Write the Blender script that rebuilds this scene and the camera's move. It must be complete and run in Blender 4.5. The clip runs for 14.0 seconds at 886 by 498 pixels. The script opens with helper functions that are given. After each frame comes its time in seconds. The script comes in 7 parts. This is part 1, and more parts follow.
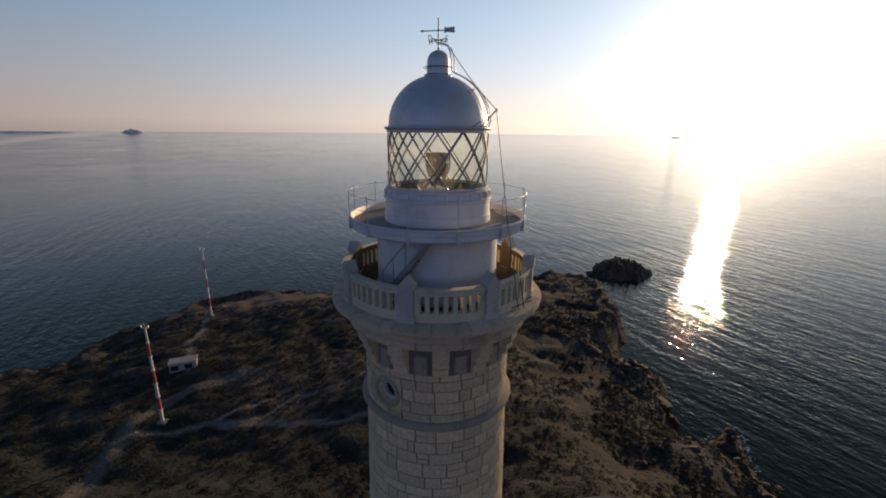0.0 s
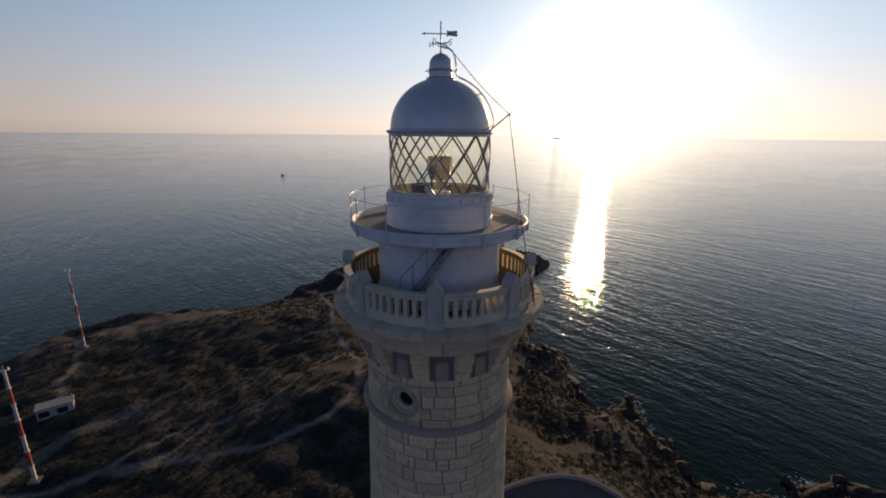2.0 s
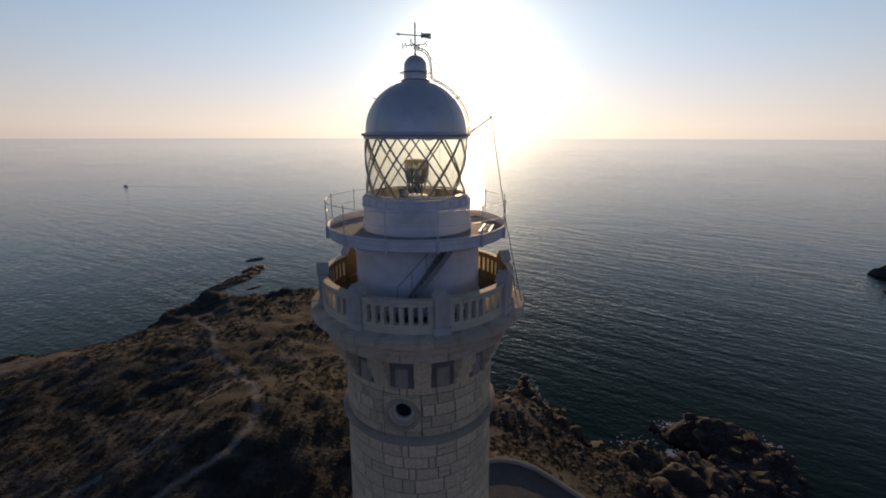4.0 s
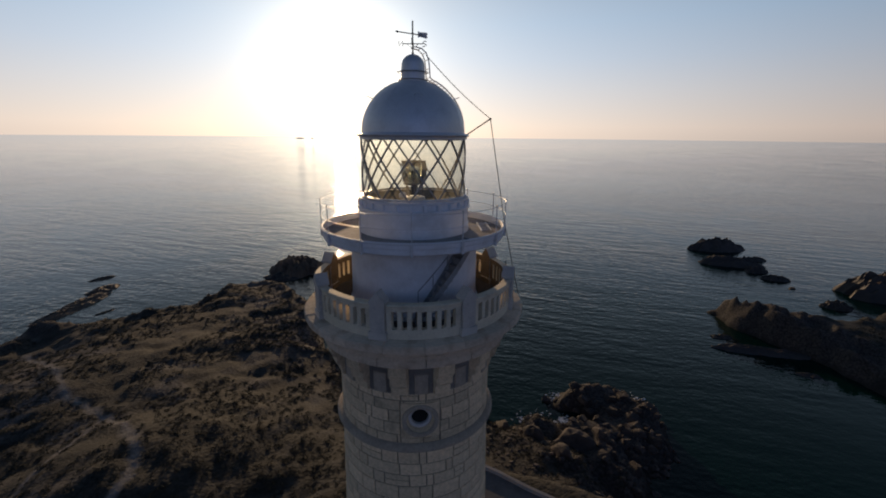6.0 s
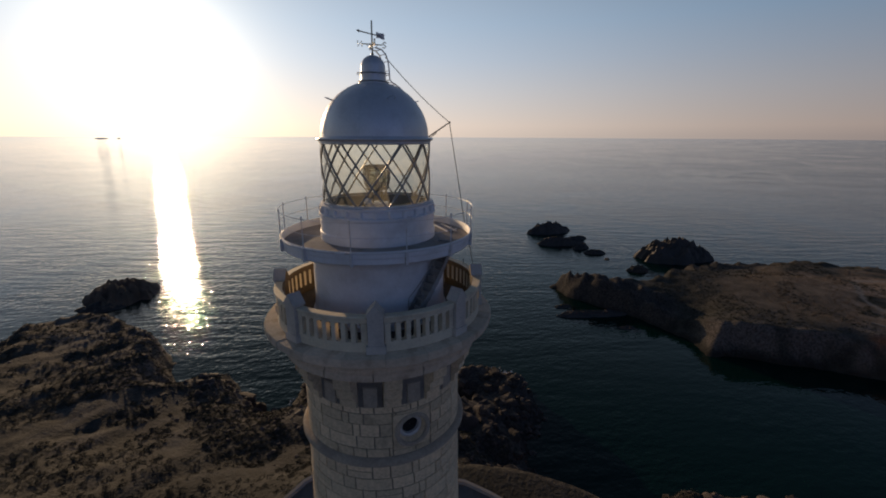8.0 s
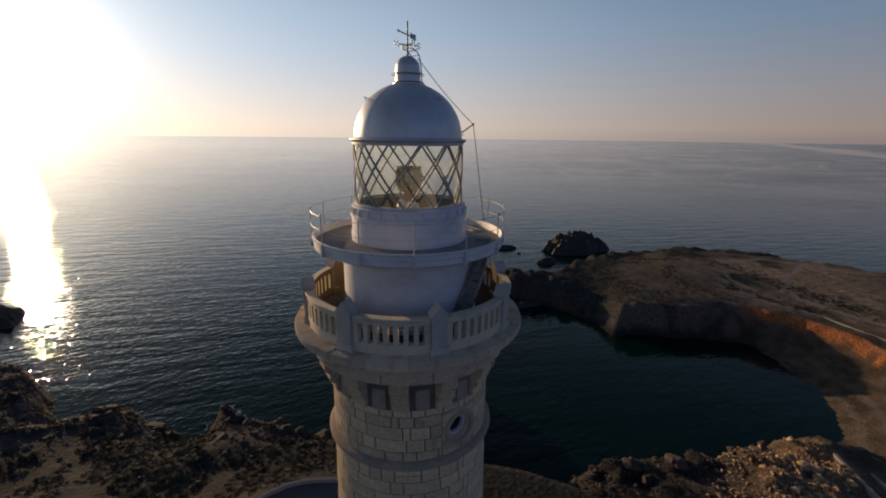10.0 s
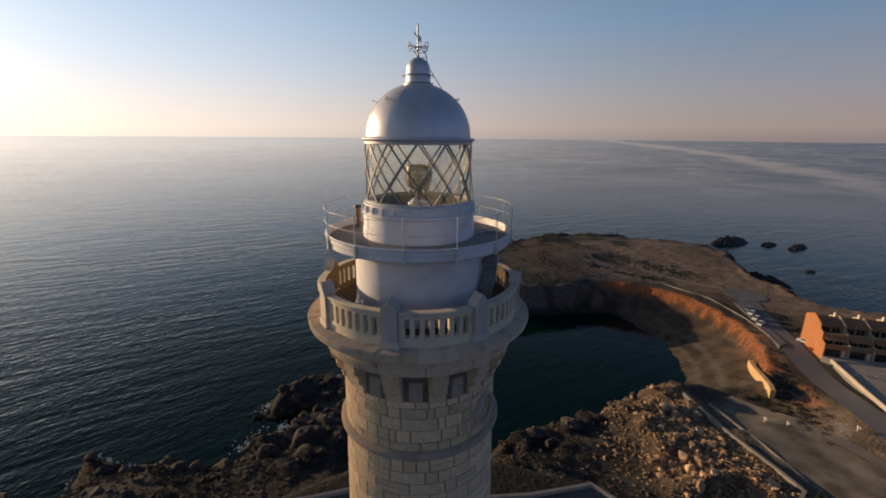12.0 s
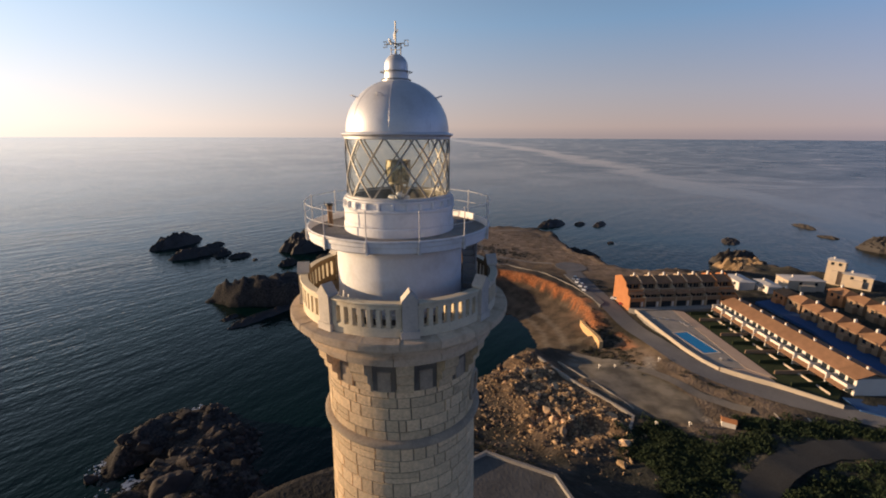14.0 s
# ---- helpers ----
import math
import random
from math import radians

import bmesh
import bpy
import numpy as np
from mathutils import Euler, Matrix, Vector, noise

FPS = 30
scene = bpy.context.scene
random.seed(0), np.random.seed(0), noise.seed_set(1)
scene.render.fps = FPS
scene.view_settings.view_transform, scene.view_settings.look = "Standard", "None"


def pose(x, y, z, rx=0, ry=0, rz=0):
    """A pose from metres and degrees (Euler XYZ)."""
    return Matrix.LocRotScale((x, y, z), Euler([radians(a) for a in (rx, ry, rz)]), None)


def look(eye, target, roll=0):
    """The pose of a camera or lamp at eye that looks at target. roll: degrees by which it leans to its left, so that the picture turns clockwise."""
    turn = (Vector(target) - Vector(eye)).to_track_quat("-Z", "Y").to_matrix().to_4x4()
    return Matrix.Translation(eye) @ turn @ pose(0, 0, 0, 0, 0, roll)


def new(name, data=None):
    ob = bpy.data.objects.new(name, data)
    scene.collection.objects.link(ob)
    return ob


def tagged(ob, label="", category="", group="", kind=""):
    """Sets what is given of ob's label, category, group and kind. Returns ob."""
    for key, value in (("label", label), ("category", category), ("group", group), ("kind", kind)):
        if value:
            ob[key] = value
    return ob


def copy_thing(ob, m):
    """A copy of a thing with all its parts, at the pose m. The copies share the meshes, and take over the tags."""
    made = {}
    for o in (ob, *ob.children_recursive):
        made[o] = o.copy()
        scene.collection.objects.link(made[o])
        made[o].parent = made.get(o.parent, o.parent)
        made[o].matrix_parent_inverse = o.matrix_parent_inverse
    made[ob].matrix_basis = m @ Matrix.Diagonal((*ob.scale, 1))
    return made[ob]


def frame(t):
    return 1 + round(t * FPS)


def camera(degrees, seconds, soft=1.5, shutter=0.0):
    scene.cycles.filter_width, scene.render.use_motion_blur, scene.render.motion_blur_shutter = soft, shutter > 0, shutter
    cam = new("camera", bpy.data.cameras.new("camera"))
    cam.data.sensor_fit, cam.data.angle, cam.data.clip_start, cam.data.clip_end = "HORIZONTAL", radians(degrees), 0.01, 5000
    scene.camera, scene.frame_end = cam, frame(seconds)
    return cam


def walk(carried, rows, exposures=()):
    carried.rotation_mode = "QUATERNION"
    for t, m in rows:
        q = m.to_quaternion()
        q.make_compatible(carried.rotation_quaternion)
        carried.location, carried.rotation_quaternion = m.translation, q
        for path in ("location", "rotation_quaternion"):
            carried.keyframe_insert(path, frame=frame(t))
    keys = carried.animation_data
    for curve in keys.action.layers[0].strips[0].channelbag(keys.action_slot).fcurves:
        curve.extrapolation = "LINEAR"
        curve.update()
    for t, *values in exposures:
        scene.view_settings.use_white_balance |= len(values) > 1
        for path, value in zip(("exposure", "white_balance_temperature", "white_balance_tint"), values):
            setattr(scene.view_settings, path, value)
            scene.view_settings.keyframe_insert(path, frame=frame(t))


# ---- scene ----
# camera and walk
cam = camera(92.0, 14.0, soft=1.9)
PATH = [
    (0, (-0.422, -17.245, 81.861), (-0.055, -7.611, 79.207), 0.52),
    (0.5, (-1.379, -17.159, 81.855), (-0.392, -7.567, 79.213), 0.52),
    (1, (-2.447, -16.963, 81.870), (-0.826, -7.454, 79.242), 0.5),
    (1.5, (-3.391, -16.763, 81.895), (-1.312, -7.341, 79.274), 0.5),
    (2, (-4.459, -16.545, 81.918), (-1.862, -7.249, 79.304), 0.58),
    (2.5, (-5.435, -16.209, 81.951), (-2.272, -7.087, 79.345), 0.45),
    (3, (-6.262, -15.871, 81.931), (-2.450, -6.992, 79.355), 0.19),
    (5.5, (-10.713, -12.682, 81.919), (-4.002, -5.726, 79.354), 0.50),
    (6, (-11.521, -11.899, 81.973), (-4.335, -5.436, 79.405), 0.54),
    (6.5, (-12.250, -11.086, 82.057), (-4.455, -5.382, 79.469), 0.56),
    (7, (-12.860, -10.185, 82.093), (-4.514, -5.317, 79.515), 0.45),
    (7.5, (-13.306, -9.267, 82.129), (-4.607, -5.059, 79.556), 0.30),
    (8, (-13.830, -8.290, 82.119), (-4.883, -4.642, 79.542), 0.25),
    (10.5, (-15.623, -2.865, 82.117), (-6.027, -1.688, 79.562), 0.73),
    (11, (-15.881, -1.702, 82.127), (-6.235, -1.081, 79.562), 0.73),
    (11.5, (-16.098, -0.479, 82.092), (-6.429, -0.598, 79.542), 0.59),
    (12, (-16.269, 0.829, 82.100), (-6.658, -0.216, 79.545), 0.50),
    (12.5, (-16.220, 2.106, 82.038), (-6.752, 0.159, 79.475), 0.55),
    (13, (-16.027, 3.403, 81.958), (-6.811, 0.492, 79.393), 0.44),
    (13.5, (-15.970, 4.641, 81.983), (-7.048, 0.924, 79.418), 0.32),
    (14, (-15.619, 5.972, 81.943), (-6.994, 1.609, 79.379), 0.24),
]
EXPOSURES = [(0.0, 0.0), (3.0, -0.1), (5.5, -0.18), (8.0, -0.3), (11.0, -0.15), (12.5, 0.2), (14.0, 0.47)]
walk(cam, [(t, look(eye, target, roll)) for t, eye, target, roll in PATH], EXPOSURES)

# world and sun
SUN_AZ, SUN_EL = radians(35.3), radians(7.2)
SUN_DIR = Vector((math.sin(SUN_AZ) * math.cos(SUN_EL), math.cos(SUN_AZ) * math.cos(SUN_EL), math.sin(SUN_EL)))
world = bpy.data.worlds.new("morning_sky")
scene.world = world
world.use_nodes = True
wt = world.node_tree
sky = wt.nodes.new("ShaderNodeTexSky")
sky.sky_type, sky.sun_disc = "NISHITA", False
sky.sun_elevation, sky.sun_rotation = SUN_EL, SUN_AZ
sky.altitude, sky.air_density, sky.dust_density, sky.ozone_density = 80, 1.0, 0.7, 2.0
wt.nodes["Background"].inputs["Strength"].default_value = 1.0


def wnode(kind, **given):
    n = wt.nodes.new(kind)
    for key, value in given.items():
        n.inputs[key].default_value = value
    return n


def wmath(op, a, b=None):
    n = wt.nodes.new("ShaderNodeMath")
    n.operation = op
    for k, v in enumerate((a, b)):
        if v is None:
            continue
        if isinstance(v, (int, float)):
            n.inputs[k].default_value = v
        else:
            wt.links.new(v, n.inputs[k])
    return n.outputs[0]


# morning haze: pale pink low down, thinning to blue, and whiter towards the sun
coord = wnode("ShaderNodeTexCoord")
split = wnode("ShaderNodeSeparateXYZ")
wt.links.new(coord.outputs["Generated"], split.inputs[0])
haze = wnode("ShaderNodeValToRGB")
HAZE = [(0.0, (0.22, 0.175, 0.18)), (0.02, (0.29, 0.22, 0.21)), (0.09, (0.238, 0.224, 0.254)), (0.22, (0.12, 0.2, 0.312)), (0.5, (0.026, 0.054, 0.118)), (1.0, (0.012, 0.028, 0.066))]
ramp = haze.color_ramp
while len(ramp.elements) < len(HAZE):
    ramp.elements.new(0.5)
for el, (pos, col) in zip(ramp.elements, HAZE):
    el.position, el.color = pos, (*col, 1)
wt.links.new(wmath("MAXIMUM", split.outputs["Z"], 0.0), haze.inputs["Fac"])
dot = wnode("ShaderNodeVectorMath")
dot.operation = "DOT_PRODUCT"
wt.links.new(coord.outputs["Generated"], dot.inputs[0])
dot.inputs[1].default_value = SUN_DIR
near = wmath("MAXIMUM", dot.outputs["Value"], 0.0)
round_sky = wmath("MULTIPLY", wmath("ADD", dot.outputs["Value"], 1.0), 0.5)
glow_wide = wmath("MULTIPLY", wmath("MULTIPLY", wmath("POWER", round_sky, 3.7), wmath("POWER", wmath("SUBTRACT", 1.0, wmath("MAXIMUM", split.outputs["Z"], 0.0)), 1.6)), 0.88)
glow_mid = wmath("MULTIPLY", wmath("POWER", near, 30.0), 0.35)
glow_near = wmath("MULTIPLY", wmath("POWER", near, 140.0), 1.3)
wide, warm = wnode("ShaderNodeVectorMath"), wnode("ShaderNodeVectorMath")
for node, colour, amount in ((wide, (0.79, 0.86, 0.94), glow_wide), (warm, (1.0, 0.87, 0.65), wmath("ADD", glow_mid, glow_near))):
    node.operation = "SCALE"
    node.inputs[0].default_value = colour
    wt.links.new(amount, node.inputs["Scale"])
# the wide glow is peach at the horizon and bluish white above
hue = wnode("ShaderNodeMix")
hue.data_type = "RGBA"
hue.inputs["A"].default_value, hue.inputs["B"].default_value = (0.95, 0.83, 0.70, 1), (0.78, 0.86, 0.95, 1)
wt.links.new(wmath("MINIMUM", wmath("MULTIPLY", wmath("MAXIMUM", split.outputs["Z"], 0.0), 6.5), 1.0), hue.inputs["Factor"])
wt.links.new(hue.outputs["Result"], wide.inputs[0])
base = wnode("ShaderNodeVectorMath")
base.operation = "SCALE"
base.inputs["Scale"].default_value = 0.012
wt.links.new(sky.outputs[0], base.inputs[0])
sum1, sum2, sum3 = wnode("ShaderNodeVectorMath"), wnode("ShaderNodeVectorMath"), wnode("ShaderNodeVectorMath")
wt.links.new(base.outputs[0], sum1.inputs[0])
wt.links.new(haze.outputs["Color"], sum1.inputs[1])
# away from the sun the low sky turns lavender blue
shade = wmath("POWER", wmath("SUBTRACT", 1.0, round_sky), 7.0)
tint = wnode("ShaderNodeMix")
tint.data_type = "RGBA"
tint.inputs["A"].default_value, tint.inputs["B"].default_value = (1, 1, 1, 1), (1.15, 1.32, 2.1, 1)
wt.links.new(shade, tint.inputs["Factor"])
tinted = wnode("ShaderNodeVectorMath")
tinted.operation = "MULTIPLY"
wt.links.new(sum1.outputs[0], tinted.inputs[0])
wt.links.new(tint.outputs["Result"], tinted.inputs[1])
wt.links.new(tinted.outputs[0], sum2.inputs[0])
wt.links.new(wide.outputs[0], sum2.inputs[1])
wt.links.new(sum2.outputs[0], sum3.inputs[0])
wt.links.new(warm.outputs[0], sum3.inputs[1])
wt.links.new(sum3.outputs[0], wt.nodes["Background"].inputs["Color"])

sun_data = bpy.data.lights.new("sun", "SUN")
sun_data.energy, sun_data.angle, sun_data.color = 5.3, radians(0.6), (1.0, 0.68, 0.39)
sun = new("sun", sun_data)
sun.matrix_world = look(SUN_DIR * 900, (0, 0, 0))


# materials
def mat(name, colour, rough=0.8, metal=0.0, vary=0.25, scale=1.0, fine=12.0, bump=0.3, per_object=0.0, per_island=0.0, stain=None, stain_amount=0.4, coords="Object"):
    """A surface with large and fine variation of its colour, fine relief, and stains of another colour."""
    m = bpy.data.materials.new(name)
    m.use_nodes = True
    nt = m.node_tree
    b = nt.nodes["Principled BSDF"]
    b.inputs["Roughness"].default_value, b.inputs["Metallic"].default_value = rough, metal
    if rough >= 0.85:
        b.inputs["Diffuse Roughness"].default_value = 0.8
        b.inputs["Specular IOR Level"].default_value = 0.2
    tc = nt.nodes.new("ShaderNodeTexCoord")
    big, small = nt.nodes.new("ShaderNodeTexNoise"), nt.nodes.new("ShaderNodeTexNoise")
    big.inputs["Scale"].default_value, small.inputs["Scale"].default_value = scale, fine
    big.inputs["Detail"].default_value, small.inputs["Detail"].default_value = 5, 4
    for n in (big, small):
        nt.links.new(tc.outputs[coords], n.inputs["Vector"])
    ramp = nt.nodes.new("ShaderNodeValToRGB")
    ramp.color_ramp.elements[0].position, ramp.color_ramp.elements[1].position = 0.3, 0.7
    ramp.color_ramp.elements[0].color = (*(c * (1 - vary) for c in colour), 1)
    ramp.color_ramp.elements[1].color = (*(min(1, c * (1 + vary)) for c in colour), 1)
    mixf = nt.nodes.new("ShaderNodeMath")
    mixf.operation = "MULTIPLY_ADD"
    nt.links.new(small.outputs["Fac"], mixf.inputs[0])
    mixf.inputs[1].default_value = 0.5
    half = nt.nodes.new("ShaderNodeMath")
    half.operation = "MULTIPLY"
    half.inputs[1].default_value = 0.5
    nt.links.new(big.outputs["Fac"], half.inputs[0])
    nt.links.new(half.outputs[0], mixf.inputs[2])
    nt.links.new(mixf.outputs[0], ramp.inputs["Fac"])
    out = ramp.outputs["Color"]
    if stain:
        sn = nt.nodes.new("ShaderNodeTexNoise")
        sn.inputs["Scale"].default_value, sn.inputs["Detail"].default_value = scale * 1.7, 6
        nt.links.new(tc.outputs[coords], sn.inputs["Vector"])
        sr = nt.nodes.new("ShaderNodeMapRange")
        sr.inputs["From Min"].default_value, sr.inputs["From Max"].default_value = 0.52, 0.72
        sr.inputs["To Max"].default_value = stain_amount
        nt.links.new(sn.outputs["Fac"], sr.inputs["Value"])
        mx = nt.nodes.new("ShaderNodeMix")
        mx.data_type = "RGBA"
        nt.links.new(sr.outputs[0], mx.inputs["Factor"])
        nt.links.new(out, mx.inputs["A"])
        mx.inputs["B"].default_value = (*stain, 1)
        out = mx.outputs["Result"]
    if per_object:
        oi = nt.nodes.new("ShaderNodeObjectInfo")
        pr = nt.nodes.new("ShaderNodeMapRange")
        pr.inputs["To Min"].default_value, pr.inputs["To Max"].default_value = 1 - per_object, 1 + per_object
        nt.links.new(oi.outputs["Random"], pr.inputs["Value"])
        hs = nt.nodes.new("ShaderNodeHueSaturation")
        nt.links.new(pr.outputs[0], hs.inputs["Value"])
        nt.links.new(out, hs.inputs["Color"])
        out = hs.outputs["Color"]
    if per_island:
        ge = nt.nodes.new("ShaderNodeNewGeometry")
        pr = nt.nodes.new("ShaderNodeMapRange")
        pr.inputs["To Min"].default_value, pr.inputs["To Max"].default_value = 1 - per_island, 1 + per_island
        nt.links.new(ge.outputs["Random Per Island"], pr.inputs["Value"])
        hs = nt.nodes.new("ShaderNodeHueSaturation")
        nt.links.new(pr.outputs[0], hs.inputs["Value"])
        nt.links.new(out, hs.inputs["Color"])
        out = hs.outputs["Color"]
    nt.links.new(out, b.inputs["Base Color"])
    if bump:
        bp = nt.nodes.new("ShaderNodeBump")
        bp.inputs["Strength"].default_value, bp.inputs["Distance"].default_value = bump, 0.5 / fine
        nt.links.new(small.outputs["Fac"], bp.inputs["Height"])
        nt.links.new(bp.outputs[0], b.inputs["Normal"])
    return m


STONE = mat("tower_stone", (0.72, 0.55, 0.345), 0.85, vary=0.3, scale=0.9, fine=9, bump=0.6, per_object=0.13, stain=(0.3, 0.22, 0.14), stain_amount=0.5)
MORTAR = mat("grey_mortar", (0.2, 0.16, 0.12), 0.95, scale=1.5, fine=25)
CORNICE = mat("cornice_stone", (0.62, 0.49, 0.35), 0.85, vary=0.2, scale=0.8, fine=10, bump=0.45, per_object=0.12, stain=(0.26, 0.15, 0.08), stain_amount=0.6)
# darkened to stand in for the shade inside the niches
SHADENICHE = mat("shaded_niche_stone", (0.22, 0.19, 0.155), 0.9, vary=0.25, scale=1.2, fine=10, bump=0.4, per_object=0.15)
COURSE = mat("string_course_stone", (0.44, 0.355, 0.26), 0.85, vary=0.25, scale=0.8, fine=10, bump=0.4, stain=(0.22, 0.2, 0.18), stain_amount=0.5)
CREAM = mat("cream_render", (0.64, 0.56, 0.41), 0.8, vary=0.15, scale=1.2, fine=14, bump=0.2, stain=(0.3, 0.24, 0.17), stain_amount=0.4)
PEDESTAL = mat("pale_pedestal", (0.5, 0.455, 0.395), 0.8, vary=0.18, scale=1.6, fine=14, bump=0.25, stain=(0.25, 0.23, 0.21), stain_amount=0.4)
WHITE = mat("white_wall_paint", (0.74, 0.735, 0.74), 0.6, vary=0.08, scale=0.8, fine=8, bump=0.1, stain=(0.42, 0.38, 0.33), stain_amount=0.35)
IRON = mat("white_iron_paint", (0.62, 0.61, 0.6), 0.45, vary=0.12, scale=2, fine=20, bump=0.1, stain=(0.3, 0.19, 0.11), stain_amount=0.45)
DECK = mat("gallery_deck", (0.3, 0.27, 0.24), 0.85, vary=0.25, scale=1.2, fine=12, stain=(0.16, 0.13, 0.1))
FLOORDARK = mat("dark_balcony_floor", (0.1, 0.085, 0.07), 0.9, vary=0.3, scale=1.0, fine=10)
SILVER = mat("silver_dome_paint", (0.66, 0.655, 0.66), 0.46, metal=0.4, vary=0.08, scale=1.1, fine=14, bump=0.05, stain=(0.42, 0.41, 0.4), stain_amount=0.3)
BAR = mat("painted_glazing_bar", (0.34, 0.32, 0.28), 0.5, metal=0.2, vary=0.2, scale=4, fine=30, bump=0.1)
BRONZE = mat("bronze_glazing_bar", (0.24, 0.22, 0.17), 0.45, metal=0.5, vary=0.2, scale=4, fine=30, bump=0.1)
OCHRE = mat("dark_ochre_inner_face", (0.18, 0.125, 0.07), 0.85, vary=0.25, scale=1.2, fine=12, bump=0.2, stain=(0.14, 0.09, 0.05), stain_amount=0.5)
GREYIRON = mat("grey_stair_paint", (0.27, 0.27, 0.265), 0.55, metal=0.2, vary=0.25, scale=2, fine=20, bump=0.1, stain=(0.2, 0.12, 0.07), stain_amount=0.4)
OLIVE = mat("olive_paint", (0.11, 0.1, 0.065), 0.6, vary=0.25, scale=2, fine=16)
BLACK = mat("black_metal", (0.03, 0.03, 0.03), 0.5, metal=0.3, scale=3, fine=20)
DARK = mat("unlit_inside_black", (0.02, 0.02, 0.02), 0.9)
BRASS = mat("aged_brass", (0.17, 0.15, 0.09), 0.5, metal=0.4, vary=0.25, scale=4, fine=20)
RUST = mat("rusty_steel", (0.2, 0.12, 0.07), 0.8, vary=0.3, scale=3, fine=20)
ROCK = mat("coast_rock", (0.085, 0.066, 0.056), 0.9, vary=0.55, scale=0.25, fine=2.2, bump=0.9, per_object=0.25, per_island=0.4, stain=(0.04, 0.032, 0.027), stain_amount=0.6)
WETROCK = mat("dark_wet_rock", (0.038, 0.032, 0.028), 0.75, vary=0.5, scale=0.2, fine=1.6, bump=0.9, per_object=0.15)
RUBBLE = mat("tan_boulder", (0.5, 0.345, 0.2), 0.9, vary=0.4, scale=0.3, fine=3, bump=0.6, per_object=0.3, per_island=0.45)
BROWNROCK = mat("brown_sea_rock", (0.13, 0.095, 0.068), 0.9, vary=0.5, scale=0.15, fine=1.2, bump=0.9)
# haze over the far islands is put into this pale base colour
HAZEROCK = mat("hazed_island_rock", (0.7, 0.67, 0.68), 0.95, vary=0.1, scale=0.01, fine=0.1)
ASPHALT = mat("asphalt", (0.15, 0.145, 0.145), 0.9, vary=0.25, scale=0.15, fine=3)
PLATFLOOR = mat("dark_platform_floor", (0.115, 0.11, 0.105), 0.9, vary=0.25, scale=0.15, fine=2, stain=(0.07, 0.065, 0.06))
PARAPET = mat("grey_parapet", (0.3, 0.27, 0.235), 0.9, vary=0.2, scale=0.4, fine=5)
FIN = mat("tan_parapet", (0.42, 0.32, 0.225), 0.85, vary=0.15, scale=0.4, fine=5)
CONCRETE = mat("worn_concrete", (0.26, 0.24, 0.22), 0.9, vary=0.2, scale=0.3, fine=4, stain=(0.13, 0.12, 0.11))
KERB = mat("pale_wall", (0.5, 0.43, 0.34), 0.9, vary=0.15, scale=0.4, fine=5)
DARKCOURT = mat("teal_court", (0.03, 0.055, 0.055), 0.8, vary=0.25, scale=0.3, fine=4)
DARKLANE = mat("dark_lane", (0.05, 0.048, 0.044), 0.92, vary=0.35, scale=0.2, fine=3)
DIRTLANE = mat("dirt_lane", (0.17, 0.152, 0.13), 0.95, vary=0.3, scale=0.3, fine=4)
# sunlight on the cove wall is put into this yellow
SUNLITWALL = mat("sunlit_wall_yellow", (0.6, 0.4, 0.2), 0.9, vary=0.2, scale=0.4, fine=5)
PAVING = mat("pink_paving", (0.38, 0.29, 0.23), 0.9, vary=0.15, scale=0.3, fine=5)
BLUEPAVE = mat("blue_court_paint", (0.02, 0.075, 0.2), 0.8, vary=0.2, scale=0.2, fine=3)
LAWN = mat("lawn", (0.03, 0.04, 0.018), 0.95, vary=0.4, scale=0.3, fine=4, bump=0.6)
ORANGE = mat("orange_render", (0.46, 0.2, 0.085), 0.85, vary=0.15, scale=0.4, fine=5)
TAN = mat("tan_render", (0.27, 0.18, 0.115), 0.85, vary=0.18, scale=0.4, fine=5)
TILE = mat("brown_roof_tiles", (0.24, 0.135, 0.078), 0.85, vary=0.3, scale=0.5, fine=6, bump=0.6, per_object=0.12)
HWHITE = mat("white_house_wall", (0.58, 0.54, 0.49), 0.8, vary=0.1, scale=0.4, fine=5)
POOLW = mat("pool_water", (0.01, 0.2, 0.42), 0.08, vary=0.1, scale=0.4, fine=3, bump=0.05)
REDPAINT = mat("red_mast_paint", (0.3, 0.06, 0.04), 0.6, scale=1, fine=6)
WHITEPAINT = mat("white_mast_paint", (0.5, 0.48, 0.46), 0.6, scale=1, fine=6)
VILLAWALL = mat("cream_villa_wall", (0.5, 0.42, 0.33), 0.85, vary=0.12, scale=0.4, fine=5)
HUTWHITE = mat("dull_white_wall", (0.42, 0.4, 0.37), 0.85, vary=0.2, scale=0.5, fine=5, stain=(0.2, 0.18, 0.15))
CARWHITE = mat("white_car_paint", (0.7, 0.7, 0.7), 0.25, vary=0.03, bump=0)
CARRED = mat("red_car_paint", (0.35, 0.04, 0.03), 0.25, vary=0.03, bump=0)
CARGREY = mat("silver_car_paint", (0.4, 0.42, 0.44), 0.25, metal=0.6, vary=0.03, bump=0)
DARKGLASS = mat("dark_window_glass", (0.02, 0.025, 0.03), 0.08, vary=0.1, bump=0)
RUBBER = mat("tyre_rubber", (0.02, 0.02, 0.02), 0.9)
DRYGRASS = mat("dry_grass", (0.2, 0.142, 0.09), 0.95, vary=0.35, scale=0.1, fine=1.5, bump=0)
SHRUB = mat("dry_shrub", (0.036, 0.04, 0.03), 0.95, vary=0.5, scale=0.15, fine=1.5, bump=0)
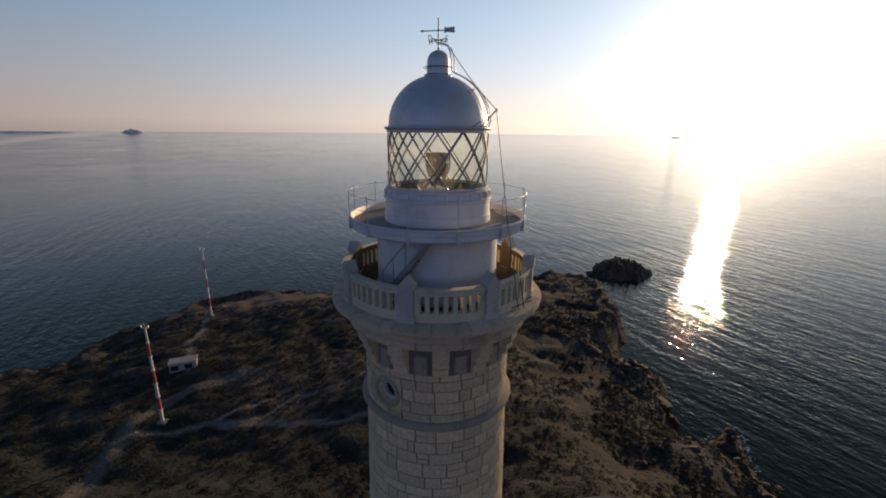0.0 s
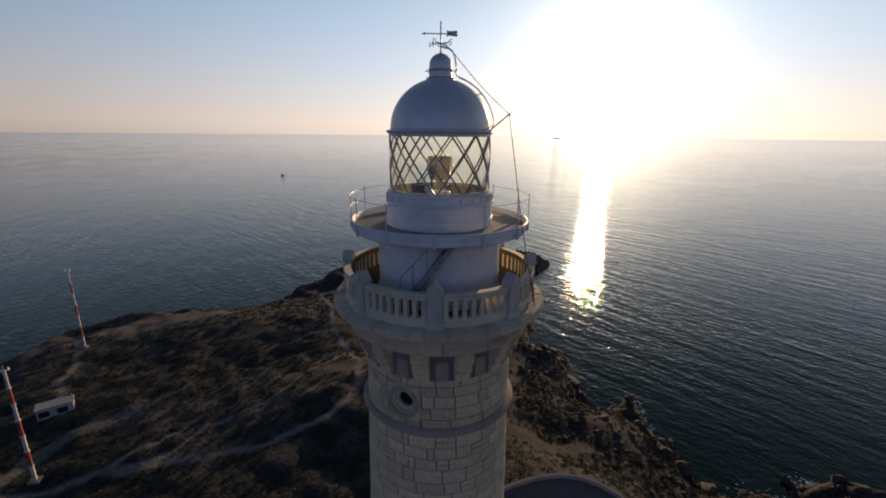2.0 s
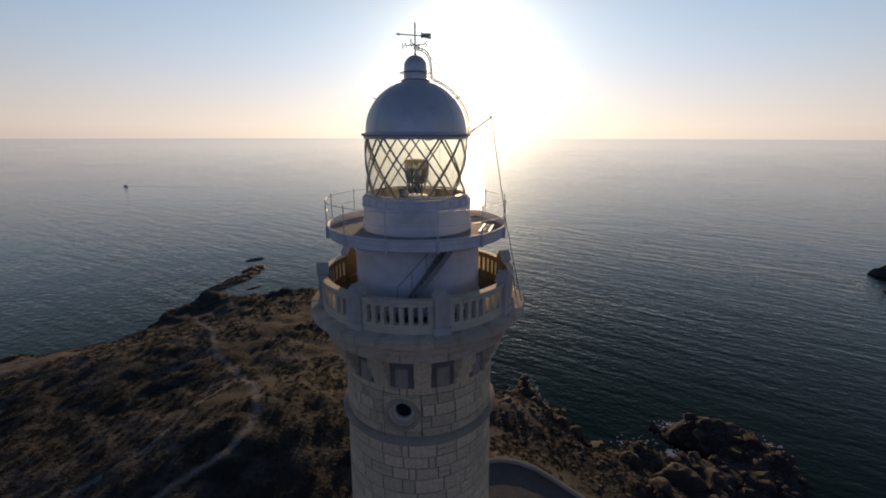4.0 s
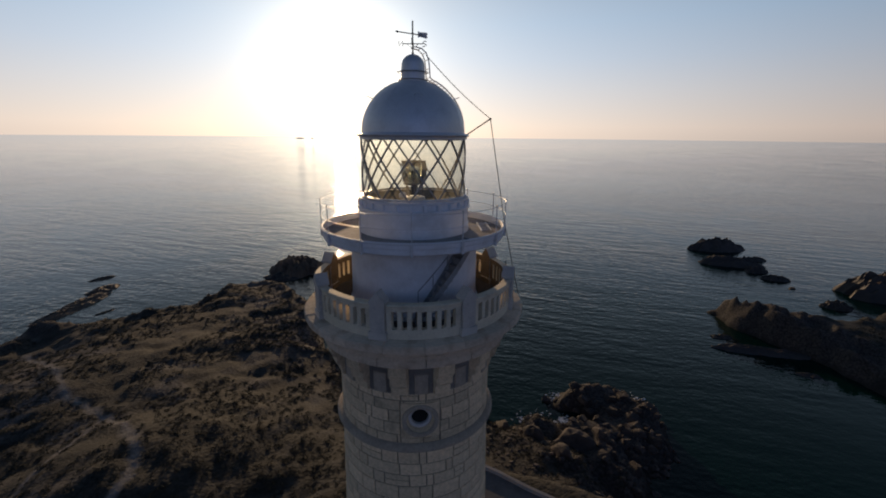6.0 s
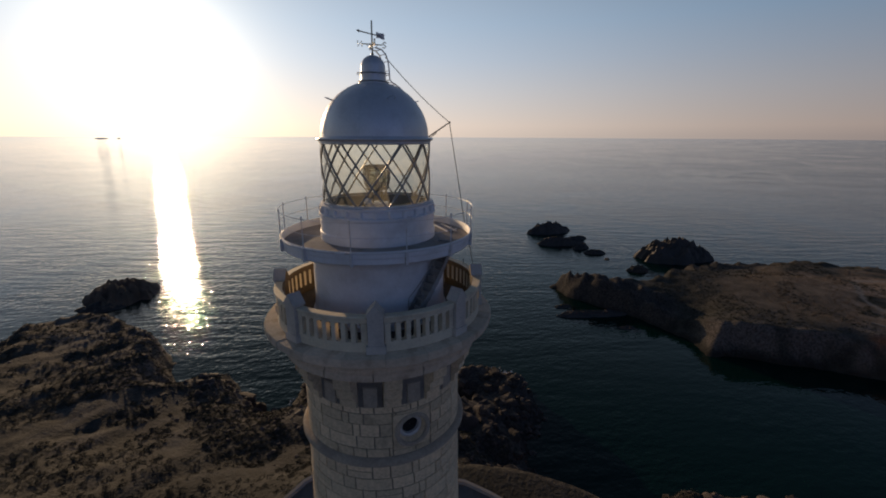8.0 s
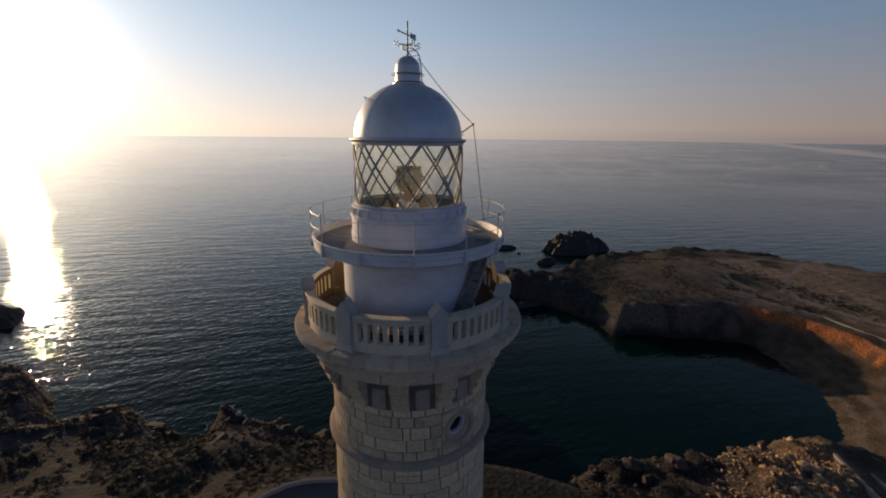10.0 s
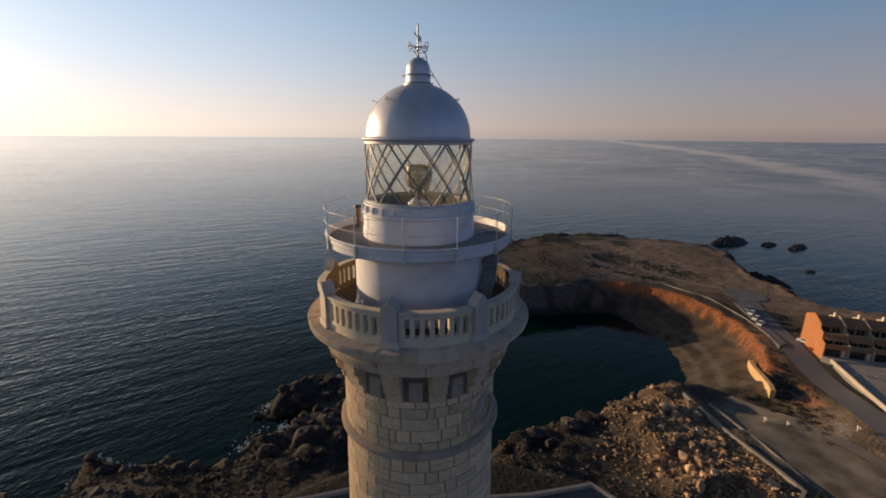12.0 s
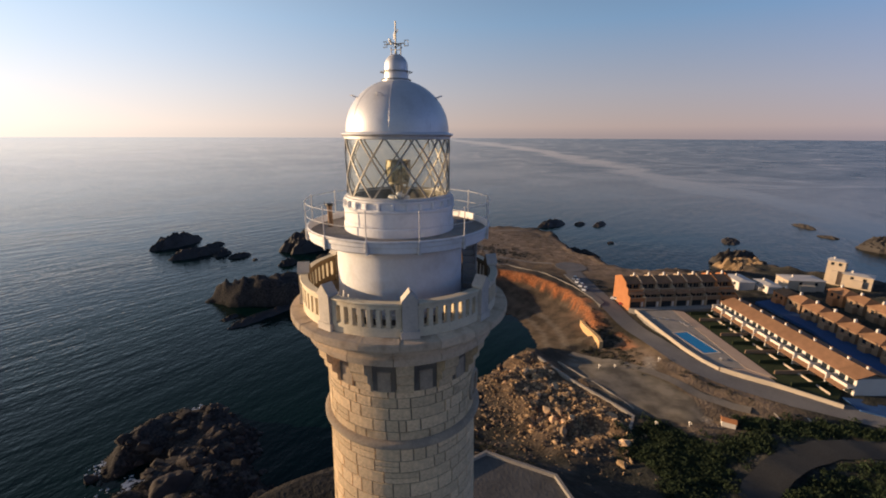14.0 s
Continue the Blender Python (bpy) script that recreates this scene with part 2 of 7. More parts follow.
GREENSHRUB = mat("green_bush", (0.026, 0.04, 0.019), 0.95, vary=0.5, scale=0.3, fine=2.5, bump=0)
FOAM = mat("sea_foam", (0.75, 0.77, 0.78), 0.9, vary=0.1, scale=0.5, fine=4, bump=0.4)


def glass_mat():
    m = bpy.data.materials.new("lantern_glass")
    m.use_nodes = True
    nt = m.node_tree
    nt.nodes.remove(nt.nodes["Principled BSDF"])
    tr, gl = nt.nodes.new("ShaderNodeBsdfTransparent"), nt.nodes.new("ShaderNodeBsdfGlossy")
    tr.inputs["Color"].default_value = (0.95, 0.965, 0.92, 1)
    gl.inputs["Roughness"].default_value = 0.03
    lw = nt.nodes.new("ShaderNodeLayerWeight")
    lw.inputs["Blend"].default_value = 0.5
    pw, sc = nt.nodes.new("ShaderNodeMath"), nt.nodes.new("ShaderNodeMath")
    pw.operation, sc.operation = "POWER", "MULTIPLY_ADD"
    pw.inputs[1].default_value, sc.inputs[1].default_value, sc.inputs[2].default_value = 3.5, 0.85, 0.08
    nt.links.new(lw.outputs["Facing"], pw.inputs[0])
    nt.links.new(pw.outputs[0], sc.inputs[0])
    mx = nt.nodes.new("ShaderNodeMixShader")
    nt.links.new(sc.outputs[0], mx.inputs[0])
    nt.links.new(tr.outputs[0], mx.inputs[1])
    nt.links.new(gl.outputs[0], mx.inputs[2])
    # an added translucent film imitates haze and flare where light falls through
    film, skin = nt.nodes.new("ShaderNodeBsdfTranslucent"), nt.nodes.new("ShaderNodeMixShader")
    film.inputs["Color"].default_value = (0.9, 0.87, 0.74, 1)
    tc, film_noise, depth = nt.nodes.new("ShaderNodeTexCoord"), nt.nodes.new("ShaderNodeTexNoise"), nt.nodes.new("ShaderNodeMapRange")
    film_noise.inputs["Scale"].default_value, film_noise.inputs["Detail"].default_value = 1.4, 5
    depth.inputs["To Min"].default_value, depth.inputs["To Max"].default_value = 0.0, 0.12
    nt.links.new(tc.outputs["Object"], film_noise.inputs["Vector"])
    nt.links.new(film_noise.outputs["Fac"], depth.inputs["Value"])
    nt.links.new(depth.outputs[0], skin.inputs[0])
    nt.links.new(mx.outputs[0], skin.inputs[1])
    nt.links.new(film.outputs[0], skin.inputs[2])
    nt.links.new(skin.outputs[0], nt.nodes["Material Output"].inputs[0])
    return m


GLASS = glass_mat()


def lens_mat():
    m = bpy.data.materials.new("optic_lens_glass")
    m.use_nodes = True
    b = m.node_tree.nodes["Principled BSDF"]
    b.inputs["Base Color"].default_value = (0.78, 0.78, 0.62, 1)
    b.inputs["Roughness"].default_value, b.inputs["IOR"].default_value = 0.08, 1.5
    b.inputs["Transmission Weight"].default_value = 0.9
    return m


LENS = lens_mat()


def sea_mat():
    m = bpy.data.materials.new("sea_water")
    m.use_nodes = True
    nt = m.node_tree
    b = nt.nodes["Principled BSDF"]
    b.inputs["Roughness"].default_value, b.inputs["IOR"].default_value = 0.08, 1.33
    tc = nt.nodes.new("ShaderNodeTexCoord")
    heights = []
    for scale, stretch, turn, weight, detail in ((0.012, 4.0, 30, 0.2, 2), (0.03, 4.5, 22, 0.52, 1.6), (0.05, 6.0, 31, 0.15, 1.5), (0.22, 1.9, 36, 0.31, 1.6), (0.8, 1.2, 45, 0.125, 1.0)):
        mp = nt.nodes.new("ShaderNodeMapping")
        mp.vector_type = "TEXTURE"
        mp.inputs["Rotation"].default_value[2] = radians(turn)
        mp.inputs["Scale"].default_value = (1 / (scale * stretch), 1 / scale, 1 / scale)
        n = nt.nodes.new("ShaderNodeTexNoise")
        n.inputs["Scale"].default_value, n.inputs["Detail"].default_value = 1.0, detail
        nt.links.new(tc.outputs["Object"], mp.inputs["Vector"])
        nt.links.new(mp.outputs[0], n.inputs["Vector"])
        mu = nt.nodes.new("ShaderNodeMath")
        mu.operation = "MULTIPLY"
        mu.inputs[1].default_value = weight
        nt.links.new(n.outputs["Fac"], mu.inputs[0])
        heights.append(mu.outputs[0])
    total = heights[0]
    for hgt in heights[1:]:
        ad = nt.nodes.new("ShaderNodeMath")
        nt.links.new(total, ad.inputs[0])
        nt.links.new(hgt, ad.inputs[1])
        total = ad.outputs[0]
    bp = nt.nodes.new("ShaderNodeBump")
    bp.inputs["Strength"].default_value, bp.inputs["Distance"].default_value = 1.0, 1.0
    nt.links.new(total, bp.inputs["Height"])
    nt.links.new(bp.outputs[0], b.inputs["Normal"])
    # calm slicks and wind streaks change the gloss
    mp = nt.nodes.new("ShaderNodeMapping")
    mp.inputs["Rotation"].default_value[2] = radians(25)
    mp.inputs["Scale"].default_value = (0.011, 0.0045, 0.003)
    sl = nt.nodes.new("ShaderNodeTexNoise")
    sl.inputs["Scale"].default_value, sl.inputs["Detail"].default_value, sl.inputs["Distortion"].default_value = 1.0, 4, 0.6
    nt.links.new(tc.outputs["Object"], mp.inputs["Vector"])
    nt.links.new(mp.outputs[0], sl.inputs["Vector"])
    mr = nt.nodes.new("ShaderNodeMapRange")
    mr.inputs["From Min"].default_value, mr.inputs["From Max"].default_value = 0.35, 0.65
    mr.inputs["To Min"].default_value, mr.inputs["To Max"].default_value = 0.022, 0.016
    nt.links.new(sl.outputs["Fac"], mr.inputs["Value"])
    still, glossy = nt.nodes.new("ShaderNodeMapRange"), nt.nodes.new("ShaderNodeMath")
    still.inputs["From Min"].default_value, still.inputs["From Max"].default_value = 200.0, 1300.0
    still.inputs["To Min"].default_value = 1.0
    glossy.operation = "MULTIPLY"
    nt.links.new(mr.outputs[0], glossy.inputs[0])
    nt.links.new(still.outputs[0], glossy.inputs[1])
    mb = nt.nodes.new("ShaderNodeMapRange")
    mb.inputs["From Min"].default_value, mb.inputs["From Max"].default_value = 0.38, 0.6
    mb.inputs["To Min"].default_value, mb.inputs["To Max"].default_value = 1.15, 0.8
    nt.links.new(sl.outputs["Fac"], mb.inputs["Value"])
    # long thin slicks drawn out by the current
    mp2 = nt.nodes.new("ShaderNodeMapping")
    mp2.inputs["Rotation"].default_value[2] = radians(-28)
    mp2.inputs["Scale"].default_value = (0.0024, 0.0034, 0.003)
    cur = nt.nodes.new("ShaderNodeTexNoise")
    cur.inputs["Scale"].default_value, cur.inputs["Detail"].default_value, cur.inputs["Distortion"].default_value = 1.0, 2.5, 0.9
    nt.links.new(tc.outputs["Object"], mp2.inputs["Vector"])
    nt.links.new(mp2.outputs[0], cur.inputs["Vector"])
    off, mag, thin = nt.nodes.new("ShaderNodeMath"), nt.nodes.new("ShaderNodeMath"), nt.nodes.new("ShaderNodeMapRange")
    off.operation, mag.operation = "SUBTRACT", "ABSOLUTE"
    off.inputs[1].default_value = 0.5
    nt.links.new(cur.outputs["Fac"], off.inputs[0])
    nt.links.new(off.outputs[0], mag.inputs[0])
    nt.links.new(mag.outputs[0], thin.inputs["Value"])
    thin.inputs["From Min"].default_value, thin.inputs["From Max"].default_value = 0.01, 0.034
    thin.inputs["To Min"].default_value, thin.inputs["To Max"].default_value = 0.7, 1.0
    both = nt.nodes.new("ShaderNodeMath")
    both.operation = "MULTIPLY"
    nt.links.new(mb.outputs[0], both.inputs[0])
    nt.links.new(thin.outputs[0], both.inputs[1])
    # calmer water in the lee of the land
    far, lee = nt.nodes.new("ShaderNodeVectorMath"), nt.nodes.new("ShaderNodeMapRange")
    far.operation = "LENGTH"
    nt.links.new(tc.outputs["Object"], far.inputs[0])
    cove = nt.nodes.new("ShaderNodeVectorMath")
    cove.operation = "DISTANCE"
    cove.inputs[1].default_value = (140.0, -80.0, 0.0)
    nt.links.new(tc.outputs["Object"], cove.inputs[0])
    nt.links.new(cove.outputs["Value"], lee.inputs["Value"])
    lee.inputs["From Min"].default_value, lee.inputs["From Max"].default_value = 50.0, 190.0
    lee.inputs["To Min"].default_value, lee.inputs["To Max"].default_value = 0.3, 1.0
    calm = nt.nodes.new("ShaderNodeMath")
    calm.operation = "MULTIPLY"
    nt.links.new(both.outputs[0], calm.inputs[0])
    nt.links.new(lee.outputs[0], calm.inputs[1])
    open_sea, fade = nt.nodes.new("ShaderNodeMath"), nt.nodes.new("ShaderNodeMapRange")
    fade.inputs["From Min"].default_value, fade.inputs["From Max"].default_value = 1100.0, 4400.0
    fade.inputs["To Min"].default_value = 1.0
    # roughness rises away from the sun's bearing, to fit how dark the sea looks from the camera
    unit, reach, off_sun = nt.nodes.new("ShaderNodeVectorMath"), nt.nodes.new("ShaderNodeVectorMath"), nt.nodes.new("ShaderNodeMapRange")
    unit.operation, reach.operation = "NORMALIZE", "DOT_PRODUCT"
    nt.links.new(tc.outputs["Object"], unit.inputs[0])
    nt.links.new(unit.outputs["Vector"], reach.inputs[0])
    reach.inputs[1].default_value = (0.578, 0.816, 0.0)
    nt.links.new(reach.outputs["Value"], off_sun.inputs["Value"])
    off_sun.inputs["From Min"].default_value, off_sun.inputs["From Max"].default_value = -0.45, 0.9
    off_sun.inputs["To Min"].default_value, off_sun.inputs["To Max"].default_value = 13.0, 1.6
    nt.links.new(off_sun.outputs[0], still.inputs["To Max"])
    fade.inputs["To Max"].default_value = 0.1
    # one long slick that bends away to the south-east
    bend, width, arc = nt.nodes.new("ShaderNodeVectorMath"), nt.nodes.new("ShaderNodeMapRange"), nt.nodes.new("ShaderNodeMapRange")
    bend.operation = "DISTANCE"
    bend.inputs[1].default_value = (5072.0, 5894.0, 0.0)
    nt.links.new(tc.outputs["Object"], bend.inputs[0])
    ragged, offset, across, ratio = (nt.nodes.new("ShaderNodeMath") for _ in range(4))
    ragged.operation, ragged.inputs[1].default_value, ragged.inputs[2].default_value = "MULTIPLY_ADD", 260.0, -8061.0 - 130.0
    nt.links.new(cur.outputs["Fac"], ragged.inputs[0])
    nt.links.new(bend.outputs["Value"], offset.inputs[0])
    nt.links.new(ragged.outputs[0], offset.inputs[1])
    across.operation = "ABSOLUTE"
    nt.links.new(offset.outputs[0], across.inputs[0])
    nt.links.new(far.outputs["Value"], width.inputs["Value"])
    width.inputs["From Min"].default_value, width.inputs["From Max"].default_value = 400.0, 4000.0
    width.inputs["To Min"].default_value, width.inputs["To Max"].default_value = 26.0, 130.0
    ratio.operation = "DIVIDE"
    nt.links.new(across.outputs[0], ratio.inputs[0])
    nt.links.new(width.outputs[0], ratio.inputs[1])
    nt.links.new(ratio.outputs[0], arc.inputs["Value"])
    arc.inputs["From Min"].default_value, arc.inputs["From Max"].default_value = 0.4, 1.3
    arc.inputs["To Min"].default_value, arc.inputs["To Max"].default_value = 0.42, 1.0
    open_sea.operation = "MULTIPLY"
    nt.links.new(far.outputs["Value"], fade.inputs["Value"])
    nt.links.new(far.outputs["Value"], still.inputs["Value"])
    nt.links.new(calm.outputs[0], open_sea.inputs[0])
    nt.links.new(fade.outputs[0], open_sea.inputs[1])
    slick = nt.nodes.new("ShaderNodeMath")
    slick.operation = "MULTIPLY"
    nt.links.new(open_sea.outputs[0], slick.inputs[0])
    nt.links.new(arc.outputs[0], slick.inputs[1])
    nt.links.new(slick.outputs[0], bp.inputs["Strength"])
    streaks, gloss = nt.nodes.new("ShaderNodeMath"), nt.nodes.new("ShaderNodeMath")
    streaks.operation = gloss.operation = "MULTIPLY"
    nt.links.new(thin.outputs[0], streaks.inputs[0])
    nt.links.new(arc.outputs[0], streaks.inputs[1])
    nt.links.new(glossy.outputs[0], gloss.inputs[0])
    nt.links.new(streaks.outputs[0], gloss.inputs[1])
    nt.links.new(gloss.outputs[0], b.inputs["Roughness"])
    b.inputs["Specular IOR Level"].default_value = 0.25
    b.inputs["Base Color"].default_value = (0.0008, 0.012, 0.0102, 1)
    return m


SEA = sea_mat()


def ground_mat():
    """Dry headland soil, with tracks, sand, red cliff earth and rock where the sheet's own layers say so."""
    m = bpy.data.materials.new("headland_ground")
    m.use_nodes = True
    nt = m.node_tree
    b = nt.nodes["Principled BSDF"]
    b.inputs["Roughness"].default_value, b.inputs["Diffuse Roughness"].default_value, b.inputs["Specular IOR Level"].default_value = 0.95, 1.0, 0.15
    tc = nt.nodes.new("ShaderNodeTexCoord")

    def tex(scale, detail=6):
        n = nt.nodes.new("ShaderNodeTexNoise")
        n.inputs["Scale"].default_value, n.inputs["Detail"].default_value = scale, detail
        nt.links.new(tc.outputs["Object"], n.inputs["Vector"])
        return n.outputs["Fac"]

    def blend(fac, a, c):
        mx = nt.nodes.new("ShaderNodeMix")
        mx.data_type = "RGBA"
        nt.links.new(fac, mx.inputs["Factor"])
        nt.links.new(a, mx.inputs["A"])
        if isinstance(c, tuple):
            mx.inputs["B"].default_value = (*c, 1)
        else:
            nt.links.new(c, mx.inputs["B"])
        return mx.outputs["Result"]

    def two(fac, lo, hi, a=0.35, c=0.65):
        r = nt.nodes.new("ShaderNodeValToRGB")
        r.color_ramp.elements[0].position, r.color_ramp.elements[1].position = a, c
        r.color_ramp.elements[0].color, r.color_ramp.elements[1].color = (*lo, 1), (*hi, 1)
        nt.links.new(fac, r.inputs["Fac"])
        return r.outputs["Color"]

    def layer(name):
        n = nt.nodes.new("ShaderNodeAttribute")
        n.attribute_name = name
        return n.outputs["Fac"]

    broad, mid, fine = tex(0.03), tex(0.22), tex(1.4)
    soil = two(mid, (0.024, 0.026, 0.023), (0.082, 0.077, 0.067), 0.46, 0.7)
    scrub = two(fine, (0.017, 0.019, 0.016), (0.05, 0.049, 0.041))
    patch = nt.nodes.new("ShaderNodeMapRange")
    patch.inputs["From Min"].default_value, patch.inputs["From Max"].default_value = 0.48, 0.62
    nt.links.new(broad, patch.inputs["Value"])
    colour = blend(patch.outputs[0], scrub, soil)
    colour = blend(layer("bare"), colour, two(mid, (0.2, 0.145, 0.1), (0.37, 0.265, 0.185)))
    colour = blend(layer("rock"), colour, two(fine, (0.03, 0.028, 0.026), (0.095, 0.078, 0.068)))
    colour = blend(layer("pale"), colour, two(fine, (0.1, 0.082, 0.072), (0.24, 0.2, 0.175)))
    colour = blend(layer("rubble"), colour, two(fine, (0.13, 0.088, 0.057), (0.30, 0.20, 0.125)))
    colour = blend(layer("red"), colour, two(fine, (0.26, 0.09, 0.036), (0.56, 0.22, 0.09)))
    colour = blend(layer("sand"), colour, two(mid, (0.06, 0.047, 0.035), (0.14, 0.104, 0.074)))
    colour = blend(layer("track"), colour, two(fine, (0.19, 0.165, 0.14), (0.3, 0.265, 0.225)))
    colour = blend(layer("lot"), colour, two(mid, (0.095, 0.085, 0.07), (0.2, 0.178, 0.148)))
    colour = blend(layer("wet"), colour, (0.03, 0.026, 0.022))
    nt.links.new(colour, b.inputs["Base Color"])
    bp = nt.nodes.new("ShaderNodeBump")
    bp.inputs["Distance"].default_value = 0.35
    worn = nt.nodes.new("ShaderNodeMapRange")
    worn.inputs["To Min"].default_value, worn.inputs["To Max"].default_value = 1.0, 0.12
    nt.links.new(layer("lot"), worn.inputs["Value"])
    nt.links.new(worn.outputs[0], bp.inputs["Strength"])
    nt.links.new(fine, bp.inputs["Height"])
    nt.links.new(bp.outputs[0], b.inputs["Normal"])
    return m


GROUND = ground_mat()


# mesh tools
class Shape:
    """Vertices and faces that grow piece by piece into one mesh."""

    def __init__(self):
        self.v, self.f = [], []

    def add(self, verts, faces, m=None):
        k = len(self.v)
        self.v += [tuple(m @ Vector(p)) for p in verts] if m else [tuple(p) for p in verts]
        self.f += [tuple(i + k for i in f) for f in faces]
        return self

    def box(self, x0, x1, y0, y1, z0, z1, m=None, bevel=0.0):
        if bevel:
            e = bevel
            return self.hull8(x0, x1, y0, y1, z0, z1, e, m)
        v = [(x, y, z) for z in (z0, z1) for x, y in ((x0, y0), (x1, y0), (x1, y1), (x0, y1))]
        return self.add(v, [(3, 2, 1, 0), (4, 5, 6, 7), (0, 1, 5, 4), (1, 2, 6, 5), (2, 3, 7, 6), (3, 0, 4, 7)], m)

    def hull8(self, x0, x1, y0, y1, z0, z1, e, m=None):
        """A box with chamfered upright and top edges."""
        def ring(d, c, z):
            return [(x0 + d + c, y0 + d, z), (x1 - d - c, y0 + d, z), (x1 - d, y0 + d + c, z), (x1 - d, y1 - d - c, z),
                    (x1 - d - c, y1 - d, z), (x0 + d + c, y1 - d, z), (x0 + d, y1 - d - c, z), (x0 + d, y0 + d + c, z)]
        rings = [ring(0, e, z0), ring(0, e, z1 - e), ring(e, e, z1)]
        v = sum(rings, [])
        f = [tuple(range(7, -1, -1)), tuple(range(16, 24))]
        for k in (0, 8):
            f += [(k + i, k + (i + 1) % 8, k + 8 + (i + 1) % 8, k + 8 + i) for i in range(8)]
        return self.add(v, f, m)

    def lathe(self, profile, segs=64, a0=0.0, a1=360.0, m=None):
        """A profile of (radius, height) turned round the z axis; closed round if it is a full turn."""
        full = a1 - a0 >= 359.99
        n = segs if full else segs + 1
        v, f = [], []
        for i in range(n):
            a = radians(a0 + (a1 - a0) * i / segs)
            v += [(r * math.cos(a), r * math.sin(a), z) for r, z in profile]
        k = len(profile)
        for i in range(segs):
            j = (i + 1) % n
            f += [(i * k + s, j * k + s, j * k + s + 1, i * k + s + 1) for s in range(k - 1)]
        return self.add(v, f, m)

    def arc_block(self, r0, r1, a0, a1, z0, z1, segs=3, e=0.02, m=None):
        """A stone of a round wall: back at r0, face at r1 with chamfered edges."""
        v, f = [], []
        da = math.degrees(e / r1)
        for i in range(segs + 1):
            s = i / segs
            ab, af = radians(a0 + (a1 - a0) * s), radians(a0 + da + (a1 - a0 - 2 * da) * s)
            for r, a, z in ((r0, ab, z0), (r1 - e, ab, z0), (r1, af, z0 + e), (r1, af, z1 - e), (r1 - e, ab, z1), (r0, ab, z1)):
                v.append((r * math.cos(a), r * math.sin(a), z))
        for i in range(segs):
            p, q = i * 6, i * 6 + 6
            f += [(p + s, q + s, q + (s + 1) % 6, p + (s + 1) % 6) for s in range(6)]
        f += [(5, 4, 3, 2, 1, 0), tuple(segs * 6 + s for s in range(6))]
        return self.add(v, f, m)

    def tube(self, path, r, n=6, closed=False):
        """A round bar along a path."""
        pts = [Vector(p) for p in path]
        v, f = [], []
        last = len(pts)
        for i, p in enumerate(pts):
            a = pts[(i - 1) % last] if closed or i else p
            c = pts[(i + 1) % last] if closed or i < last - 1 else p
            way = (c - a).normalized()
            side = way.cross(Vector((0, 0, 1)))
            side = side.normalized() if side.length > 0.05 else Vector((1, 0, 0))
            up = side.cross(way)
            v += [tuple(p + (side * math.cos(t) + up * math.sin(t)) * r) for t in (2 * math.pi * s / n for s in range(n))]
        for i in range(last if closed else last - 1):
            p, q = i * n, ((i + 1) % last) * n
            f += [(p + s, p + (s + 1) % n, q + (s + 1) % n, q + s) for s in range(n)]
        if not closed:
            f += [tuple(range(n - 1, -1, -1)), tuple((last - 1) * n + s for s in range(n))]
        return self.add(v, f)

    def sphere(self, c, r, n=12, squash=1.0):
        prof = [(max(1e-4, r * math.sin(math.pi * i / n)), -r * squash * math.cos(math.pi * i / n)) for i in range(n + 1)]
        return self.lathe(prof, n * 2, m=Matrix.Translation(c))

    def mesh(self, name, material, smooth=35):
        me = bpy.data.meshes.new(name)
        me.from_pydata(self.v, [], self.f)
        me.materials.append(material)
        if smooth:
            me.shade_smooth()
            me.set_sharp_from_angle(angle=radians(smooth))
        me.update()
        return me


def thing(name, label, category, m=None, group="", kind=""):
    ob = new(name)
    ob.empty_display_size = 0.2
    if m is not None:
        ob.matrix_basis = m
    return tagged(ob, label, category, group, kind)


def part(name, shape, material, parent, label="", smooth=35, m=None):
    data = shape if isinstance(shape, bpy.types.Mesh) else shape.mesh(name, material, smooth)
    ob = new(name, data)
    ob.parent = parent
    if m is not None:
        ob.matrix_basis = m
    return tagged(ob, label)


def single(name, shape, material, label, category, m=None, group="", kind="", smooth=35):
    data = shape if isinstance(shape, bpy.types.Mesh) else shape.mesh(name, material, smooth)
    ob = new(name, data)
    if m is not None:
        ob.matrix_basis = m
    return tagged(ob, label, category, group, kind)


# relief of the land
def hash2(ix, iy, seed):
    h = (ix.astype(np.int64) * 374761393 + iy.astype(np.int64) * 668265263 + seed * 982451653) & 0xFFFFFFFF
    h = ((h ^ (h >> 13)) * 1274126177) & 0xFFFFFFFF
    return ((h ^ (h >> 16)) & 0xFFFF) / 65535.0


def value_noise(x, y, seed=0):
    ix, iy = np.floor(x), np.floor(y)
    fx, fy = x - ix, y - iy
    fx, fy = fx * fx * (3 - 2 * fx), fy * fy * (3 - 2 * fy)
    a, b = hash2(ix, iy, seed), hash2(ix + 1, iy, seed)
    c, d = hash2(ix, iy + 1, seed), hash2(ix + 1, iy + 1, seed)
    return (a + (b - a) * fx) * (1 - fy) + (c + (d - c) * fx) * fy


def fbm(x, y, size, octaves=4, seed=0, ridged=False):
    total, amp, norm = 0.0, 1.0, 0.0
    for k in range(octaves):
        s = 2.0 ** k / size
        n = value_noise(x * s + 17.3 * k, y * s - 9.1 * k, seed + k)
        n = 1 - abs(2 * n - 1) if ridged else n
        total, norm, amp = total + amp * n, norm + amp, amp * 0.5
    return total / norm


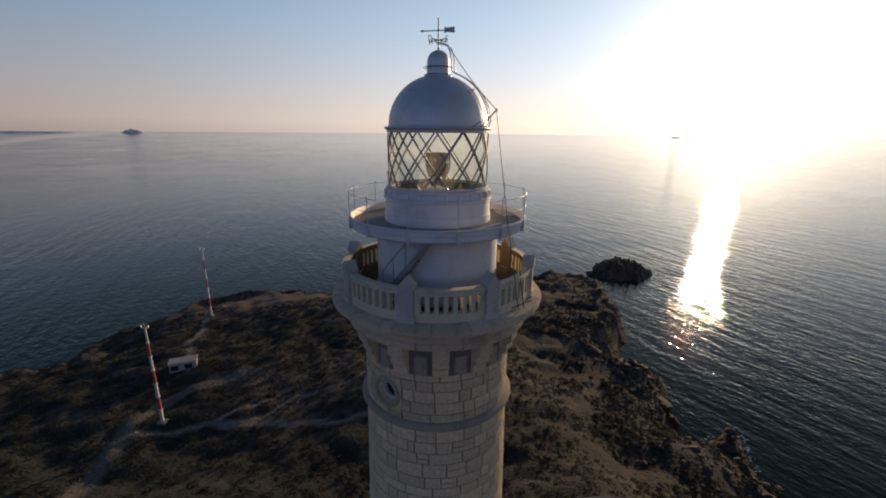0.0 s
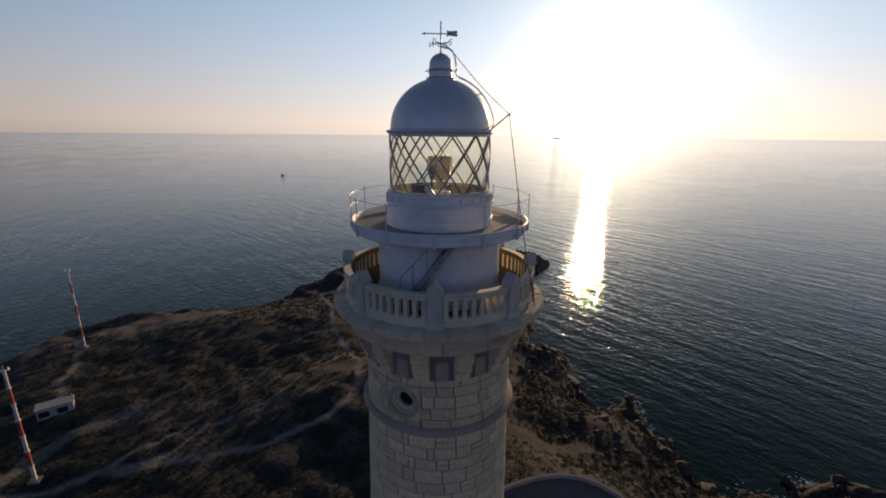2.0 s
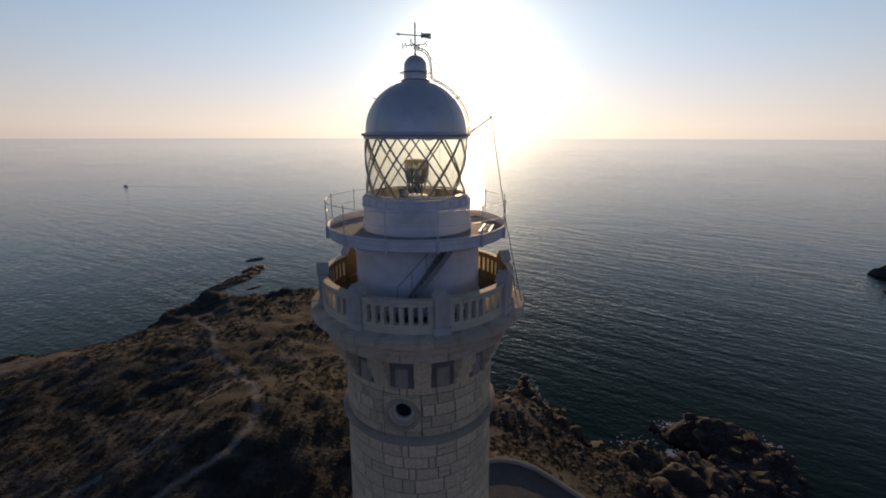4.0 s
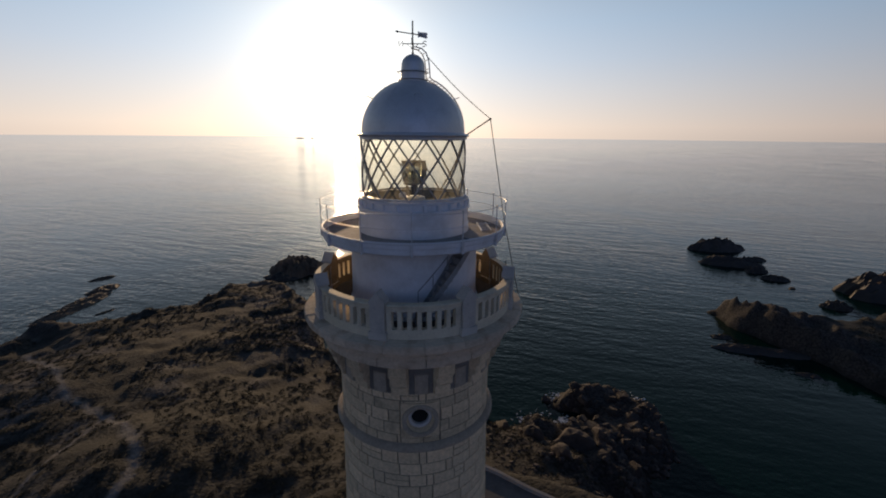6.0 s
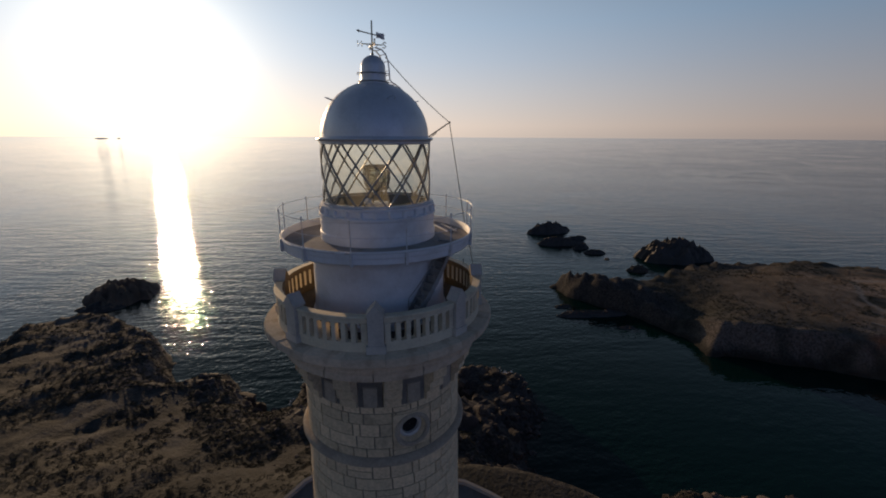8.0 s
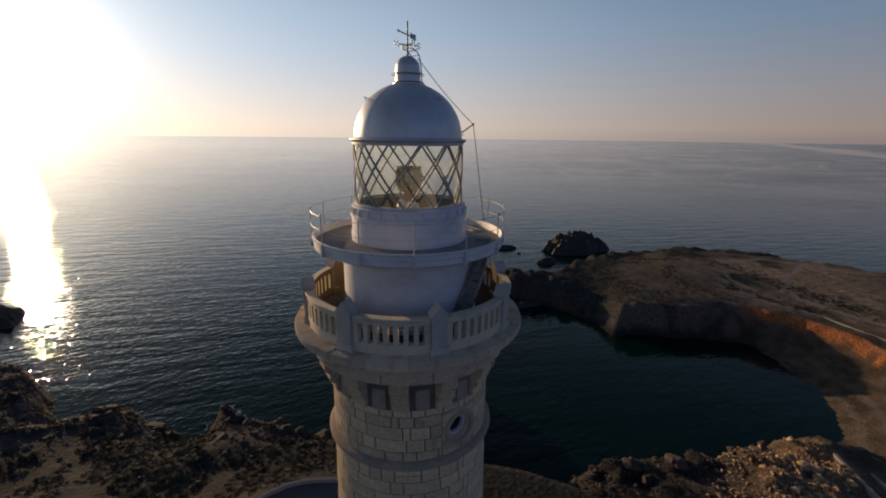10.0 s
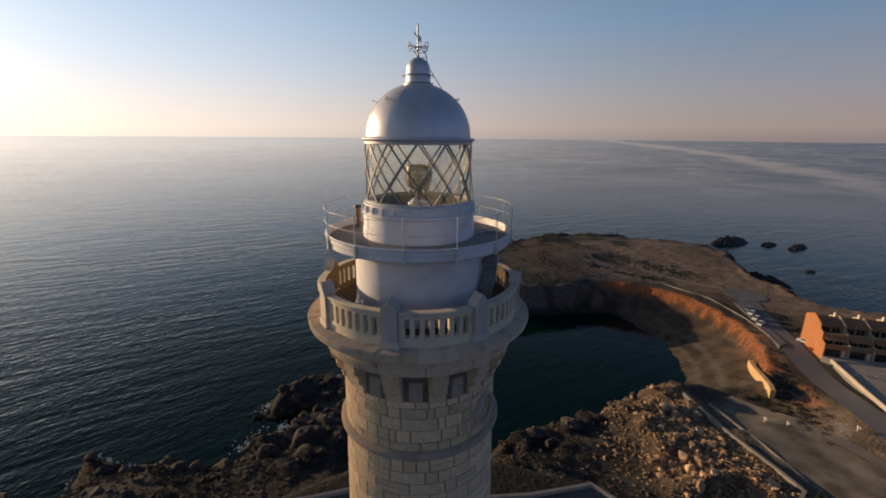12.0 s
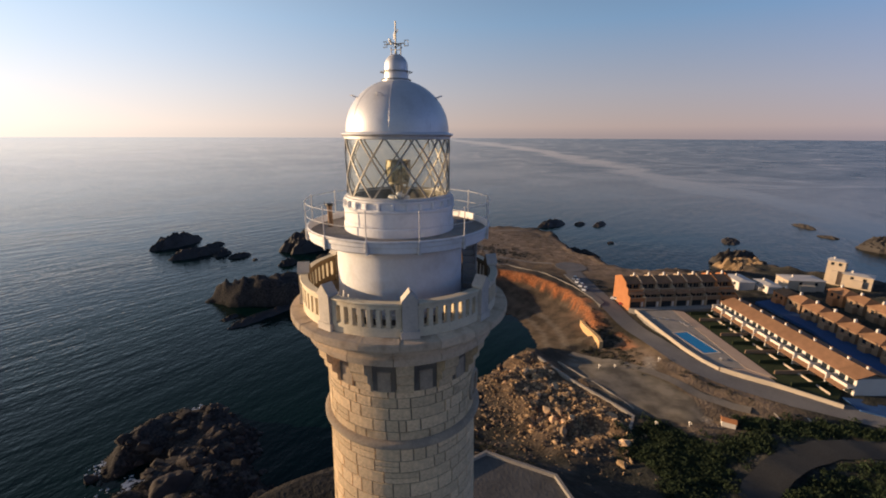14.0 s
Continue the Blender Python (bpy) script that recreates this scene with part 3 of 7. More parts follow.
NORTH_COAST = [(-420, 60), (-260, 95), (-170, 105), (-131, 117), (-127, 140), (-118, 160), (-108, 180), (-85, 186), (-55, 182), (-32, 190), (-17, 212), (-3, 226), (12, 210), (28, 197), (50, 192), (68, 196), (84, 189), (88, 166), (80, 138), (67, 114)]
EAST_COAST = [(80, 104), (74, 92), (66, 80), (71, 76), (79, 80), (88, 80), (80, 69), (78, 64), (83, 61), (80, 52), (79, 46), (86, 41), (97, 40), (108, 42), (115, 36), (121, 24), (113, 9), (101, 6), (88, 9), (79, 7), (72, 2), (70, -6), (74, -15), (82, -28), (88, -40), (94, -66), (103, -82), (103, -91)]
COVE_COAST = [(107, -98), (120, -105), (135, -109), (157, -104), (168, -100), (165, -70), (164, -48), (175, -40), (184, -31), (191, -20), (198, -4), (207, 11), (219, 23), (226, 19), (228, 5), (225, -12), (232, -26), (252, -36), (280, -58), (302, -105), (294, -150), (272, -180), (246, -206), (222, -212), (206, -203), (190, -196)]
SOUTH_COAST = [(172, -188), (150, -185), (136, -193), (127, -208), (120, -228), (118, -246), (122, -258), (129, -267), (136, -281), (125, -290), (113, -288), (104, -286), (94, -290), (84, -298), (70, -306), (40, -318), (0, -332), (-100, -360), (-420, -380)]
COAST = np.array(NORTH_COAST + EAST_COAST + COVE_COAST + SOUTH_COAST, float)

# places with their height over the sea and the width of the slope behind the shore
HILL = [(0, 0, 29, 30), (30, 25, 28, 30), (30, -25, 28, 30), (-40, 20, 28, 30), (-60, 68, 17.5, 25), (-72, 91, 17, 25), (-86, 142, 11, 18), (-40, 120, 16, 22), (0, 120, 17, 22), (40, 120, 15, 16), (0, 70, 24, 22)]
HEAD = [(59, 170, 13, 8), (75, 190, 12, 7), (40, 185, 10, 8), (-20, 195, 5, 12), (-100, 165, 6, 14), (-120, 125, 7, 20), (60, 140, 14, 9), (60, 95, 13, 16), (58, 60, 16, 26), (62, 25, 14, 26), (100, 24, 4, 10), (84, 24, 7, 12), (90, 12, 5, 10), (90, 36, 5, 10), (62, -10, 13, 26), (70, -45, 8, 20)]
SOUTH = [(60, -72, 11, 22), (80, -76, 10, 12), (46, -80, 12, 20), (60, -95, 11.5, 20), (35, -96, 13, 20), (85, -100, 8, 16), (55, -112, 14, 20), (20, -95, 15.5, 20), (0, -60, 21, 20), (0, -110, 15, 20), (20, -130, 14, 20), (100, -110, 6, 30)]
POINT = [(218, 12, 7, 8), (208, -2, 10, 9), (200, -18, 9, 9), (189, -30, 5, 9), (180, -70, 12, 7), (185, -100, 12.5, 9), (165, -128, 12.5, 16), (140, -134, 13, 16), (115, -128, 13.5, 16), (230, -100, 14, 14), (265, -110, 12, 20), (275, -75, 9, 20), (205, -185, 14, 9), (150, -172, 14, 9), (122, -190, 13, 8), (220, -170, 14, 14), (150, -150, 14, 15), (100, -150, 14, 14), (60, -130, 14, 14), (40, -150, 14, 14)]
TOWN = [(60, -200, 13.5, 14), (118, -278, 7, 9), (95, -270, 9, 12), (20, -250, 13, 14), (-100, -150, 16, 20), (-150, 0, 18, 25), (-250, 50, 13, 25), (-200, -200, 14, 20), (-330, -150, 12, 25)]


def shore_distance(x, y):
    """Metres inland of the coast line; below nought out at sea."""
    best = np.full(x.shape, 1e9)
    inside = np.zeros(x.shape, bool)
    for (ax, ay), (bx, by) in zip(COAST, np.roll(COAST, -1, 0)):
        dx, dy = bx - ax, by - ay
        s = np.clip(((x - ax) * dx + (y - ay) * dy) / (dx * dx + dy * dy), 0, 1)
        best = np.minimum(best, np.hypot(x - ax - s * dx, y - ay - s * dy))
        if ay != by:
            inside ^= ((ay > y) != (by > y)) & (x < dx * (y - ay) / dy + ax)
    return np.where(inside, best, -best)


def line_distance(x, y, pts):
    best = np.full(np.shape(x), 1e9)
    for (ax, ay), (bx, by) in zip(pts, pts[1:]):
        dx, dy = bx - ax, by - ay
        s = np.clip(((x - ax) * dx + (y - ay) * dy) / (dx * dx + dy * dy), 0, 1)
        best = np.minimum(best, np.hypot(x - ax - s * dx, y - ay - s * dy))
    return best


def sstep(lo, hi, v):
    s = np.clip((v - lo) / (hi - lo), 0, 1)
    return s * s * (3 - 2 * s)


CLIFF_FOOT = [(170, -104), (160, -119), (144, -126), (128, -126), (113, -123), (102, -117)]
CLIFF_TOP = [(183, -109), (168, -126), (148, -133), (126, -132), (110, -129), (100, -122)]
ROAD_LINE = [(152, -155), (139, -148), (122, -140.5), (107.6, -134.5), (83, -125), (70, -120), (59, -116.7), (52, -116.2), (44, -118), (32, -123), (17, -132.5), (-40, -170)]
HEAD_TRACKS = [
    [(-60, 20), (-63, 36), (-64, 47), (-65, 57), (-67, 68), (-65, 77), (-60, 82), (-52, 88)],
    [(-66, 64), (-56, 64), (-50, 67), (-40, 66), (-30, 62), (-22, 62), (-14, 63), (-6, 65), (-3, 69), (1, 78)],
    [(-9, 186), (-6, 169), (-4, 136), (-4, 122), (0, 106), (2, 94), (1, 78)],
    [(0, 106), (-10, 92), (-18, 81), (-25, 77), (-33, 76), (-39, 68), (-44, 66)],
    [(-38, 76), (-44, 71), (-48, 67)],
    [(-90, 150), (-80, 122), (-74, 104), (-66, 90)],
]
POINT_TRACKS = [
    [(66, -110), (60, -103), (50, -96), (37, -95)],
    [(77, -85), (68, -91), (60, -103)],
    [(190, -120), (215, -112), (250, -120), (262, -150), (235, -185)],
    [(160, -150), (190, -130), (220, -140), (255, -170)],
    [(129, -116), (120, -115), (111.7, -112.7), (101, -107), (91.7, -100)],
    [(130, -110.5), (124.8, -109.6), (115, -107), (108.4, -103.9), (98, -97)],
]
TRACKS = HEAD_TRACKS + POINT_TRACKS
RUBBLE_LINE = [(52, -66), (66, -70), (80, -72)]


def relief(x, y):
    """Height of the land and its surface layers at places x, y."""
    wx = x + 7 * (fbm(x, y, 16, 3, 5) - 0.5)
    wy = y + 7 * (fbm(x, y, 16, 3, 9) - 0.5)
    d = shore_distance(wx, wy)
    top, width, weight = np.zeros(x.shape), np.zeros(x.shape), np.zeros(x.shape)
    for px, py, ph, pw in HILL + HEAD + SOUTH + POINT + TOWN:
        w = 1.0 / ((x - px) ** 2 + (y - py) ** 2 + 60.0) ** 1.6
        top, width, weight = top + w * ph, width + w * pw, weight + w
    top, width = top / weight, width / weight
    s = np.clip(d / width, 0, 1)
    z = top * (1 - (1 - s) ** 1.8) * sstep(-0.5, 4, d)
    # the beach in the cove and the red cliff behind it
    foot, crest = line_distance(x, y, CLIFF_FOOT), line_distance(x, y, CLIFF_TOP)
    east = shore_distance(x, y)
    bay = np.exp(-(((x - 132) / 42) ** 2 + ((y + 110) / 29) ** 2) ** 2)
    face = foot - crest + (fbm(x, y, 8, 3, 63, True) - 0.5) * 7.0
    behind = sstep(-1, 1, face / 1.7)
    beach = np.clip(east, 0, 40) * 0.27 + 0.3
    z = np.where(d > 0, z * (1 - bay) + bay * (beach * (1 - behind) + np.maximum(z, 12.5) * behind), z)
    red = sstep(0.05, 0.3, bay) * np.exp(-(face / 3.6) ** 2) * sstep(11, 5, foot)
    red = red * sstep(6.8, 8.4, z)
    sand = bay * (1 - behind) * sstep(0.9, 0.6, red)
    # roughness: crags by the sea, smoother inland
    crag = sstep(0, 6, d) * sstep(width * 1.25, width * 0.5, d) * (1 - sand) * (1 - 0.6 * bay)
    rub = np.exp(-(line_distance(x, y, RUBBLE_LINE) / 13) ** 4)
    flat = np.maximum(sstep(9, 4, line_distance(x, y, ROAD_LINE)), np.exp(-((x - 62) ** 2 + (y + 150) ** 2) / 2600))
    flat = np.maximum(flat, np.exp(-(((x - 58) / 22) ** 2 + ((y + 94) / 11) ** 2) ** 2))
    wild = 1 + 0.5 * np.exp(-(((x - 88) / 36) ** 2 + ((y - 30) / 60) ** 2) ** 2)
    calm = np.exp(-(((x - 222) / 78) ** 2 + ((y + 125) / 85) ** 2) ** 2)
    calm = np.maximum(calm, np.exp(-(((x - 160) / 75) ** 2 + ((y + 185) / 55) ** 2) ** 2))
    smooth_slope = np.exp(-(((x - 58) / 20) ** 2 + ((y - 75) / 60) ** 2) ** 2)
    wild = wild * (1 - 0.75 * smooth_slope)
    crags = wild * (fbm(x, y, 14, 5, 31, True) - 0.55) * 7.0 + wild * (fbm(x, y, 4.5, 3, 41, True) - 0.5) * 3.0
    z = z + crag * crags * np.clip(z / 6, 0.15, 1) + (1 - flat) * (1 - 0.93 * calm) * (1 - 0.5 * smooth_slope) * (1 - sand) * sstep(0, 8, d) * ((fbm(x, y, 24, 4, 3) - 0.5) * 2.6 + (fbm(x, y, 5.0, 3, 13) - 0.5) * 2.0)
    z = z + rub * (fbm(x, y, 7, 4, 77, True) - 0.5) * 5.0
    ridge = sstep(17, 8, line_distance(x, y, [(222, 18), (208, -4), (196, -24)])) * sstep(0, 3, d)
    z = z + ridge * ((fbm(x, y, 9, 4, 51, True) - 0.55) * 8.0 + (fbm(x, y, 3.5, 3, 57, True) - 0.5) * 3.0)
    z = np.where(d > 0, np.maximum(z, 0.05 + 0.04 * d), np.maximum(-0.4 + 0.22 * d, -9.0) + 1.2 * (fbm(x, y, 7, 3, 55) - 0.5) * sstep(-14, 0, d))
    # the gully between the shore and the rock shelf
    gully = sstep(7.5, 3.5, line_distance(wx, wy, [(84, 43), (90, 37), (95, 34), (97, 31)]))
    z = np.where(d > 0, z * (1 - gully) - 1.0 * gully, z)
    # level ground under the walled platform
    plat = sstep(41, 34, np.hypot(x - 12, y + 2))
    z = z * (1 - plat) + 28.2 * plat
    track = np.zeros(x.shape)
    jx, jy = x + 2 * (fbm(x, y, 9, 2, 91) - 0.5), y + 2 * (fbm(x, y, 9, 2, 95) - 0.5)
    for k, pts in enumerate(TRACKS):
        half = (1.9, 0.8, 0.8, 0.5, 0.5, 0.7, 1.2, 0.9, 1.0, 1.0, 1.1, 0.8)[k]
        track = np.maximum(track, sstep(half * 1.4, half * 0.7, line_distance(jx, jy, pts)) * (0.5 if half > 1.5 else 0.35 if k > 9 else 0.9))
    bare = np.exp(-(((x - 225) / 70) ** 2 + ((y + 130) / 70) ** 2) ** 2) * (1 - bay)
    bare = np.maximum(bare, 0.9 * np.exp(-(((x - 165) / 60) ** 2 + ((y + 185) / 45) ** 2) ** 2))
    # less bare tone to the north puts the point's backlit darkness into the colour
    bare = bare * sstep(0.25, 0.6, d / width) * (1 - 0.5 * sstep(-130, -90, y))
    bare = np.maximum(bare * sstep(0.74, 0.58, fbm(x, y, 30, 4, 8)), 0.62 * np.exp(-(((x + 70) / 60) ** 2 + ((y - 158) / 15) ** 2)))
    bare = np.maximum(bare, 0.55 * np.exp(-(((x - 55) / 45) ** 2 + ((y + 112) / 9) ** 2) ** 2) + 0.5 * np.exp(-((x - 108) ** 2 + (y + 128) ** 2) / 200))
    bare = np.maximum(bare, 0.8 * np.exp(-(((x - 58) / 26) ** 2 + ((y + 94) / 13) ** 2) ** 2) * (1 - rub))
    lot = sstep(0.35, 0.6, np.exp(-(((x - 60) / 24) ** 2 + ((y + 93) / 11) ** 2) ** 2)) * sstep(-78, -81, y)
    bare = np.maximum(bare, 0.1 * np.exp(-(((x - 60) / 22) ** 2 + ((y - 30) / 75) ** 2) ** 2))
    bare = bare * (1 - lot)
    shelf = np.exp(-(((x - 96) / 30) ** 2 + ((y - 20) / 40) ** 2) ** 2) + sstep(19, 12, line_distance(x, y, [(222, 18), (208, -4), (196, -24)]))
    rock = np.clip(crag * sstep(0.35, 0.6, fbm(x, y, 18, 4, 66)) * 1.4 + shelf, 0, 1)
    wet = sstep(1.3, 0.3, z) * (1 - sand)
    pale = 0.8 * np.exp(-(line_distance(x, y, [(178, -104), (169, -96), (167, -70), (169, -50)]) / 9) ** 2) * (1 - red) * sstep(1.0, 3.0, z) * sstep(0.35, 0.6, fbm(x, y, 8, 3, 83))
    east_slope = np.exp(-(((x - 74) / 24) ** 2 + ((y - 125) / 68) ** 2) ** 2)
    pale = np.maximum(pale, 0.6 * east_slope * sstep(0.36, 0.6, fbm(x, y, 9, 4, 103)) * sstep(1.5, 4, z))
    # headland streaks: pale stony ground, and sunlit clumps put into the colour
    pale = np.maximum(pale, 0.55 * np.exp(-(((x + 35) / 95) ** 2 + ((y - 125) / 62) ** 2) ** 2) * sstep(0.52, 0.68, fbm(x * 0.6 + y * 0.5, y - x * 0.3, 8, 4, 107)) * sstep(2, 5, z))
    # sunlit patches on the bank are painted in with the red earth colour
    bank = sstep(9, 4, line_distance(x, y, [(112, -127), (101, -122), (92, -118.5), (80, -113.5)])) * sstep(4.5, 6, line_distance(x, y, ROAD_LINE))
    red = np.maximum(red, 0.6 * bank * sstep(0.42, 0.6, fbm(x, y, 6, 3, 113)))
    return z, {"pale": pale, "track": track * sstep(0.5, 2, d), "bare": bare, "rock": rock * (1 - rub), "rubble": rub, "red": red, "lot": lot, "sand": sand, "wet": wet}


def heights(places):
    p = np.array(places, float)
    return relief(p[:, 0], p[:, 1])[0]


def graded(lo, hi, a, b, step, coarse):
    return np.concatenate([np.arange(lo, a, coarse), np.arange(a, b, step), np.arange(b, hi + coarse, coarse)])


gx = graded(-440, 340, -150, 310, 1.3, 6)
gy = graded(-400, 260, -340, 235, 1.3, 6)
GX, GY = np.meshgrid(gx, gy)
GZ, LAYERS = relief(GX.ravel(), GY.ravel())


def grid_mesh(name, xs, ys, zs, material):
    me = bpy.data.meshes.new(name)
    nx, ny = len(xs), len(ys)
    co = np.empty((nx * ny, 3), np.float32)
    co[:, 0], co[:, 1], co[:, 2] = np.tile(xs, ny), np.repeat(ys, nx), zs
    i = (np.arange(ny - 1)[:, None] * nx + np.arange(nx - 1)[None]).ravel()
    quads = np.stack([i, i + 1, i + nx + 1, i + nx], 1).astype(np.int32)
    me.vertices.add(len(co))
    me.vertices.foreach_set("co", co.ravel())
    me.loops.add(quads.size)
    me.loops.foreach_set("vertex_index", quads.ravel())
    me.polygons.add(len(quads))
    me.polygons.foreach_set("loop_start", np.arange(0, quads.size, 4, dtype=np.int32))
    me.materials.append(material)
    me.update(calc_edges=True)
    me.validate()
    me.shade_smooth()
    return me


ground_data = grid_mesh("ground", gx, gy, GZ, GROUND)
for layer_name, values in LAYERS.items():
    at = ground_data.attributes.new(layer_name, "FLOAT", "POINT")
    at.data.foreach_set("value", np.asarray(values, np.float32))
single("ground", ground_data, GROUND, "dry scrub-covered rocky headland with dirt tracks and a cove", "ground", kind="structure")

# the sea: one round sheet, bent up far out to meet the sky where the camera sees the horizon
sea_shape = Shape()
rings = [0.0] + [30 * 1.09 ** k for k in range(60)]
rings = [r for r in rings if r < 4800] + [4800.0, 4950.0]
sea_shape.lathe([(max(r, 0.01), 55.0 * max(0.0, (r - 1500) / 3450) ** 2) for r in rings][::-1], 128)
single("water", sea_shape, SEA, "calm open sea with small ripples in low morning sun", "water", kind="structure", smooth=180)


def polar(r, a, z):
    return (r * math.cos(radians(a)), r * math.sin(radians(a)), z)


# ---- the lighthouse ----
tower = thing("lighthouse", "tall pale stone lighthouse tower with a silver dome", "lighthouse")
BASE_Z = 29.0


def shaft_radius(z):
    return 3.10 + max(0.0, 70.9 - z) * 0.018


core = Shape()
OVAL_AZ, OVAL_Z = 229.0, 71.92
WIN_A0, WIN_A1, WIN_Z0, WIN_Z1 = OVAL_AZ - 13.5, OVAL_AZ + 13.5, 71.2, 72.64
core.lathe([(0.01, BASE_Z), (shaft_radius(BASE_Z) - 0.03, BASE_Z)] + [(shaft_radius(z) - 0.03, z) for z in range(32, 71, 3)] + [(3.075, 70.9), (3.075, WIN_Z0)], 72)
core.lathe([(3.075, WIN_Z0), (3.075, WIN_Z1)], 66, WIN_A1, WIN_A0 + 360)
core.lathe([(3.075, WIN_Z1), (3.06, 74.9)], 72)
part("masonry_core", core, MORTAR, tower, "recessed grey mortar")

# string course of the shaft
band = Shape().lathe([(3.02, 70.62), (3.18, 70.65), (3.28, 70.70), (3.33, 70.78), (3.33, 70.85), (3.29, 70.91), (3.2, 70.95), (3.02, 70.96)], 96)
part("string_course", band, COURSE, tower, "rounded stone moulding round the shaft")

# round window: a dressed stone slab with a deep round hole, a pale inner lip and a near-black disc in place of the
# unlit inside
face = Shape()
hole, ring_n = 0.5, 40
half_w, half_h = 3.11 * radians(13.5), (WIN_Z1 - WIN_Z0) / 2


def on_wall(u, v, depth=0.0):
    a = u / 3.11
    return ((3.115 - depth) * math.cos(a), (3.115 - depth) * math.sin(a), v)


rows = [[], [], [], [], []]
for k in range(ring_n):
    c, n = math.cos(2 * math.pi * k / ring_n), math.sin(2 * math.pi * k / ring_n)
    reach = min(half_w / max(abs(c), 1e-6), half_h / max(abs(n), 1e-6))
    rows[0].append(on_wall(c * reach, n * reach, 0.06))
    rows[1].append(on_wall(c * (reach - 0.02), n * (reach - 0.02)))
    rows[2].append(on_wall(c * (hole + 0.03), n * (hole + 0.03)))
    rows[3].append(on_wall(c * hole, n * hole, 0.03))
    rows[4].append(on_wall(c * hole * 0.86, n * hole * 0.86, 0.34))
face.add(sum(rows, []), [(r * ring_n + k, r * ring_n + (k + 1) % ring_n, (r + 1) * ring_n + (k + 1) % ring_n, (r + 1) * ring_n + k) for r in range(4) for k in range(ring_n)])
oval_m = Matrix.Translation((0, 0, OVAL_Z)) @ Matrix.Rotation(radians(OVAL_AZ), 4, "Z")
oval = part("round_window", face, STONE, tower, "round window in a dressed stone slab", m=oval_m)
turned = Matrix.Translation((2.78, 0, 0)) @ Matrix.Rotation(radians(90), 4, "Y")
# the lip's white stands in for light catching its edge
part("inner_lip", Shape().lathe([(0.45, -0.02), (0.45, 0.1), (0.38, 0.14), (0.32, 0.1), (0.31, -0.02)], 36, m=turned), HWHITE, oval, "rounded inner lip, whitened as if lit")
part("surround", Shape().lathe([(0.51, 0.2), (0.51, 0.36), (0.55, 0.4), (0.62, 0.4), (0.67, 0.36), (0.68, 0.2)], 40, m=turned), COURSE, oval, "raised rounded stone surround")
part("unlit_disc", Shape().lathe([(0.42, -0.01), (0.1, -0.012), (0.005, -0.012)], 32, m=turned), DARK, oval, "near-black disc in place of the unlit inside")

# brackets under the balcony
bracket = Shape()
prof = [(2.95, 73.0), (3.14, 73.0), (3.22, 73.08), (3.24, 73.35), (3.34, 73.42), (3.42, 73.52), (3.43, 73.8), (3.52, 73.86), (3.6, 73.98), (3.62, 74.35), (2.95, 74.35)]
half = 0.3
bracket.add([(r, -half, z) for r, z in prof] + [(r, half, z) for r, z in prof],
            [tuple(range(len(prof) - 1, -1, -1)), tuple(range(len(prof), 2 * len(prof)))] + [(i, (i + 1) % len(prof), len(prof) + (i + 1) % len(prof), len(prof) + i) for i in range(len(prof))])
bracket_data = bracket.mesh("bracket", STONE, 25)
BRACKETS = 13
for k in range(BRACKETS):
    part("bracket", bracket_data, STONE, tower, m=Matrix.Rotation(radians(174.2 + 360 / BRACKETS * (k + 0.5)), 4, "Z"))
# dark panels carry the recess shade between the brackets in their colour, with one paler block in each
niche = Shape().arc_block(2.95, 3.118, -8.2, 8.2, 73.02, 74.35, 5, 0.015).mesh("niche_back", SHADENICHE, 25)
block = Shape().arc_block(2.95, 3.17, -4.4, 4.8, 73.04, 73.82, 3, 0.02).mesh("niche_stone", COURSE, 25)
for k in range(BRACKETS):
    part("niche_back", niche, SHADENICHE, tower, m=Matrix.Rotation(radians(174.2 + 360 / BRACKETS * k), 4, "Z"))
    part("niche_stone", block, COURSE, tower, m=Matrix.Rotation(radians(174.2 + 360 / BRACKETS * k), 4, "Z"))

# balcony slab in two steps, with joints
bed = [(3.0, 74.35), (3.66, 74.35), (3.74, 74.4), (3.77, 74.5), (3.76, 74.64), (3.7, 74.71), (3.71, 74.8), (3.82, 74.9), (3.94, 75.02), (3.98, 75.11), (3.0, 75.11)]
for k in range(14):
    piece = Shape().lathe(bed + bed[:1], 6, 360 / 14 * k + 0.2, 360 / 14 * (k + 1) - 0.2)
    part("bed_moulding", piece, CORNICE, tower)
slab_core = Shape().lathe([(2.4, 74.75), (3.55, 74.75), (3.6, 75.13), (4.1, 75.15), (4.1, 75.44), (2.4, 75.50)], 72)
part("slab_core", slab_core, MORTAR, tower)
slab_data = []
for variant in range(3):
    s = Shape()
    e0 = [(3.8, 75.10), (4.14, 75.11), (4.24, 75.16), (4.33, 75.25), (4.345, 75.31), (4.345, 75.45), (4.31, 75.51), (3.4, 75.55)]
    n = 5
    w = 360 / 20
    v, f = [], []
    for i in range(n + 1):
        a = radians(-w / 2 + 0.1 + (w - 0.2) * i / n)
        wob = 0.008 * (variant - 1)
        v += [((r + wob) * math.cos(a), (r + wob) * math.sin(a), z + wob) for r, z in e0]
    k7 = len(e0)
    for i in range(n):
        f += [(i * k7 + s2, (i + 1) * k7 + s2, (i + 1) * k7 + (s2 + 1) % k7, i * k7 + (s2 + 1) % k7) for s2 in range(k7)]
    f += [tuple(range(k7 - 1, -1, -1)), tuple(n * k7 + s2 for s2 in range(k7))]
    s.add(v, f)
    slab_data.append(s.mesh("cornice_stone", CORNICE, 30))
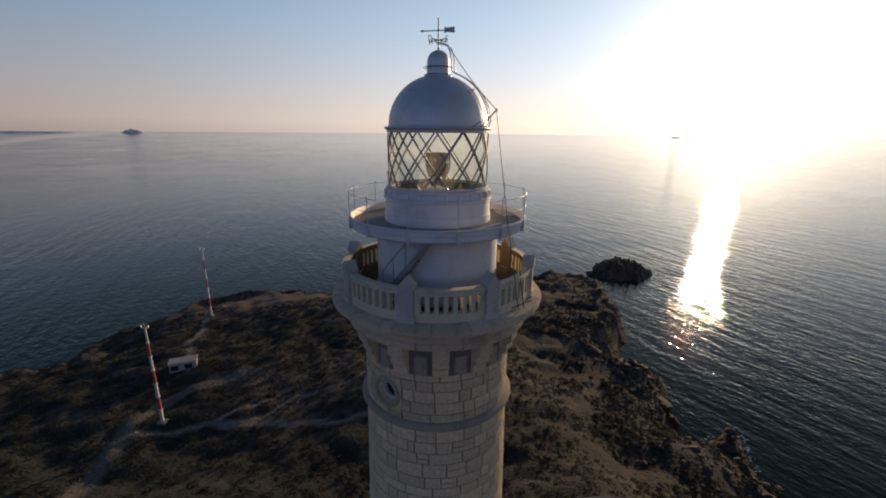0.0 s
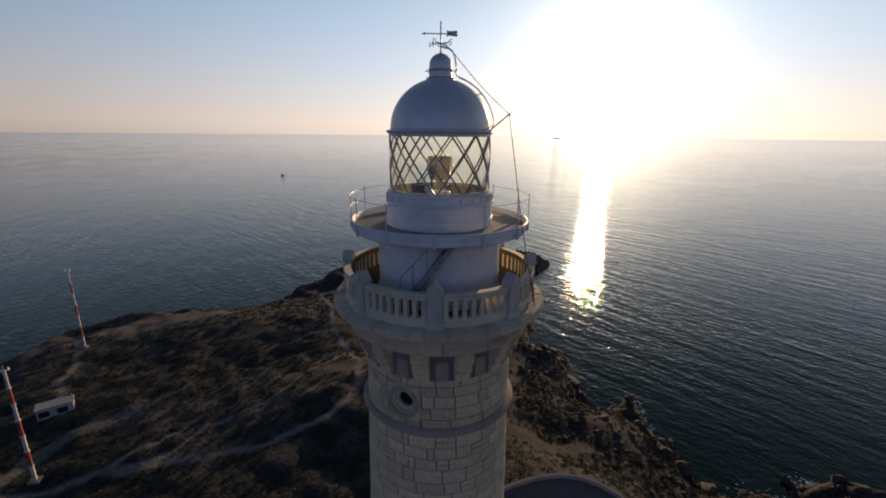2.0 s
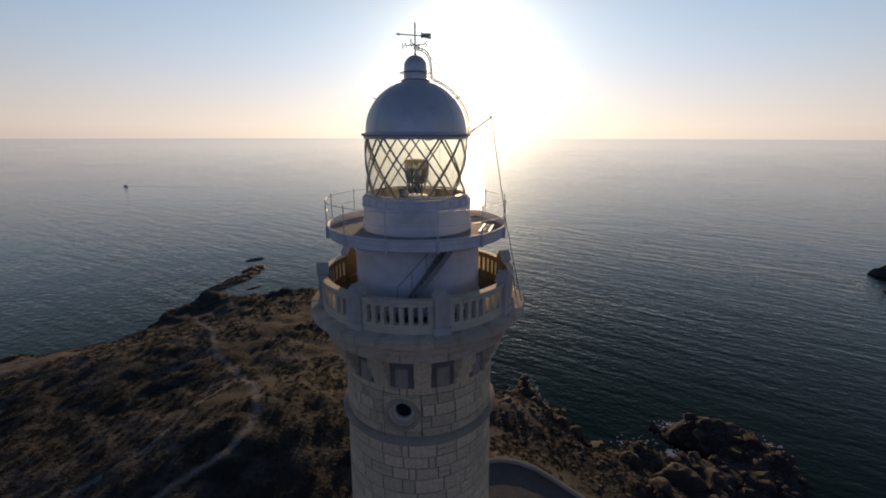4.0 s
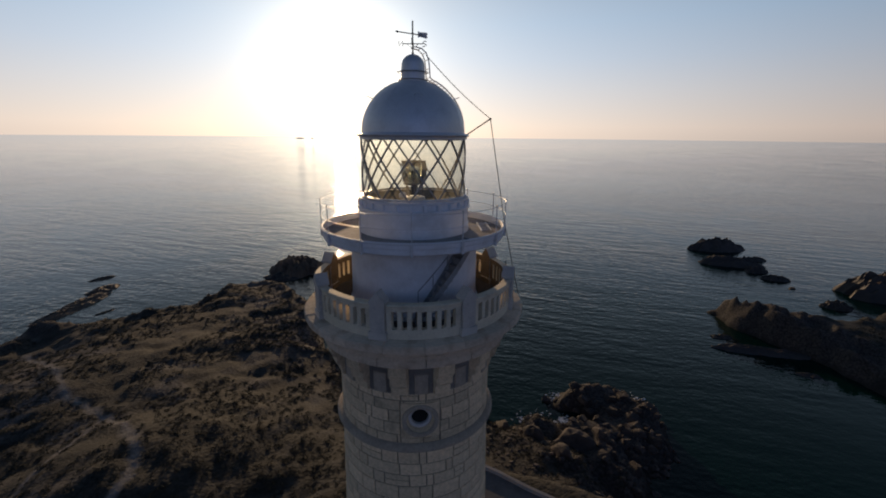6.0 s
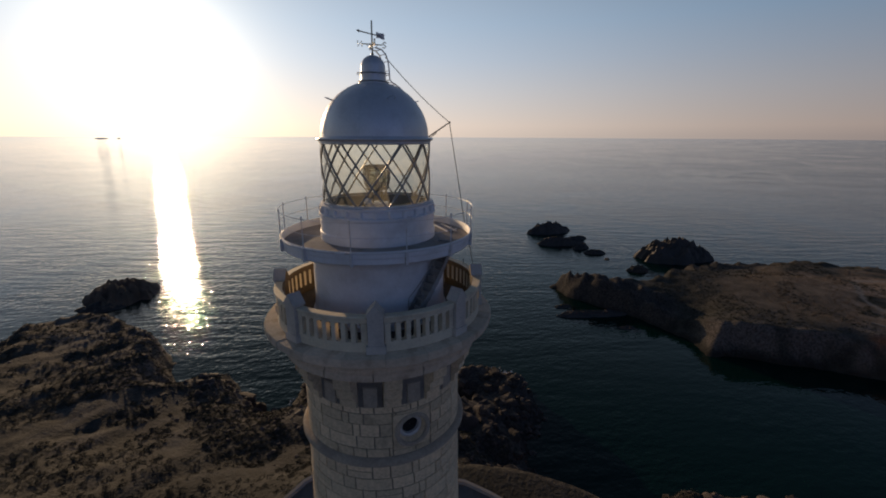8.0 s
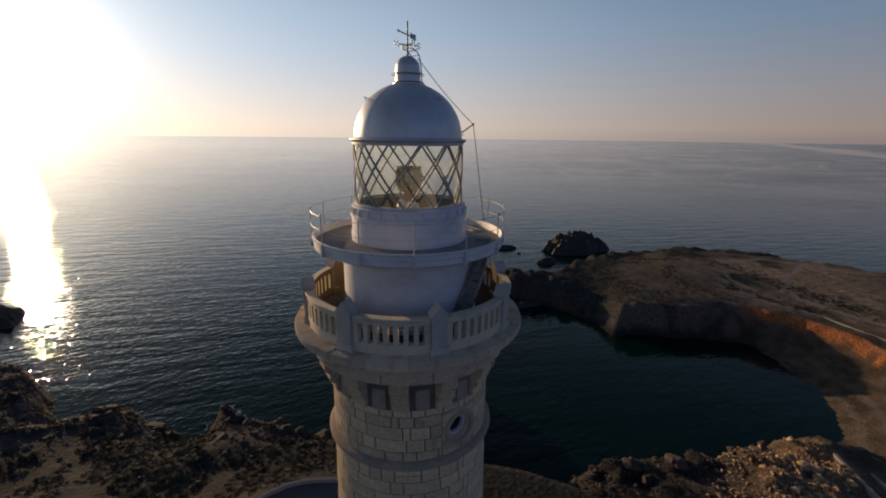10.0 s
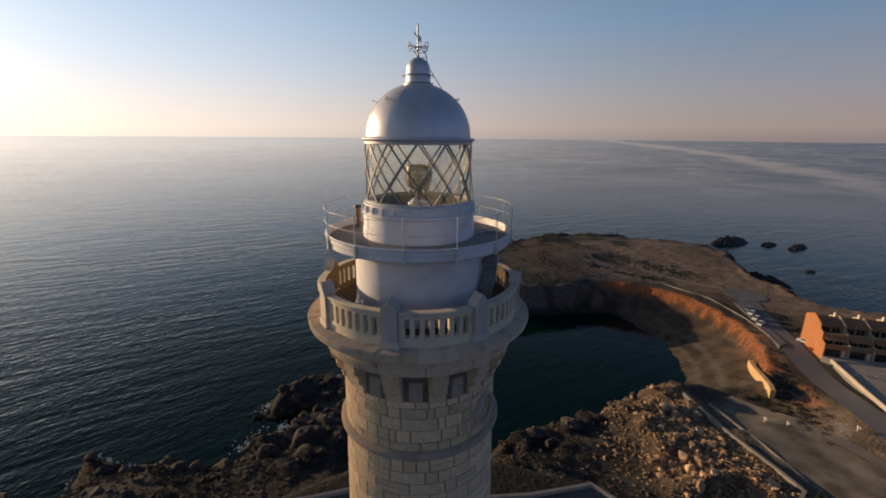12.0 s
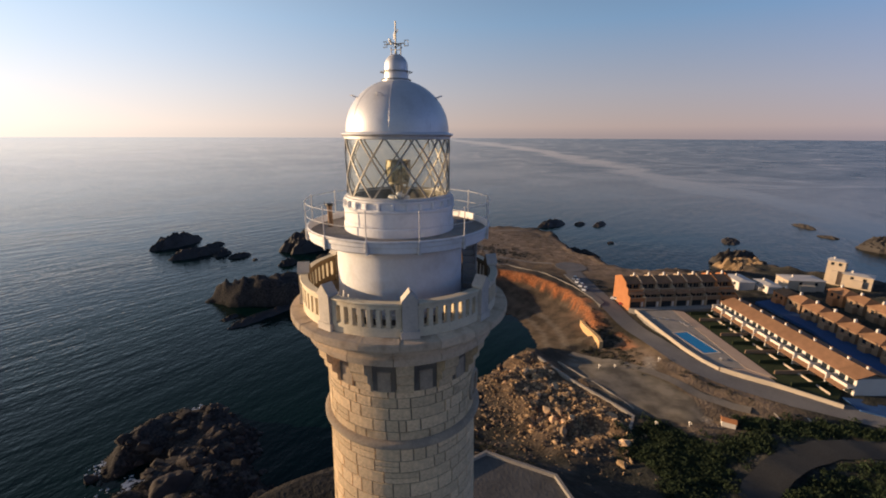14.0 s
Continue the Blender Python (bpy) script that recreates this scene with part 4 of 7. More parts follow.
for k in range(20):
    part("cornice_stone", slab_data[k * 7 % 3], CORNICE, tower, m=Matrix.Rotation(radians(18 * k + 5), 4, "Z"))
part("balcony_floor", Shape().lathe([(3.72, 75.56), (3.66, 75.575), (2.4, 75.59)], 72), FLOORDARK, tower, "dark balcony floor")

# pierced balustrade between eight gabled pedestals
POST0 = 163.0
panel = Shape()
R_IN, R_OUT, Z0, Z1 = 3.66, 3.86, 75.72, 76.93
SPAN = 45 - 7.6
slots = 7
pitch = 4.8
start = -SPAN / 2
edges = [-pitch * (slots - 1) / 2 + pitch * k for k in range(slots)]
SW = 2.2
# rails above and below, then the uprights between the slots
panel.arc_block(R_IN, R_OUT, start, -start, Z0, 76.06, 10, 0.012)
panel.arc_block(R_IN, R_OUT, start, -start, 76.70, 76.84, 10, 0.008)
panel.arc_block(R_IN - 0.04, R_OUT + 0.05, start, -start, 76.84, Z1, 10, 0.025)
bounds = [start] + sum([[c - SW / 2, c + SW / 2] for c in edges], []) + [-start]
for a, b in zip(bounds[::2], bounds[1::2]):
    panel.arc_block(R_IN, R_OUT, a, b, 76.06, 76.70, 3 if b - a > 3 else 2, 0.018)
# rounded ends of the slots
for c in edges:
    for z, sign in ((76.06, 1), (76.70, -1)):
        for side in (-1, 1):
            a = c + side * SW / 2
            corner = [polar(r, aa, zz) for r in (R_IN + 0.01, R_OUT - 0.012) for aa, zz in ((a, z), (a - side * SW / 2, z), (a - side * SW * 0.2, z + sign * 0.022), (a, z + sign * 0.055))]
            panel.add(corner, [(0, 1, 2, 3), (7, 6, 5, 4), (1, 5, 6, 2), (2, 6, 7, 3)])
panel_data = panel.mesh("balustrade_panel", CREAM, 30)


def inner_ochre(me):
    """The faces turned towards the tower's axis take a darker ochre colour."""
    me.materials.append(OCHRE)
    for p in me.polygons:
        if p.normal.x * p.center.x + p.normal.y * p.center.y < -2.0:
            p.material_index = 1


inner_ochre(panel_data)

post = Shape()
post.add([(x, y, z) for z in (75.72, 75.98) for x, y in ((3.55, -0.31), (4.0, -0.31), (4.0, 0.31), (3.55, 0.31))], [(4, 5, 6, 7), (0, 1, 5, 4), (1, 2, 6, 5), (2, 3, 7, 6), (3, 0, 4, 7)])
post.add([(x, y, z) for z in (75.98, 76.96) for x, y in ((3.6, -0.25), (3.96, -0.25), (3.96, 0.25), (3.6, 0.25))], [(0, 1, 5, 4), (1, 2, 6, 5), (2, 3, 7, 6), (3, 0, 4, 7)])
post.add([(3.55, -0.28, 76.96), (4.0, -0.28, 76.96), (4.0, 0.28, 76.96), (3.55, 0.28, 76.96), (3.55, -0.28, 77.02), (4.0, -0.28, 77.02), (4.0, 0.28, 77.02), (3.55, 0.28, 77.02), (3.55, 0, 77.36), (4.0, 0, 77.36)],
         [(3, 2, 1, 0), (0, 1, 5, 4), (2, 3, 7, 6), (1, 2, 6, 9, 5), (3, 0, 4, 8, 7), (4, 5, 9, 8), (6, 7, 8, 9)])
post_data = post.mesh("pedestal", PEDESTAL, 25)
inner_ochre(post_data)
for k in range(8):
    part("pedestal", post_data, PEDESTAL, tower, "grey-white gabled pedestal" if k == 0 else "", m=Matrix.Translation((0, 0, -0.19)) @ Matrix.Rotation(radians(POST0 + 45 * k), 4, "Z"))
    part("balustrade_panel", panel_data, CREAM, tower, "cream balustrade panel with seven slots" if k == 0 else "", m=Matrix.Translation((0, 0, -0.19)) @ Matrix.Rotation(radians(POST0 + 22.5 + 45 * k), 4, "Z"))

# drum of the watch room
drum = Shape().lathe([(2.56, 75.57), (2.56, 75.74), (2.50, 75.78), (2.47, 76.2), (2.46, 77.75), (2.49, 77.85), (2.56, 77.98), (2.6, 78.1), (2.0, 78.2)], 96)
part("watch_room_wall", drum, WHITE, tower, "white plastered round wall")
door_m = Matrix.Rotation(radians(20), 4, "Z")
wr_door = part("watch_room_door", Shape().arc_block(2.40, 2.50, -9, 9, 75.62, 77.55, 4, 0.02), IRON, tower, "grey-white iron door", m=door_m)
part("handle", Shape().sphere(polar(2.53, 6, 76.75), 0.035, 6), BLACK, wr_door)

# upper gallery
gal = Shape().lathe([(2.3, 78.06), (2.9, 78.08), (3.14, 78.14), (3.36, 78.20), (3.44, 78.23), (3.47, 78.27), (3.47, 78.44), (3.50, 78.47), (3.50, 78.66), (3.49, 78.68), (3.465, 78.68), (3.455, 78.66), (3.44, 78.40), (2.05, 78.44)], 96)
part("gallery_slab", gal, WHITE, tower, "white iron-edged gallery ring")
part("gallery_deck", Shape().lathe([(3.437, 78.41), (2.08, 78.45)], 96), DECK, tower, "worn brown deck of the gallery")
rim = Shape().lathe([(3.50, 78.60), (3.545, 78.61), (3.545, 78.65), (3.50, 78.66)], 96)
part("gallery_rim", rim, IRON, tower)
rail_post = Shape()
rail_post.tube([(3.535, 0, 78.2), (3.535, 0, 79.62)], 0.018, 8)
rail_post.box(3.46, 3.58, -0.05, 0.05, 78.24, 78.66, bevel=0.01)
rail_post.sphere((3.535, 0, 79.64), 0.032, 6)
post_mesh = rail_post.mesh("rail_post", IRON)
for k in range(13):
    part("rail_post", post_mesh, IRON, tower, "thin white iron post" if k == 0 else "", m=Matrix.Rotation(radians(141.5 + 27.69 * k), 4, "Z"))
for z, r in ((79.58, 0.011), (79.12, 0.009)):
    part("hand_rail", Shape().tube([polar(3.53, 4 * k, z) for k in range(90)], r, 6, closed=True), IRON, tower, "thin white iron rail")

# lantern base with its row of ventilators
murette = Shape().lathe([(2.13, 78.42), (2.13, 78.74), (2.10, 78.76), (2.10, 79.30), (2.15, 79.33), (2.15, 79.40), (2.03, 79.43), (2.02, 79.62), (2.08, 79.66), (2.08, 79.72), (1.86, 79.73), (1.86, 79.2), (0.01, 79.2)], 96)
part("lantern_base", murette, WHITE, tower, "white iron lantern base")
vent = Shape().box(2.0, 2.125, -0.055, 0.055, 79.42, 79.64, bevel=0.015).box(2.12, 2.14, -0.035, 0.035, 79.46, 79.6)
vent_data = vent.mesh("ventilator", WHITE, 25)
for k in range(26):
    part("ventilator", vent_data, WHITE, tower, m=Matrix.Rotation(radians(139.2 + 360 / 26 * k), 4, "Z"))

# glazing: crossed helical bars and curved panes
GZ0, GZ1, GR = 79.72, 81.86, 1.95
bar_meshes = []
for sign in (1, -1):
    s = Shape()
    v, f = [], []
    n = 12
    for i in range(n + 1):
        a, z = sign * 45 * i / n, GZ0 + (GZ1 - GZ0) * i / n
        da = math.degrees(0.032 / GR)
        v += [polar(GR - 0.035, a - da, z), polar(GR - 0.035, a + da, z), polar(GR + 0.02, a + da, z), polar(GR + 0.02, a - da, z)]
    for i in range(n):
        p = 4 * i
        f += [(p + q, p + (q + 1) % 4, p + 4 + (q + 1) % 4, p + 4 + q) for q in range(4)]
    s.add(v, f)
    bar_meshes.append(s.mesh("glazing_bar", BAR, 25))
for k in range(12):
    for d in bar_meshes:
        part("glazing_bar", d, BAR, tower, m=Matrix.Rotation(radians(11 + 30 * k), 4, "Z"))
pane = Shape().lathe([(GR - 0.01, GZ0), (GR - 0.01, GZ1)], 6, -15, 15).mesh("pane", GLASS)
for k in range(12):
    ob = part("pane", pane, GLASS, tower, m=Matrix.Rotation(radians(11 + 30 * k), 4, "Z"))
    ob.visible_shadow = False
part("inner_lining", Shape().lathe([(1.855, 79.72), (1.85, 79.215), (0.01, 79.21)], 72), OLIVE, tower, "dark olive lining inside the lantern")
part("glazing_sill", Shape().lathe([(1.86, 79.74), (2.0, 79.74), (2.0, 79.80), (1.88, 79.82)], 72), IRON, tower)

# dome
ring = Shape().lathe([(1.86, 81.80), (1.98, 81.82), (1.99, 81.90), (2.05, 81.93), (2.08, 81.97), (2.06, 82.01), (1.94, 82.03), (1.90, 82.07)], 96)
part("dome_ring", ring, SILVER, tower, "grey gutter ring under the dome")
dome_prof = [(1.905 * math.cos(t), 82.06 + 1.84 * math.sin(t)) for t in (math.radians(75.5) * i / 24 for i in range(25))]
part("dome", Shape().lathe(dome_prof, 96), SILVER, tower, "silver-painted round metal dome")
part("dome_lining", Shape().lathe([(r * 0.97, z - 0.03) for r, z in dome_prof][::-1], 48), IRON, tower)
seam = Shape()
for k in range(8):
    seam.tube([polar(r + 0.004, 150.4 + 45 * k, z + 0.004) for r, z in dome_prof[::2]], 0.005, 4)
part("dome_seam", seam, SILVER, tower)
# lugs and the ring rail high on the dome
for a in (83, 137, 232, 318):
    lug = Shape().tube([polar(1.42, a - 5, 83.22), polar(1.62, a - 4, 83.30), polar(1.70, a, 83.32), polar(1.62, a + 4, 83.30), polar(1.42, a + 5, 83.22)], 0.014, 6)
    part("dome_lug", lug, SILVER, tower)
ventil = Shape().lathe([(0.52, 83.80), (0.52, 83.88), (0.44, 83.92), (0.43, 84.14), (0.45, 84.16), (0.45, 84.19), (0.43, 84.21), (0.42, 84.36)] + [(0.42 * math.cos(t), 84.36 + 0.40 * math.sin(t)) for t in (math.radians(88) * i / 10 for i in range(1, 11))], 48)
ventil_ob = part("ventilator_cap", ventil, SILVER, tower, "silver ventilator with a rounded cap")
part("dark_seam", Shape().lathe([(0.53, 83.865), (0.54, 83.88), (0.53, 83.90), (0.44, 83.905)], 40), BRONZE, ventil_ob)
hoop = Shape().tube([polar(0.56, 20 * k, 84.15) for k in range(18)], 0.012, 6, closed=True)
for k in range(4):
    hoop.tube([polar(0.42, 60 + 90 * k, 84.15), polar(0.60, 60 + 90 * k, 84.16)], 0.012, 5)
part("cap_hoop", hoop, BRONZE, ventil_ob)

# weather vane: staff, cardinal arms, arrow and banner
vane = part("weather_vane", Shape().tube([(0, 0, 84.7), (0, 0, 85.84)], 0.027, 8).sphere((0, 0, 84.80), 0.05, 6).sphere((0, 0, 85.02), 0.03, 6), BRONZE, tower, "iron weather vane on a thin staff")
arms = Shape()
for a in (132, 42):
    m = Matrix.Rotation(radians(a), 4, "Z")
    arms.tube([m @ Vector((-0.36, 0, 85.1)), m @ Vector((0.36, 0, 85.1))], 0.018, 6)
    arms.tube([m @ Vector((-0.2, 0, 85.1)), m @ Vector((-0.1, 0, 85.0)), m @ Vector((0, 0, 84.98)), m @ Vector((0.1, 0, 85.0)), m @ Vector((0.2, 0, 85.1))], 0.009, 5)
part("cardinal_arms", arms, BRONZE, vane)


def flat_letter(strokes, m):
    s = Shape()
    for stroke in strokes:
        s.tube([m @ Vector((x * 0.07, 0, z * 0.09)) for x, z in stroke], 0.018, 5)
    return s


LETTERS = {"N": [[(-1, -1), (-1, 1), (1, -1), (1, 1)]], "S": [[(1, .8), (0, 1), (-1, .5), (1, -.5), (0, -1), (-1, -.8)]], "E": [[(1, 1), (-1, 1), (-1, -1), (1, -1)], [(-1, 0), (.6, 0)]], "O": [[(-1, -1), (-1, 1), (1, 1), (1, -1), (-1, -1)]]}
for ch, a in (("N", 132), ("S", 312), ("E", 42), ("O", 222)):
    m = Matrix.Translation(polar(0.42, a, 85.1)) @ Matrix.Rotation(radians(a), 4, "Z")
    part("letter", flat_letter(LETTERS[ch], m), BRONZE, vane)
arrow_m = Matrix.Rotation(radians(-14), 4, "Z")
arrow = Shape().tube([arrow_m @ Vector((-0.62, 0, 85.42)), arrow_m @ Vector((0.4, 0, 85.42))], 0.02, 6)
arrow.add([(-0.72, 0, 85.42), (-0.58, 0.0, 85.47), (-0.58, 0.0, 85.37), (-0.58, 0.02, 85.42), (-0.58, -0.02, 85.42)], [(0, 1, 3), (0, 3, 2), (0, 2, 4), (0, 4, 1)], arrow_m)
part("arrow", arrow, BRONZE, vane)
flag = Shape()
outline = [(0.22, 85.32), (0.30, 85.36), (0.58, 85.33), (0.62, 85.38), (0.58, 85.43), (0.62, 85.48), (0.58, 85.53), (0.30, 85.51), (0.22, 85.54)]
flag.add([(x, y, z) for y in (-0.008, 0.008) for x, z in outline], [tuple(range(8, -1, -1)), tuple(range(9, 18))] + [(i, (i + 1) % 9, 9 + (i + 1) % 9, 9 + i) for i in range(9)], arrow_m)
part("banner", flag, IRON, vane, "grey forked metal banner")

# ladder over the dome, with hoops at the cap
LAD = 338.0
ladder = Shape()
lad_path = [(1.95, 82.0)] + [(2.06 * math.cos(t), 82.06 + 1.98 * math.sin(t)) for t in (math.radians(6 + 64 * i / 16) for i in range(17))] + [(0.60, 84.0), (0.58, 84.3), (0.54, 84.6), (0.44, 84.82), (0.26, 84.95), (0.0, 84.98)]
for off in (-0.17, 0.17):
    rad = Matrix.Rotation(radians(LAD), 4, "Z")
    ladder.tube([rad @ Vector((r, off, z)) for r, z in lad_path], 0.023, 6)
for i in range(1, len(lad_path) - 1):
    r, z = lad_path[i]
    ladder.tube([rad @ Vector((r, -0.17, z)), rad @ Vector((r, 0.17, z))], 0.015, 5)
part("dome_ladder", ladder, IRON, tower, "white curved iron ladder over the dome")
# davit arm with its lightning cable
tip = Vector((1.927, -2.105, 82.575))
davit = Shape().tube([polar(1.98, 318, 81.98), tip], 0.025, 6).tube([polar(1.98, 306, 82.0), polar(2.3, 309, 82.2)], 0.015, 5)
davit.sphere(tip, 0.045, 6)
part("davit_arm", davit, BLACK, tower, "dark iron arm at the dome's edge")
cable = Shape()
top_end, low_end = Vector(polar(0.5, 330, 84.75)), Vector((2.85, -3.15, 75.7))
cable.tube([top_end.lerp(tip, k / 8) + Vector((0, 0, -0.10 * math.sin(math.pi * k / 8))) for k in range(9)], 0.014, 5)
cable.tube([tip.lerp(Vector((2.42, -2.62, 78.6)), k / 8) for k in range(9)] + [Vector((2.42, -2.62, 78.6)).lerp(low_end, k / 6) + Vector((0.02 * math.sin(k * 2.1), 0.02 * math.cos(k * 1.7), 0)) for k in range(1, 7)], 0.016, 5)
part("earth_cable", cable, BLACK, tower)

# stair from the balcony up to the gallery
stair = thing("iron_stair", "dark grey iron stair against the round white wall", "stair")
A0, A1, N = 228.0, 266.0, 12
treads = Shape().box(-0.26, 0.26, -0.11, 0.11, -0.02, 0.02).box(-0.26, 0.26, 0.09, 0.11, -0.02, 0.2).mesh("tread", GREYIRON, 0)
for k in range(N):
    a, z = A0 + (A1 - A0) * k / (N - 1), 75.78 + 2.52 * k / (N - 1)
    part("tread", treads, GREYIRON, stair, m=Matrix.Translation(polar(2.80, a, z)) @ Matrix.Rotation(radians(a), 4, "Z"))
for r in (2.54, 3.06):
    s = Shape()
    v, f = [], []
    for k in range(13):
        a, z = A0 - 2 + (A1 - A0 + 4) * k / 12, 75.62 + 2.70 * k / 12
        v += [polar(r - 0.015, a, z), polar(r + 0.015, a, z), polar(r + 0.015, a, z + 0.27), polar(r - 0.015, a, z + 0.27)]
    for k in range(12):
        p = 4 * k
        f += [(p + q, p + (q + 1) % 4, p + 4 + (q + 1) % 4, p + 4 + q) for q in range(4)]
    part("stringer", s.add(v, f), GREYIRON, stair)
part("hand_rail", Shape().tube([polar(3.06, A0 + (A1 - A0) * k / 12, 76.9 + 2.3 * k / 12) for k in range(8)], 0.02, 6), GREYIRON, stair)
for k in (0, 3, 6):
    part("baluster", Shape().tube([polar(3.06, A0 + (A1 - A0) * k / 12, 76.0 + 2.3 * k / 12), polar(3.06, A0 + (A1 - A0) * k / 12, 76.9 + 2.3 * k / 12)], 0.016, 6), GREYIRON, stair)

# lens and its stand inside the lantern: a ribbed glass drum, narrower at its foot, on dark legs
optic = thing("lighthouse_optic", "ribbed glass lens drum on dark legs inside the lantern", "lamp")
part("pedestal", Shape().lathe([(0.52, 79.22), (0.52, 79.34), (0.46, 79.38), (0.44, 79.62), (0.40, 79.68), (0.01, 79.70)], 32), IRON, optic, "grey-white cast-iron pedestal")
part("cover", Shape().sphere((-0.44, 0.16, 79.74), 0.15, 10), WHITE, optic, "pale rounded cover")


def drum_radius(u):
    return 0.30 + 0.185 * math.sin(math.pi * (0.12 + 0.56 * u)) ** 1.0 - 0.02 * u


LENS0, LENS1, RIBS = 80.20, 81.00, 12
for a0, a1 in ((125, 265), (305, 445)):
    lens = Shape()
    for k in range(RIBS):
        u0, u1 = k / RIBS, (k + 1) / RIBS
        z0, z1 = LENS0 + (LENS1 - LENS0) * u0, LENS0 + (LENS1 - LENS0) * u1 - 0.006
        r0, r1 = drum_radius(u0), drum_radius(u1)
        lens.lathe([(r0 - 0.09, z0), (r0, z0), ((r0 + r1) / 2 + 0.028, (z0 + z1) / 2), (r1, z1), (r1 - 0.09, z1), (r0 - 0.09, z0)], 30, a0, a1)
    part("lens", lens, LENS, optic, "ribbed yellow-green glass lens")
for a0, a1 in ((85, 125), (265, 305)):
    prof = [(drum_radius(k / 10) + 0.012, LENS0 + (LENS1 - LENS0) * k / 10) for k in range(11)]
    part("side_panel", Shape().lathe(prof + [(r - 0.03, z) for r, z in prof[::-1]] + prof[:1], 14, a0, a1), BRASS, optic, "dull brass side plate")
for z, r in ((LENS0 - 0.015, drum_radius(0)), (LENS1 + 0.01, drum_radius(1))):
    part("lens_ring", Shape().lathe([(r - 0.1, z - 0.03), (r + 0.03, z - 0.03), (r + 0.03, z + 0.03), (r - 0.1, z + 0.03), (r - 0.1, z - 0.03)], 48), BRASS, optic, "aged brass ring")
for a in (85, 125, 172, 218, 265, 305, 352, 38):
    part("mullion", Shape().tube([polar(drum_radius(k / 8) + 0.02, a, LENS0 + (LENS1 - LENS0) * k / 8) for k in range(9)], 0.018, 6), OLIVE, optic)
for a in (25, 97, 169, 241, 313):
    part("leg", Shape().tube([polar(0.33, a, 80.2), polar(0.31, a, 79.95), polar(0.22, a, 79.72)], 0.038, 8), OLIVE, optic)
part("lamp", Shape().lathe([(0.01, 80.3), (0.07, 80.32), (0.08, 80.72), (0.05, 80.8), (0.01, 80.82)], 16), IRON, optic)
part("turntable", Shape().lathe([(0.01, 79.78), (0.12, 79.79), (0.12, 80.1), (0.3, 80.14), (0.3, 80.17), (0.01, 80.17)], 32), BLACK, optic)

# things on the gallery
flue = thing("gallery_flue", "short dark metal flue pipe standing on the gallery", "pipe", Matrix.Translation(polar(2.75, 62, 78.43)))
part("pipe", Shape().tube([(0, 0, 0), (0, 0, 0.85)], 0.10, 12), RUST, flue)
part("cap", Shape().lathe([(0.14, 0.83), (0.16, 0.86), (0.14, 0.92), (0.01, 0.94)], 16), BLACK, flue)
part("bracket", Shape().tube([(0.1, 0, 0.75), (0.35, 0.12, 0.78), (0.36, 0.12, 0.95)], 0.015, 6), BLACK, flue)
lad2 = thing("spare_ladder", "grey metal ladder lying flat on the gallery deck", "ladder", Matrix.Translation(polar(2.78, 318, 78.45)) @ Matrix.Rotation(radians(45), 4, "Z"))
for y in (-0.18, 0.18):
    part("rail", Shape().box(-0.75, 0.75, y - 0.02, y + 0.02, -0.02, 0.04), IRON, lad2)
for k in range(6):
    part("rung", Shape().tube([(-0.62 + 0.25 * k, -0.17, 0.01), (-0.62 + 0.25 * k, 0.17, 0.01)], 0.014, 6), IRON, lad2)
curb = thing("deck_hatch", "cream hatch lid standing open on the gallery", "hatch", Matrix.Translation(polar(3.05, 18, 78.43)) @ Matrix.Rotation(radians(18), 4, "Z"))
part("lid", Shape().box(-0.2, 0.2, -0.55, 0.55, 0.0, 0.07, bevel=0.012), CREAM, curb)

# aerial clamped outside the balustrade
aer = thing("rail_aerial", "dark bent metal aerial clamped outside the balustrade", "aerial")
p0 = Vector(polar(4.05, 322, 75.58))
part("mast", Shape().tube([p0 + Vector((0, 0, -0.05)), p0 + Vector((-0.15, 0.1, 0.9)), p0 + Vector((-0.2, 0.12, 1.35))], 0.022, 6), BLACK, aer)
part("cross_arm", Shape().tube([p0 + Vector((-0.55, -0.3, 0.05)), p0 + Vector((0.35, 0.25, 0.12))], 0.018, 6).tube([p0 + Vector((0.3, 0.1, 0.3)), p0 + Vector((0.1, 0.3, 0.2))], 0.014, 6), BLACK, aer)

# shaft masonry: the stones near the camera singly, the rest joined
stone_rng = random.Random(7)
stone_meshes = {}


def stone_mesh(width, height):
    key = (width, height)
    if key not in stone_meshes:
        stone_meshes[key] = Shape().arc_block(2.98, 3.10 + 0.006 * (width % 3), 0.24, width - 0.24, 0.013, height - 0.013, 3, 0.018).mesh("stone", STONE, 25)
    return stone_meshes[key]


